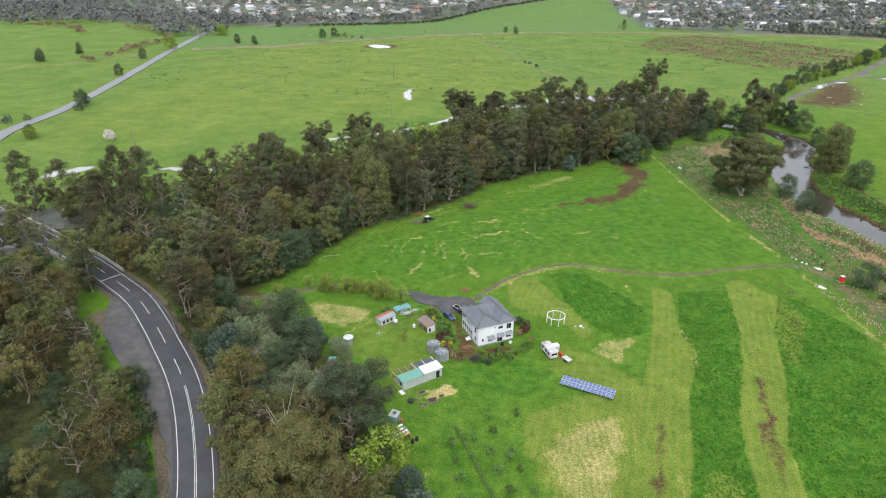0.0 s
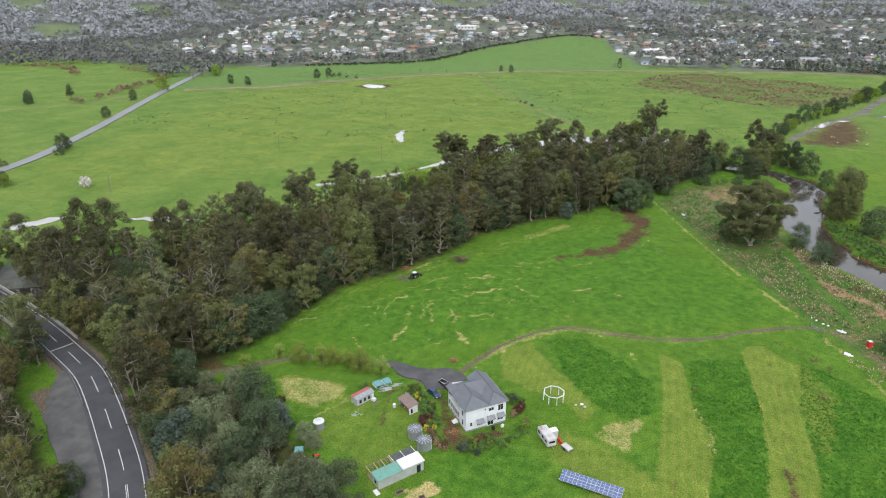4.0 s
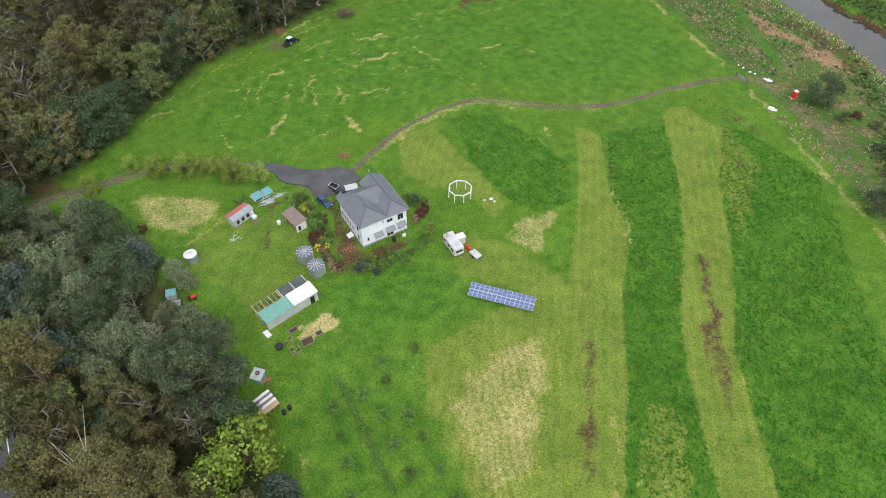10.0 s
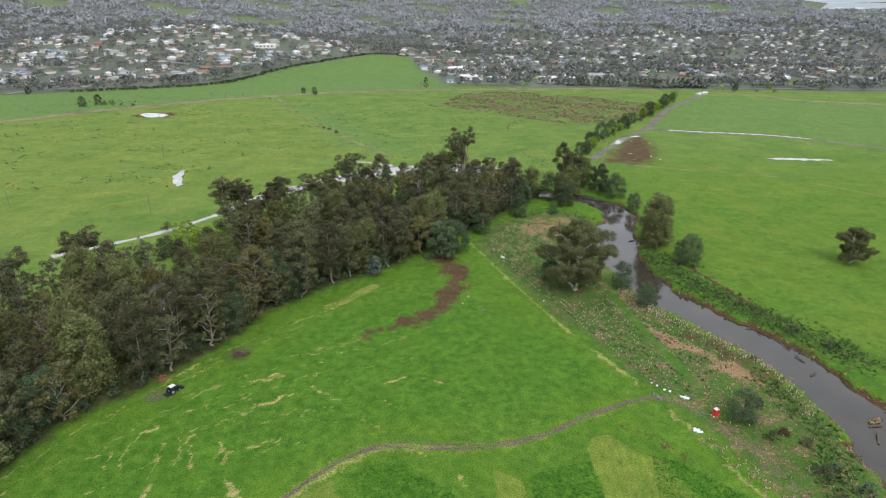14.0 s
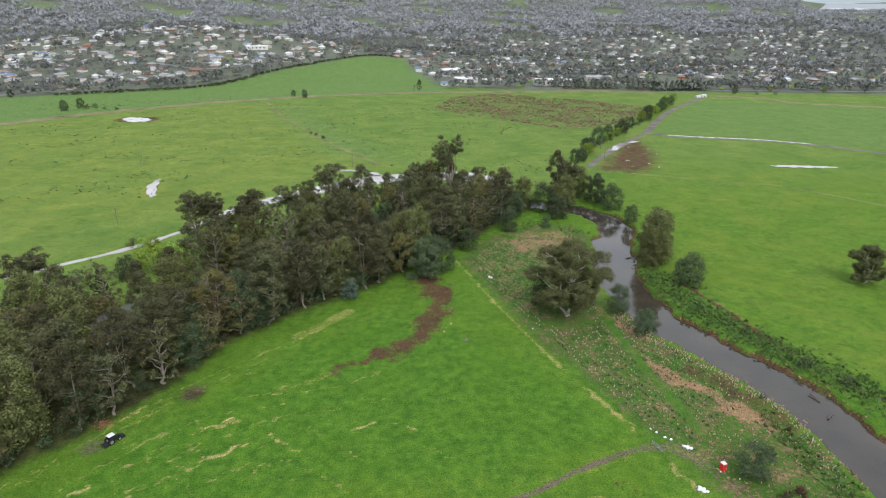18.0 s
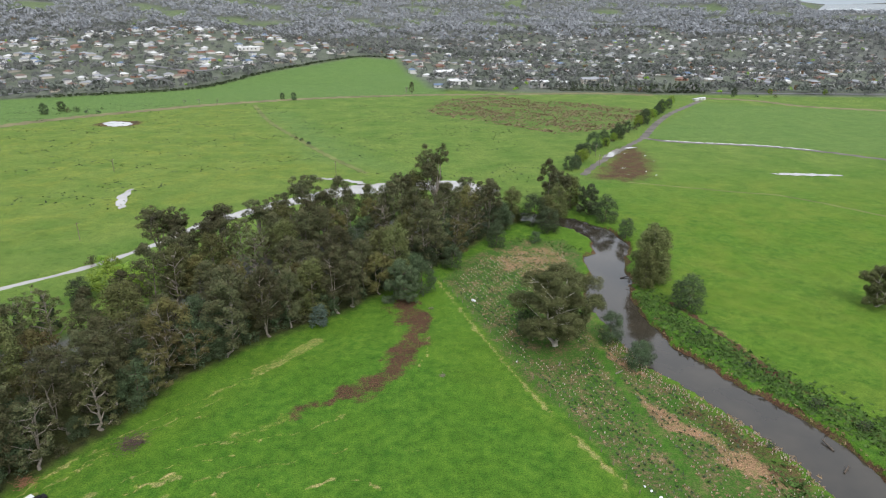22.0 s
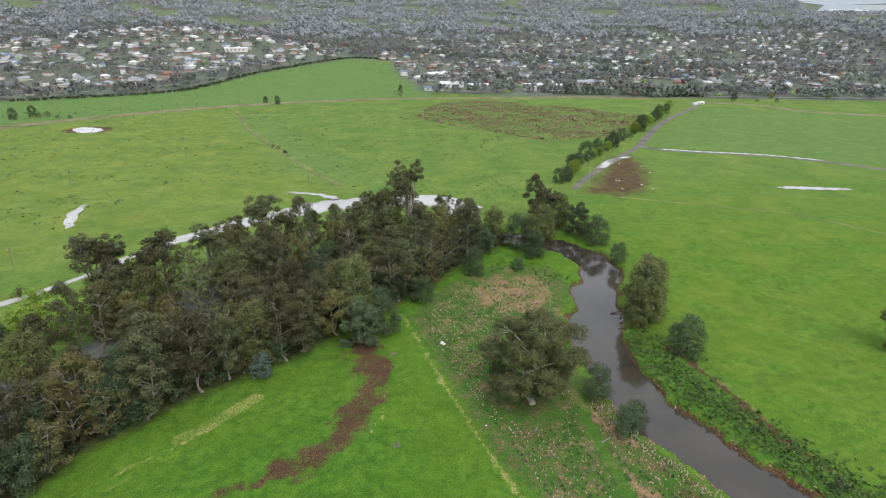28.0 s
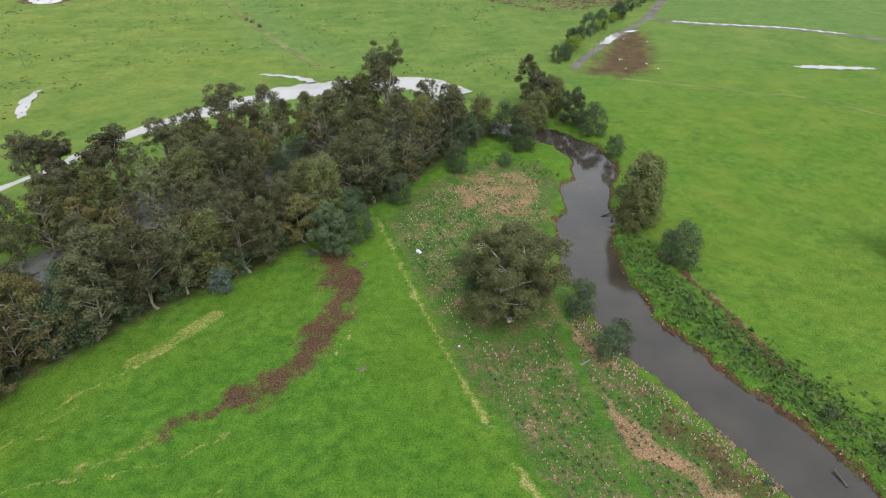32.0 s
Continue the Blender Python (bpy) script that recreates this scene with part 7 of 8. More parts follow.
tr = shed_root("tractor", "small tractor with a white cab roof and rear mower", -57.8, 55.0, 57, "tractor")
tr.location.z = land_at(-57.8, 55)
block("hood", 0.3, 1.9, -0.4, 0.4, 0.8, 1.35, BLACK_PAINT, tr, "", 0.08)
block("chassis", -1.0, 1.8, -0.3, 0.3, 0.5, 0.85, BLACK_PAINT, tr)
block("cab", -0.9, 0.4, -0.65, 0.65, 0.9, 2.2, GLASS_DARK, tr, "", 0.06)
block("cab_roof", -1.05, 0.55, -0.75, 0.75, 2.2, 2.35, WHITE_PAINT, tr, "white cab roof", 0.05)
for y in (-0.85, 0.85):
    wheel(tr, -0.7, y, 0.78, 0.4)
    wheel(tr, 1.4, y * 0.9, 0.5, 0.28)
block("loader", 1.9, 2.9, -0.8, 0.8, 0.2, 0.7, BLACK_PAINT, tr)
block("rear_mower", -2.6, -1.2, -0.9, 0.9, 0.2, 0.5, BLACK_PAINT, tr)

# planting ground: toilet, gate, bags
loo = shed_root("portable_toilet", "red portable toilet with a white roof", 90.2, 41.3, 20, "toilet")
block("cabin", -0.55, 0.55, -0.55, 0.55, 0.1, 2.1, RED_PAINT, loo, "", 0.03)
block("roof", -0.6, 0.6, -0.6, 0.6, 2.1, 2.3, WHITE_PAINT, loo, "", 0.08)
block("door", -0.4, 0.4, -0.58, -0.54, 0.2, 1.95, RED_PAINT, loo)
block("skid", -0.9, 0.6, -0.5, 0.5, 0.0, 0.12, WHITE_PAINT, loo)
gate = shed_root("farm_gate", "galvanised steel farm gate across the track", 77.6, 49.5, -65, "gate")
for z in (0.3, 0.55, 0.8, 1.1):
    block("rail", -1.9, 1.9, -0.03, 0.03, z - 0.03, z + 0.03, STEEL, gate)
for x in (-1.9, 0.0, 1.9):
    block("upright", x - 0.04, x + 0.04, -0.04, 0.04, 0.1, 1.15, STEEL, gate)
for x in (-2.15, 2.15):
    block("post", x - 0.09, x + 0.09, -0.09, 0.09, -0.2, 1.4, TIMBER, gate)
for x, y, s in [(82.4, 35.7, 0.55), (83.1, 35.2, 0.5), (82.8, 34.6, 0.55), (83.6, 34.4, 0.45), (82.0, 35.0, 0.4), (85.3, 49.6, 0.6), (84.6, 50.0, 0.5), (86.0, 49.2, 0.5), (81.0, 53.5, 0.4), (82.2, 52.6, 0.4), (79.5, 55.5, 0.35),
                (78.5, 57.0, 0.3), (46.7, 156.2, 0.7), (47.4, 155.4, 0.5), (57.0, 112.0, 0.3)]:
    bm = bmesh.new()
    bmesh.ops.create_icosphere(bm, subdivisions=2, radius=s)
    for v in bm.verts:
        v.co *= 1 + 0.25 * noise.noise(v.co * 4 + Vector((x, y, 0)))
    bmesh.ops.scale(bm, vec=(1.2, 0.9, 0.55), verts=bm.verts)
    tagged(part("white_sack", bm, WHITE_PAINT, at=pose(x, y, 0.2 + land_at(x, y), 0, 0, rng.uniform(0, 180))), "white sack of tree guards lying on the ground", "sack", "sacks in the planting ground")

# ---------------------------------------------------------------- garden and orchard
rnd = random.Random(33)
SHRUBS = {
    "green": make_tree("garden_shrub", 201, 1.8, 1.3, LEAF_GARDEN, BARK_DARK, "leafy dark green garden shrub", "shrub", 9, 0.0, 0.13, 360, "round"),
    "fresh": make_tree("garden_shrub", 202, 1.4, 1.2, LEAF_SPRING, BARK_DARK, "fresh green garden shrub beside the house", "shrub", 9, 0.0, 0.13, 360, "round"),
    "gold": make_tree("flowering_shrub", 203, 1.2, 1.0, LEAF_YELLOW, BARK_DARK, "shrub covered in yellow flowers", "shrub", 8, 0.0, 0.12, 360, "round"),
    "red": make_tree("red_shrub", 204, 1.6, 1.3, LEAF_RED, BARK_DARK, "dark purple-leaved garden shrub", "shrub", 9, 0.0, 0.13, 360, "round"),
    "dry": make_tree("dry_shrub", 205, 1.3, 1.1, LEAF_BROWN, BARK_DARK, "dry straw-brown garden clump", "shrub", 8, 0.0, 0.13, 320, "round"),
    "grey": make_tree("grey_shrub", 206, 1.6, 1.4, LEAF_BLUE, BARK_DARK, "grey-green shrub on the garden bank", "shrub", 9, 0.0, 0.13, 360, "round"),
    "fruit": make_tree("fruit_tree", 207, 2.2, 1.3, LEAF_GARDEN, BARK_DARK, "small young fruit tree in the orchard", "tree", 8, 0.15, 0.13, 300, "round"),
    "willow": make_tree("willow_clump", 208, 5.6, 2.7, LEAF_WILLOW, BARK_DARK, "feathery yellow-green willow along the drive", "tree", 22, 0.02, 0.14, 150, "round"),
}
for kind, spots in {
        "green": [(-36.6, -17.2), (-35.4, -14.8), (-37.2, -14.2), (-33.2, -17.6), (-34.4, -19), (-32.4, -19.4), (-31.4, -20.6), (-30.6, -22.8), (-29.2, -21.6), (-27.6, -24.6), (-26.8, -25.6), (-26.2, -27.2), (-13.2, -33), (-16.4, -34.4), (-8, -28.4), (-36, -16), (-30, -22), (-28.5, -23.5), (-29.5, -25), (-31, -24), (-28, -28), (-15.5, -33.5), (-14, -31), (-12.6, -29), (-11, -30), (-13.5, -11.5), (-11.5, -11), (-9, -11.5), (-10, -13), (-7, -13), (-9, -31), (-6, -24), (-17, -32), (-48, -18.5), (-50, -17)],
        "fresh": [(-38, -15), (-34.5, -17), (-27.5, -26), (-33, -16), (-12, -30.5), (-5, -22), (-16, -31)], "gold": [(-35, -17.5), (-33.8, -18.6), (-27.8, -26.8), (-28.4, -29.2), (-34.4, -16.2), (-26.6, -28.4)],
        "red": [(-30.2, -26.4), (-29.4, -27.4), (-28.8, -25.8), (-8, -17), (-7.4, -16.2), (-22.6, -34), (-68.5, -28), (-7, -14.5)], "dry": [(-26, -31), (-25, -32.5), (-27.2, -30), (-22, -35), (-5, -20), (-8.6, -18.5), (-24, -34.5)],
        "grey": [(-14.6, -34.6), (-17.5, -33.4), (-10, -12), (-18.5, -34)],
        "fruit": [(-16.2, -66.6), (-9.7, -56.0), (-3.9, -52.9), (-11.8, -63.8), (-3.1, -67.0), (-4.7, -71.9), (-0.3, -70.1), (-1.5, -76.6), (3.4, -75.3), (6.3, -79.7), (1.3, -82.1), (-4.3, -84.1), (-14.2, -71.2), (-8, -60), (-12, -76), (-7.5, -67), (-10, -81)],
        "willow": [(-68, -5.5), (-63, -7.5), (-57, -7.5), (-51, -8), (-47.5, -8.5), (-73, -9), (-60, -6.5), (-54, -9), (-80, -8), (-66, -8.5), (-86, -17)]}.items():
    for x, y in spots:
        stand(SHRUBS[kind], x, y, rnd.uniform(0.75, 1.25), rnd.uniform(0, 360), 1.0, "", "orchard trees" if kind == "fruit" else "")
v, _ = leaf_skin(np.random.RandomState(6), [((x + rnd.uniform(-0.15, 0.15), y, 0.55), 0.62) for x, y in curve_pts([(-16.7, -60.8), (-10, -70.5), (-3.5, -80)], 0.6)], 0.14, 120)
tagged(new("low_hedge", tri_mesh("low_hedge", v, LEAF_GARDEN)), "straight low hedge dividing the orchard", "hedge")
v, _ = leaf_skin(np.random.RandomState(7), [((x + rnd.uniform(-0.5, 0.5), y + rnd.uniform(-0.5, 0.5), 0.3), rnd.uniform(0.3, 0.7)) for x, y in curve_pts([(-20, -33), (-15, -33.5), (-11, -30), (-7, -26.5), (-4, -24)], 0.5)], 0.13, 300)
tagged(new("garden_border", tri_mesh("garden_border", v, LEAF_GARDEN)), "rambling green border below the farmhouse", "plants", kind="stuff")
v, _ = leaf_skin(np.random.RandomState(8), [((x + rnd.uniform(-0.9, 0.9), y + rnd.uniform(-0.9, 0.9), 0.3), rnd.uniform(0.3, 0.8)) for x, y in curve_pts([(-30, -19), (-29, -24), (-27, -29), (-25, -33)], 0.45)], 0.13, 300)
tagged(new("garden_border", tri_mesh("garden_border", v, LEAF_GUM)), "tangled border beside the drive", "plants", kind="stuff")


def post_fence(name, a, b_, gap, label, rails=2):
    root = tagged(new(name), label, "fence")
    length = math.hypot(b_[0] - a[0], b_[1] - a[1])
    root.matrix_basis = pose(*a, 0, 0, 0, math.degrees(math.atan2(b_[1] - a[1], b_[0] - a[0])))
    for i in range(int(length / gap) + 1):
        block("post", i * gap - 0.07, i * gap + 0.07, -0.07, 0.07, -0.4, 1.15, TIMBER, root)
    for k in range(rails):
        block("rail", 0, length, -0.025, 0.025, 0.5 + 0.45 * k, 0.6 + 0.45 * k, TIMBER, root)


post_fence("paddock_fence", (-12, -91.6), (14, -92.6), 2.6, "grey timber post and rail fence")
post_fence("paddock_fence", (34.5, 178), (77, 54), 5.0, "thin post and wire fence along the planting", 0)
post_fence("paddock_fence", (79, 45), (93, -5), 5.0, "thin post and wire fence beside the track", 0)

# ---------------------------------------------------------------- planting ground
GUARD = worn("tree_guard_plastic", (0.56, 0.47, 0.40), 0.7, scale=5, spread=0.3, relief=0)
rng = np.random.RandomState(17)
PLANTED = [(40, 172), (58, 106), (80, 55), (86, 48), (112, 70), (100, 96), (88, 120), (84, 150), (90, 185), (92, 212), (70, 212), (52, 196)]
guards, weeds, straws = [], [], []
du, dv = np.array([0.33, -0.944]), np.array([0.944, 0.33])
for i in range(-10, 125):
    for k in range(0, 40):
        p = np.array([36, 176]) + du * i * 1.4 + dv * (1.8 + k * 2.0) + rng.normal(scale=0.14, size=2)
        if inside(p[:1], p[1:], PLANTED)[0] and rng.rand() < 0.9 and math.hypot(p[0] - 71, p[1] - 119) > 9 and abs(p[0] - np.interp(p[1], (56, 66, 80, 96, 113, 129), (91, 90, 88, 86, 84.5, 85))) > 1.6:
            (guards if rng.rand() < 0.5 + 0.2 * (p[1] > 165) else weeds).append(p)
for line, k in (([(91, 124), (96, 104), (110, 80), (118, 62), (116, 40)], 420), ([(83, 32), (90, 18), (97, 0), (106, -30)], 170), ([(88, 122), (92, 112)], 30)):
    c = np.array(curve_pts(line, 0.6))
    for _ in range(k):
        guards.append(c[rng.randint(len(c))] + rng.normal(scale=(1.3, 1.6)))
for _ in range(520):
    p = np.array([rng.uniform(88, 116), rng.uniform(-5, 60)])
    if inside(p[:1], p[1:], [(86, 50), (112, 66), (116, 40), (112, 5), (104, -5), (92, 20)])[0]:
        (guards if rng.rand() < 0.35 else straws).append(p)


def sprinkle(name, spots, shape_, mat, label, category):
    """The same small shape set down at many places, in one mesh; shape_ gives its triangles for a place."""
    v = np.concatenate([shape_(p) for p in spots])
    return tagged(new(name, tri_mesh(name, v, mat)), label, category, kind="stuff")


def guard_shape(p):
    h, r, a = rng.uniform(0.3, 0.5), rng.uniform(0.10, 0.16), rng.uniform(0, 2.1)
    z = land_at(*p) if p[0] > 100 else 0.05 * math.sin(p[0])
    q = [np.array([p[0] + r * math.cos(a + 2.094 * i), p[1] + r * math.sin(a + 2.094 * i), z]) for i in range(3)]
    up = np.array([0, 0, h])
    return np.concatenate([np.array([q[i], q[(i + 1) % 3], q[(i + 1) % 3] + up, q[i], q[(i + 1) % 3] + up, q[i] + up]) for i in range(3)])


def tuft_shape(size, high):
    def f(p):
        c = np.array([p[0], p[1], 0.05])
        d = rng.normal(size=(7, 3))
        d[:, 2] = np.abs(d[:, 2]) * 0.6
        e = rng.normal(scale=0.4 * size, size=(7, 2, 3))
        tip = c + d * size * np.array([0.6, 0.6, high])
        return np.stack([tip, c + e[:, 0] * np.array([1, 1, 0.2]), c + e[:, 1] * np.array([1, 1, 0.2])], 1).reshape(-1, 3)
    return f


sprinkle("tree_guards", guards, guard_shape, GUARD, "rows of pale plastic tree guards over seedlings", "tree guards")
sprinkle("planted_tufts", weeds, tuft_shape(0.60, 1.1), LEAF_WATTLE, "rows of dark green planted tufts", "plants")
sprinkle("mulch_tufts", straws + [p + rng.normal(scale=0.5, size=2) for p in guards[::2]], tuft_shape(0.6, 0.5), LEAF_BROWN, "dead pinkish grass round the planted seedlings", "grass")
bank_spots = []
for line, k, w in (([(112, 160), (116, 140), (122, 120), (130, 102), (138, 88), (150, 66)], 2300, 4.2), ([(106, 12), (112, 25), (114, 40), (112, 62)], 420, 2.5), ([(60, 216), (80, 224), (92, 216), (98, 204)], 120, 3)):
    c = np.array(curve_pts(line, 0.8))
    bank_spots += [c[rng.randint(len(c))] + rng.normal(scale=w, size=2) for _ in range(k)]
bank_spots = [p for p in bank_spots if land_at(*p) > -0.6]
sprinkle("bank_weeds", bank_spots[::2], tuft_shape(0.95, 0.8), foliage("bank_leaves", (0.050, 0.120, 0.028), (0.115, 0.235, 0.060), (0.10, 0.14, 0.05), 0.3), "rank bright green weeds on the river bank", "plants")
sprinkle("bank_weeds", bank_spots[1::4], tuft_shape(0.7, 0.9), LEAF_GARDEN, "rank dark green weeds on the river bank", "plants")
c = np.array(RIVER)
t = np.gradient(c, axis=0)
t /= np.linalg.norm(t, axis=1)[:, None]
edges = []
for i in range(2, 75):
    for s in (-1, 1):
        for _ in range(9):
            p = c[i] + s * rng.uniform(9.3, 12.0) * np.array([-t[i, 1], t[i, 0]]) + rng.normal(scale=1.6, size=2)
            if -1.9 < land_at(*p) < -0.1:
                edges.append(p)
sprinkle("bank_reeds", edges, lambda p: tuft_shape(0.6, 0.9)(p) + np.array([0, 0, land_at(*p)]), LEAF_BROWN, "brown reeds and exposed roots along the water", "reeds")
blades = []
while len(blades) < 12000:
    x, y = rng.uniform(-8, 92, 40), rng.uniform(-80, 34, 40)
    ok = inside(x, y, LUSH_NE) | inside(x, y, LUSH_MID) | inside(x, y, LUSH_EAST)
    blades += [np.array(q) for q in zip(x[ok], y[ok])]
sprinkle("long_grass", blades, tuft_shape(0.34, 0.7), foliage("grass_blades", (0.026, 0.110, 0.010), (0.062, 0.175, 0.018), (0.08, 0.15, 0.02), 0.3), "uncut lush grass between the mown strips", "grass")
for x, y, s in ((100, 31, 1.1), (108, 29, 0.9), (105, 17, 1.2), (104, 9, 1.1), (107, 7, 1.0), (112, 12, 1.3), (102, 2, 1.0), (110, 20, 0.8), (136, 86, 1.0), (115, 70, 0.7), (143, 76, 0.9), (128, 108, 0.7), (121, 128, 0.7), (66, 136, 1.4), (62, 141, 1.2)):
    stand(rnd.choice(KINDS["shrub"]), x, y, s, rnd.uniform(0, 360))
stand(SHRUBS["gold"], 111, 7, 1.4)
stand(SHRUBS["red"], 104, 46, 1.3)
stand(SHRUBS["red"], 104, 33, 1.2)
for x, y in ((37, 5), (70, 9), (69, 10)):
    stand(SHRUBS["dry"], x, y, 0.6)

# snags and logs in the river
for x, y, z, length, turn, up_ in ((113, 168, -0.2, 8, 155, -6), (112, 180, -1.5, 4, 20, 8), (113, 177, -1.4, 3, 80, 20), (130, 63, -1.5, 3, 40, 10), (132, 38, -1.5, 4, 10, 6), (129, 33, -1.5, 5, 60, 8), (119, 14, -1.4, 5, 130, 10),
                                   (102, 96, -1.2, 4, 120, 6), (131, 72, -1.5, 4, 100, 8), (87, 105, 0.1, 3, 30, 5), (70, 110, 0.2, 2.5, 60, 4)):
    vs, fs = [], []
    limb(vs, fs, (-length / 2, 0, 0), (length / 2, 0, length * math.sin(radians(up_))), 0.28, 0.14, 8)
    for k in range(3):
        a = (length * (k / 3 - 0.3), 0, 0.15)
        limb(vs, fs, a, (a[0] + rng.uniform(-0.5, 0.8), rng.uniform(-1.2, 1.2), rng.uniform(0.3, 1.1)), 0.09, 0.03, 5)
    ob = new("fallen_log", mesh_of("fallen_log", vs, fs, BARK_PALE if z > -0.5 else BARK_DARK, smooth=True))
    ob.matrix_basis = pose(x, y, z, 0, 0, turn)
    tagged(ob, "bleached fallen log on the river bank" if z > -0.5 else "dark snag sticking out of the river", "log")
for x, y in ((133, 40), (118, 8)):
    v, _ = leaf_skin(rng, [((rng.uniform(-2.2, 2.2), rng.uniform(-1, 1), 0), 0.8) for _ in range(9)], 0.22, 60)
    ob = tagged(new("reed_islet", tri_mesh("reed_islet", v, LEAF_BROWN)), "small islet of brown reeds in the river", "reeds")
    ob.matrix_basis = pose(x, y, -1.45)

# ---------------------------------------------------------------- standing water in the fields
def pool(name, outline, label, lift=0.1):
    p = curve_pts(outline + outline[:1], 3)[:-1]
    p = [(x + 0.8 * math.sin(i * 1.7), y + 1.2 * math.sin(i * 2.3)) for i, (x, y) in enumerate(p)]
    zz = max(land_at(*q) for q in p) + lift
    me = mesh_of(name, [(x, y, zz) for x, y in p], [tuple(range(len(p)))], FLOOD)
    return tagged(new(name, me), label, "puddle")


pool("field_puddle", PUDDLE, "shallow puddle in a green paddock")
pool("farm_pond", POND, "round farm pond with muddy edges")
pool("field_puddle", [(265, 351), (282, 353), (312, 347), (304, 344), (275, 347)], "long thin puddle in a paddock")
pool("field_puddle", WEST_PUDDLE, "flooded hollow near the road")
pool("field_puddle", WEST_PUDDLE_B, "thin line of flood water in grass")
pool("field_puddle", [(-13, 326), (-22, 335), (-39, 340), (-40, 343), (-20, 338), (-8, 329)], "narrow backwater off the flooded creek")
pool("field_puddle", [(236, 471.5), (267, 461), (310, 449.5), (342, 431), (342, 428), (309, 446.5), (266, 458), (236, 468.5)], "water lying along the farm track")
pool("field_puddle", [(163, 402), (176, 424), (186, 436), (183, 424), (172, 406)], "puddle in the churned mud")
pool("field_puddle", [(186, 437), (196, 441), (203, 440), (196, 436)], "small puddle beside the churned mud")
lake = new("water", mesh_of("lake", [(r * math.sin(radians(a)), r * math.cos(radians(a)), z) for r, a, z in ((3300, 32, 112), (3300, 43, 112), (3950, 43, 158), (3950, 32.5, 158))] + [(r * math.sin(radians(a)), r * math.cos(radians(a)), 80) for r, a in ((3300, 32), (3300, 43), (3950, 43), (3950, 32.5))], [(0, 1, 2, 3), (1, 0, 4, 5), (0, 3, 7, 4), (2, 1, 5, 6), (3, 2, 6, 7)], FLOOD))
tagged(lake, "distant sheet of water below the hills", "lake", kind="structure")


pieces = [np.array([rng.uniform(166, 200), rng.uniform(345, 420)]) for _ in range(9)]
sprinkle("field_litter", [p for p in pieces if inside(p[:1], p[1:], MUD_FAR)[0]], tuft_shape(1.0, 0.4), WHITE_PAINT, "pale rubble and sheets lying in churned mud", "rubble")
clumps = []
while len(clumps) < 3600:
    p = np.array([rng.uniform(20, 290), rng.uniform(490, 775)])
    if inside(p[:1], p[1:], TUSSOCKS)[0] and waves(p[:1], p[1:], 55, 73)[0] > rng.uniform(-0.9, 0.5):
        clumps.append(p)
specks = []
while len(specks) < 1900:
    p = np.array([rng.uniform(-420, 110), rng.uniform(270, 700)])
    if waves(p[:1], p[1:], 70, 71)[0] > 0.1 and math.hypot(p[0] + 60, p[1] - 300) > 70:
        specks.append(p)
sprinkle("paddock_tufts", specks, tuft_shape(1.1, 0.5), LEAF_WATTLE, "dark rush tufts scattered over a grazed paddock", "rushes")
sprinkle("rush_clumps", clumps, tuft_shape(1.7, 0.6), LEAF_RUSH, "brown rush tussocks across a far paddock", "rushes")
APRON = worn("worn_apron_asphalt", (0.105, 0.102, 0.100), 0.9, scale=0.25, spread=0.35, grain=5, relief=0.006)
side = [q for q in ROAD if -96 < q[1] < -26]
t = np.gradient(np.array(side), axis=0)
t /= np.linalg.norm(t, axis=1)[:, None]
vs = []
for (x, y), k in zip(side, t):
    w = np.interp(y, (-96, -86, -74, -62, -50, -38, -30, -26), (0, 0.6, 2.4, 5.2, 8.0, 8.6, 5.0, 0.2)) + 0.4 * math.sin(y * 0.9)
    for o, z in ((4.4, 0.345), (4.6 + max(w, 0.05), 0.30), (4.9 + max(w, 0.05), -0.4)):
        vs.append((x - k[1] * o, y + k[0] * o, z))
tagged(new("lay_by", mesh_of("lay_by", vs, [(3 * i + j, 3 * i + 3 + j, 3 * i + 4 + j, 3 * i + 1 + j) for i in range(len(side) - 1) for j in (0, 1)], APRON)), "worn grey asphalt lay-by beside the road", "lay-by", kind="structure")
BITUMEN = worn("bitumen_drive", (0.085, 0.083, 0.086), 0.9, scale=0.3, spread=0.35, grain=5, relief=0.006)
tagged(strip("driveway", [q for q in DRIVE if q[0] > -54], 0, 1.5, 0.22, BITUMEN, 0.5), "dark bitumen driveway to the farmhouse", "driveway", kind="structure")
pad = [(x + 0.4 * math.sin(i * 2.1), y + 0.4 * math.sin(i * 1.3)) for i, (x, y) in enumerate(curve_pts(DRIVE_PAD + DRIVE_PAD[:1], 1.5)[:-1])]
bm = bmesh.new()
slab(bm, [(x, y, 0.235) for x, y in pad], 0.5)
tagged(part("driveway", bm, BITUMEN), "dark bitumen turning area beside the farmhouse", "driveway", kind="structure")




def trail(name, pts, half, mat, label, category, lift=0.12, gap=3.0):
    p = np.array(curve_pts(pts, gap))
    t = np.gradient(p, axis=0)
    t /= np.linalg.norm(t, axis=1)[:, None]
    vs = []
    for i, (q, k) in enumerate(zip(p, t)):
        for s in (1, -1):
            e = q + s * (half * (1 + 0.25 * math.sin(i * 1.3 + s))) * np.array([-k[1], k[0]])
            vs += [(*e, land_at(*e) + lift), (*(e + s * 0.4 * np.array([-k[1], k[0]])), land_at(*e) - 0.3)]
    fs = []
    for i in range(len(p) - 1):
        a, c1 = 4 * i, 4 * i + 4
        fs += [(a, a + 2, c1 + 2, c1), (a + 1, a, c1, c1 + 1), (a + 2, a + 3, c1 + 3, c1 + 2)]
    tagged(new(name, mesh_of(name, vs, fs, mat)), label, category, kind="structure")


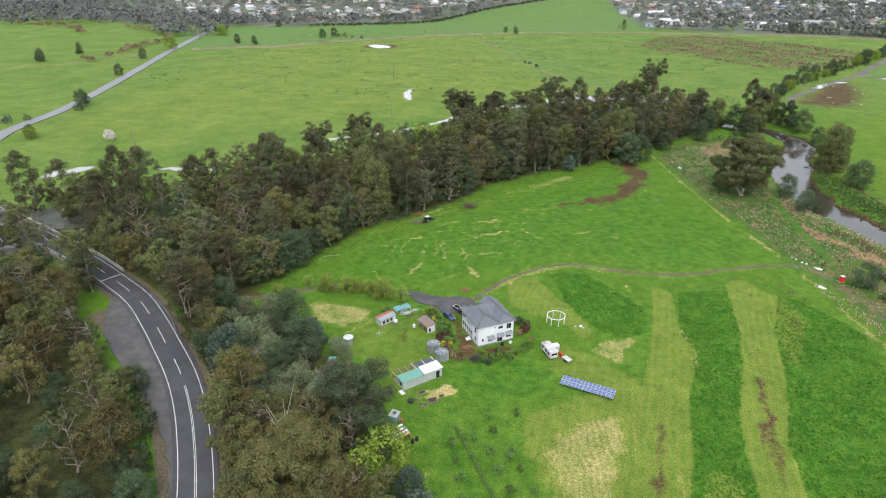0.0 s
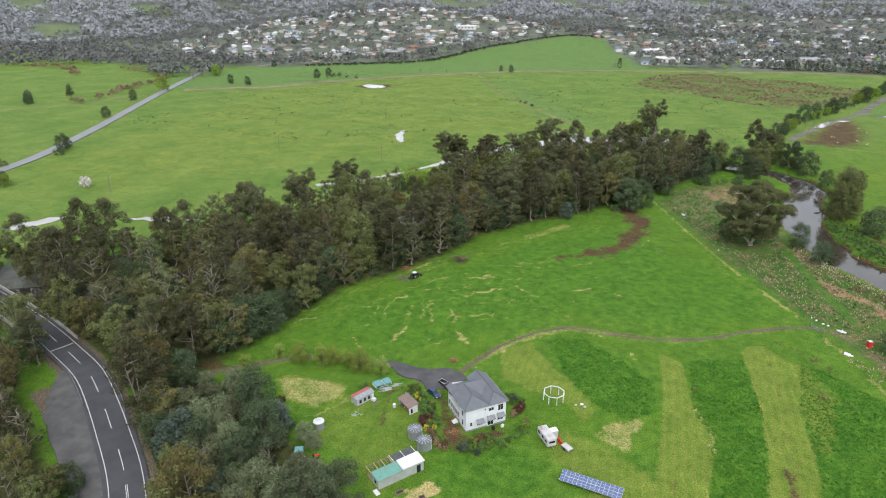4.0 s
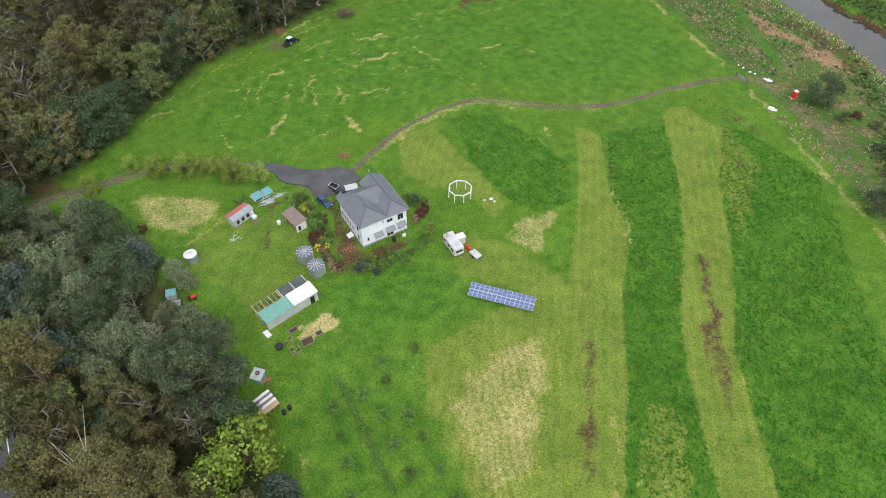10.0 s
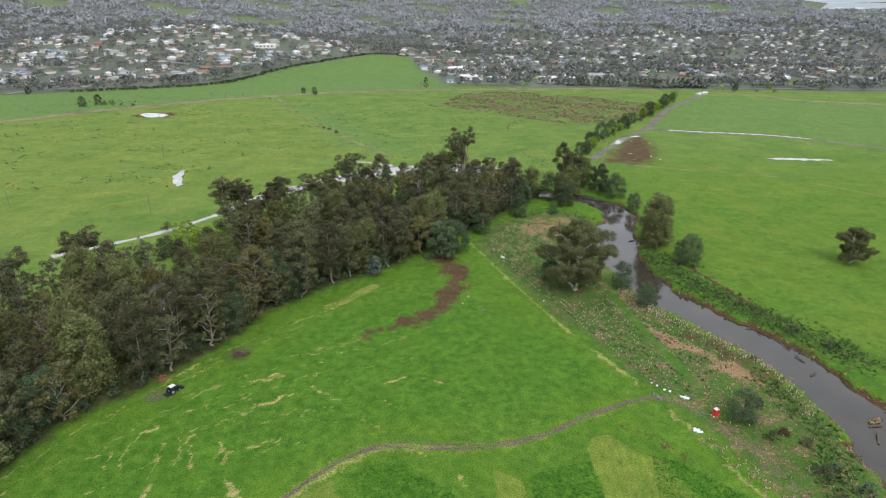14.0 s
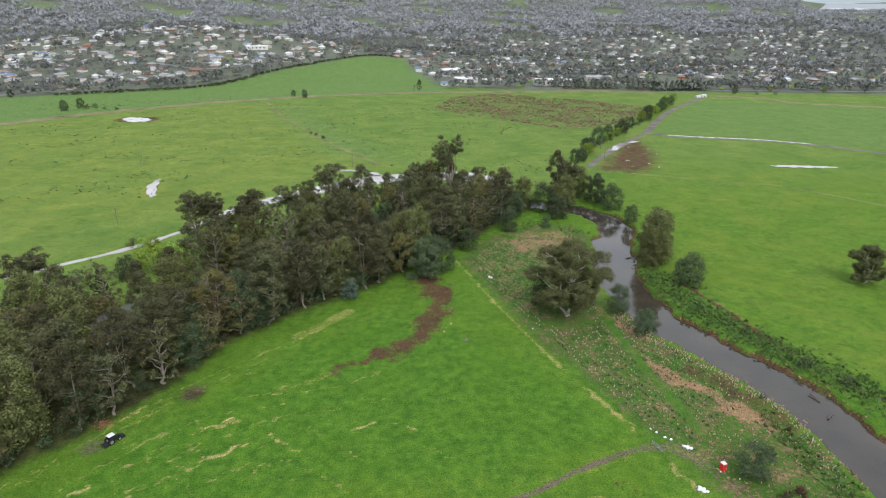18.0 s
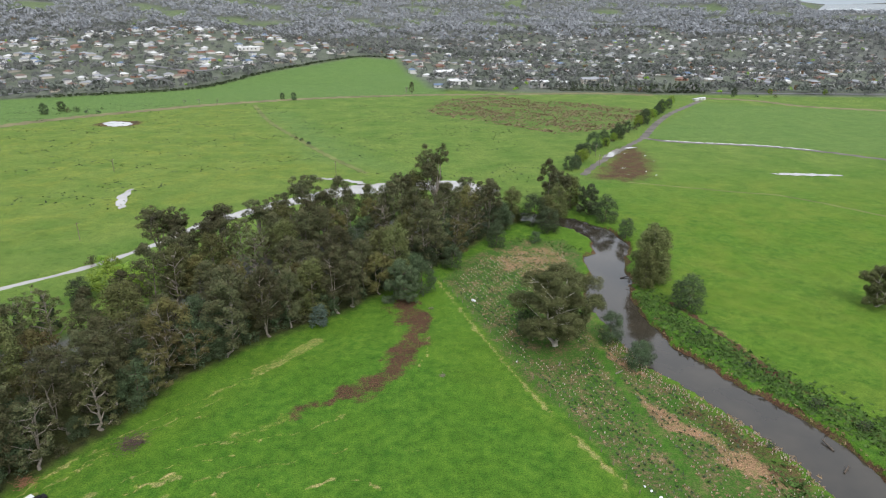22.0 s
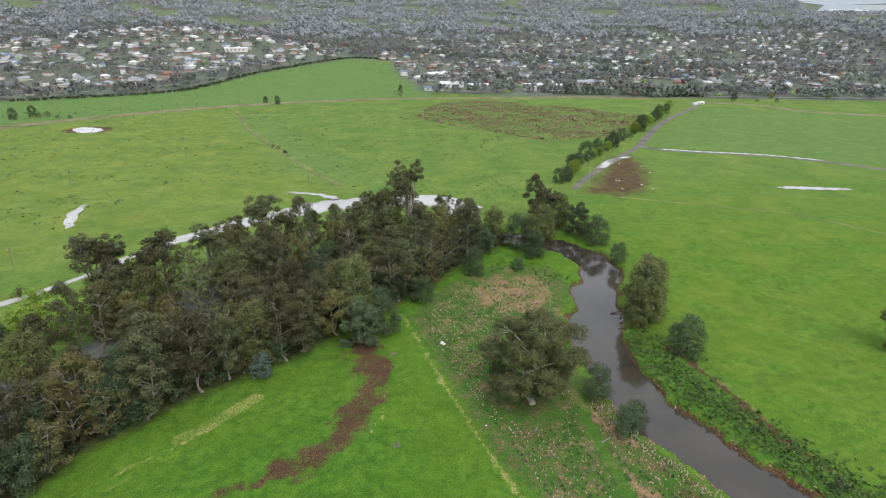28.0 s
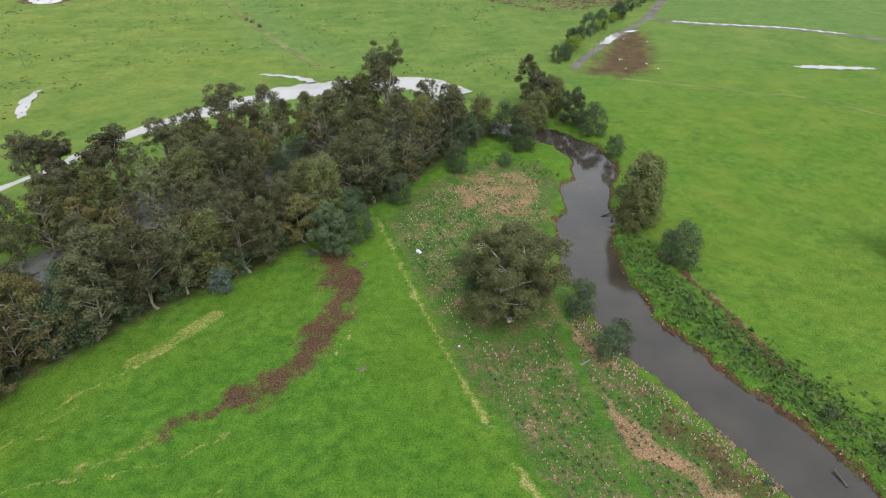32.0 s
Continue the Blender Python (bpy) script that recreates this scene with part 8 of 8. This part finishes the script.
GRAVEL = worn("farm_track_gravel", (0.150, 0.135, 0.120), 0.95, scale=0.08, spread=0.45, grain=1.5, relief=0.02)
RANK = worn("rank_dry_grass", (0.150, 0.175, 0.050), 0.95, scale=0.06, spread=0.5, grain=1.2, relief=0.02)
RANK_DARK = worn("rank_brown_grass", (0.185, 0.165, 0.080), 0.95, scale=0.05, spread=0.5, grain=1.2, relief=0.02)
trail("track", FARM_TRACK[:5], 3.2, GRAVEL, "grey gravel farm track between paddocks", "track")
trail("track", FARM_TRACK[4:] + [(430, 350), (520, 270)], 3.0, GRAVEL, "grey gravel farm track with water lying beside it", "track")
trail("track", FARM_TRACK_B, 2.4, GRAVEL, "rutted earth track beside a hedge", "track")
trail("grass_strip", FIELD_FENCE, 2.2, RANK, "strip of rank dry grass along a fence line", "grass")
trail("grass_strip", [(-562, 310), (-529, 344), (-503, 391), (-500, 440)], 2.2, RANK_DARK, "brown verge of a lane between paddocks", "grass")
trail("grass_strip", [(-470, 478), (-430, 503), (-385, 521), (-344, 577), (-295, 625), (-221, 687), (-122, 743), (-21, 775), (48, 788), (150, 795), (257, 806), (339, 790)], 8.5, RANK_DARK, "strip of brown grass along a far boundary", "grass")
trail("grass_strip", [(389, 757), (447, 735), (487, 679), (560, 645), (700, 560)], 7.0, RANK_DARK, "brown grass along the eastern boundary", "grass")
trail("grass_strip", [(160, 330), (219, 306), (247, 294), (290, 240), (340, 160)], 0.9, RANK, "worn cattle path in a green paddock", "grass")

# ---------------------------------------------------------------- poles, bridge, road furniture
def make_pole(x, y, h):
    root = shed_root("power_pole", "timber power pole with a crossarm", x, y, 40, "pole")
    root.location.z = land_at(x, y)
    bm = bmesh.new()
    drum(bm, 0.16, -0.5, h, 10)
    part("pole", bm, TIMBER, root)
    block("crossarm", -1.1, 1.1, -0.07, 0.07, h - 0.7, h - 0.55, TIMBER, root)
    for i in (-1.0, 0.0, 1.0):
        block("insulator", i - 0.06, i + 0.06, -0.06, 0.06, h - 0.55, h - 0.35, WHITE_PAINT, root)


for x, y in ((-134, 225), (160, 408), (153, 372), (-213, 233), (-253, 119), (-30, 352), (-180, 360)):
    make_pole(x, y, 9)
mid_road = np.array(ROAD)
near = [i for i, q in enumerate(mid_road) if -150 < q[1] < 30 and q[0] > -240]
line = [tuple(mid_road[i]) for i in near]
dashes = curve_pts(line[::3], 1.0)
tagged(strip("road_line", [q for q in dashes if q[1] < -64], 0.16, 0.06, 0.362, LINE_PAINT, 0.008), "solid white centre line", "road marking", kind="structure")
tagged(strip("road_line", [q for q in dashes if q[1] < -64], -0.16, 0.06, 0.362, LINE_PAINT, 0.008), "solid white centre line", "road marking", kind="structure")
tagged(strip("road_line", [q for q in dashes if q[1] > -61], 0, 0.08, 0.362, LINE_PAINT, 0.008, (9, 2)), "broken white centre line", "road marking", kind="structure")


def guard_rail(name, pts, label):
    root = tagged(new(name), label, "guard rail")
    p = curve_pts(pts, 2.0)
    for (x0, y0), (x1, y1) in zip(p, p[1:]):
        d = math.hypot(x1 - x0, y1 - y0)
        m = pose((x0 + x1) / 2, (y0 + y1) / 2, 0, 0, 0, math.degrees(math.atan2(y1 - y0, x1 - x0)))
        bm = bmesh.new()
        box(bm, -d / 2, d / 2, -0.04, 0.04, 0.75, 1.05)
        part("rail", bm, STEEL, root, "", m)
        bm = bmesh.new()
        box(bm, -0.07, 0.07, 0.05, 0.15, -0.3, 1.0)
        part("post", bm, TIMBER, root, "", m)


guard_rail("guard_rail", [(-134, -31.5), (-126, -37), (-118, -43)], "galvanised guard rail beside the road")
guard_rail("guard_rail", [(-126, -27), (-112, -36.5), (-104, -44)], "galvanised guard rail on the outer bend")
CONCRETE = worn("bridge_concrete", (0.45, 0.43, 0.39), 0.9, scale=0.6, spread=0.25, grain=7)
bridge = tagged(new("road_bridge"), "concrete road bridge with pale parapets over the river", "bridge")
span = [q for q in ROAD if -232 < q[0] < -148]
for s in (-4.9, 4.9):
    ob = strip("parapet", span, s, 0.18, 1.35, CONCRETE, 1.0)
    ob.parent = bridge
ob = strip("deck", span, 0, 5.2, 0.33, CONCRETE, 0.6)
ob.parent = bridge
tagged(bridge, kind="")
for x, y in ((-176, -7), (-205, 3)):
    bm = bmesh.new()
    box(bm, -0.5, 0.5, -4.5, 4.5, -3.5, -0.2)
    part("pier", bm, CONCRETE, bridge, "", pose(x, y, 0, 0, 0, 20))
bm = bmesh.new()
box(bm, -0.2, 0.2, -3.4, 3.4, 0.352, 0.364)
tagged(part("road_joint", bm, LINE_PAINT, at=pose(-147, -20.8, 0, 0, 0, -25)), "pale bridge joint across the road", "road marking", kind="structure")

# ---------------------------------------------------------------- large buildings at the edge of the town
def hall(x, y, w, d, h, turn, roof, wall, label):
    root = shed_root("hall", label, x, y, turn, "building")
    root.location.z = land_at(x, y) - 0.5
    block("wall", -w / 2, w / 2, -d / 2, d / 2, -1, h, wall, root)
    bm = bmesh.new()
    hip(bm, -w / 2, w / 2, -d / 2, d / 2, h, 0.22, 0.5, 0.3, "we")
    part("roof", bm, roof, root)
    for i in range(int(w / 7)):
        a = -w / 2 + 3 + i * 7
        block("window", a, a + 2.6, -d / 2 - 0.05, -d / 2 + 0.05, h * 0.35, h * 0.7, GLASS_DARK, root)


PALE, TILE = ROOFS[1], ROOFS[2]
for row in ((200, 880, 26, 16, 9, 8, PALE, WALLS[2], "white steel industrial shed"), (236, 884, 24, 18, 8, 8, PALE, WALLS[2], "white steel warehouse behind the shelter belt"),
            (300, 948, 42, 20, 7, 4, ROOFS[0], WALLS[0], "long low pale school building"), (328, 905, 18, 12, 6, 2, TILE, WALLS[2], "white hall with a red roof"),
            (84, 905, 34, 20, 6, 10, PALE, WALLS[2], "large white roofed community hall"), (124, 900, 28, 14, 5, -8, PALE, WALLS[2], "white roofed building among trees"),
            (58, 870, 26, 14, 4, 5, ROOFS[5], WALLS[2], "building with a pale blue roof"), (70, 1080, 40, 22, 6, 15, PALE, WALLS[2], "large white roofed store"), (385, 742, 9, 6, 3, 30, PALE, WALLS[2], "small white farm shed by the track"),
            (375, 735, 6, 5, 2.6, 20, PALE, WALLS[2], "white tank shed by the farm track"), (-300, 1180, 40, 14, 6, 20, PALE, WALLS[2], "long white roofed building on the hill"),
            (620, 1050, 34, 14, 5, -5, PALE, WALLS[0], "pale roofed motel building"), (520, 1150, 36, 12, 5, 4, TILE, WALLS[0], "long red tiled building")):
    hall(*row)
for pts, w in (([(-520, 720), (-505, 800), (-470, 870), (-455, 960)], 5), ([(215, 1250), (225, 1450), (230, 1650)], 6), ([(430, 812), (640, 800), (1000, 800)], 5), ([(-430, 1020), (-330, 1000), (-240, 1120)], 4)):
    p = np.array(curve_pts(pts, 12))
    t = np.gradient(p, axis=0)
    t /= np.linalg.norm(t, axis=1)[:, None]
    vs = []
    for q, k in zip(p, t):
        for s in (1, -1):
            e = q + s * w * np.array([-k[1], k[0]])
            vs.append((*e, land_at(*e) + 0.6))
    tagged(new("road", mesh_of("street", vs, [(2 * i, 2 * i + 1, 2 * i + 3, 2 * i + 2) for i in range(len(p) - 1)], worn("pale_asphalt", (0.20, 0.20, 0.21), 0.9, scale=0.1, spread=0.15, relief=0))),
           "pale grey town street between trees", "road", kind="structure")
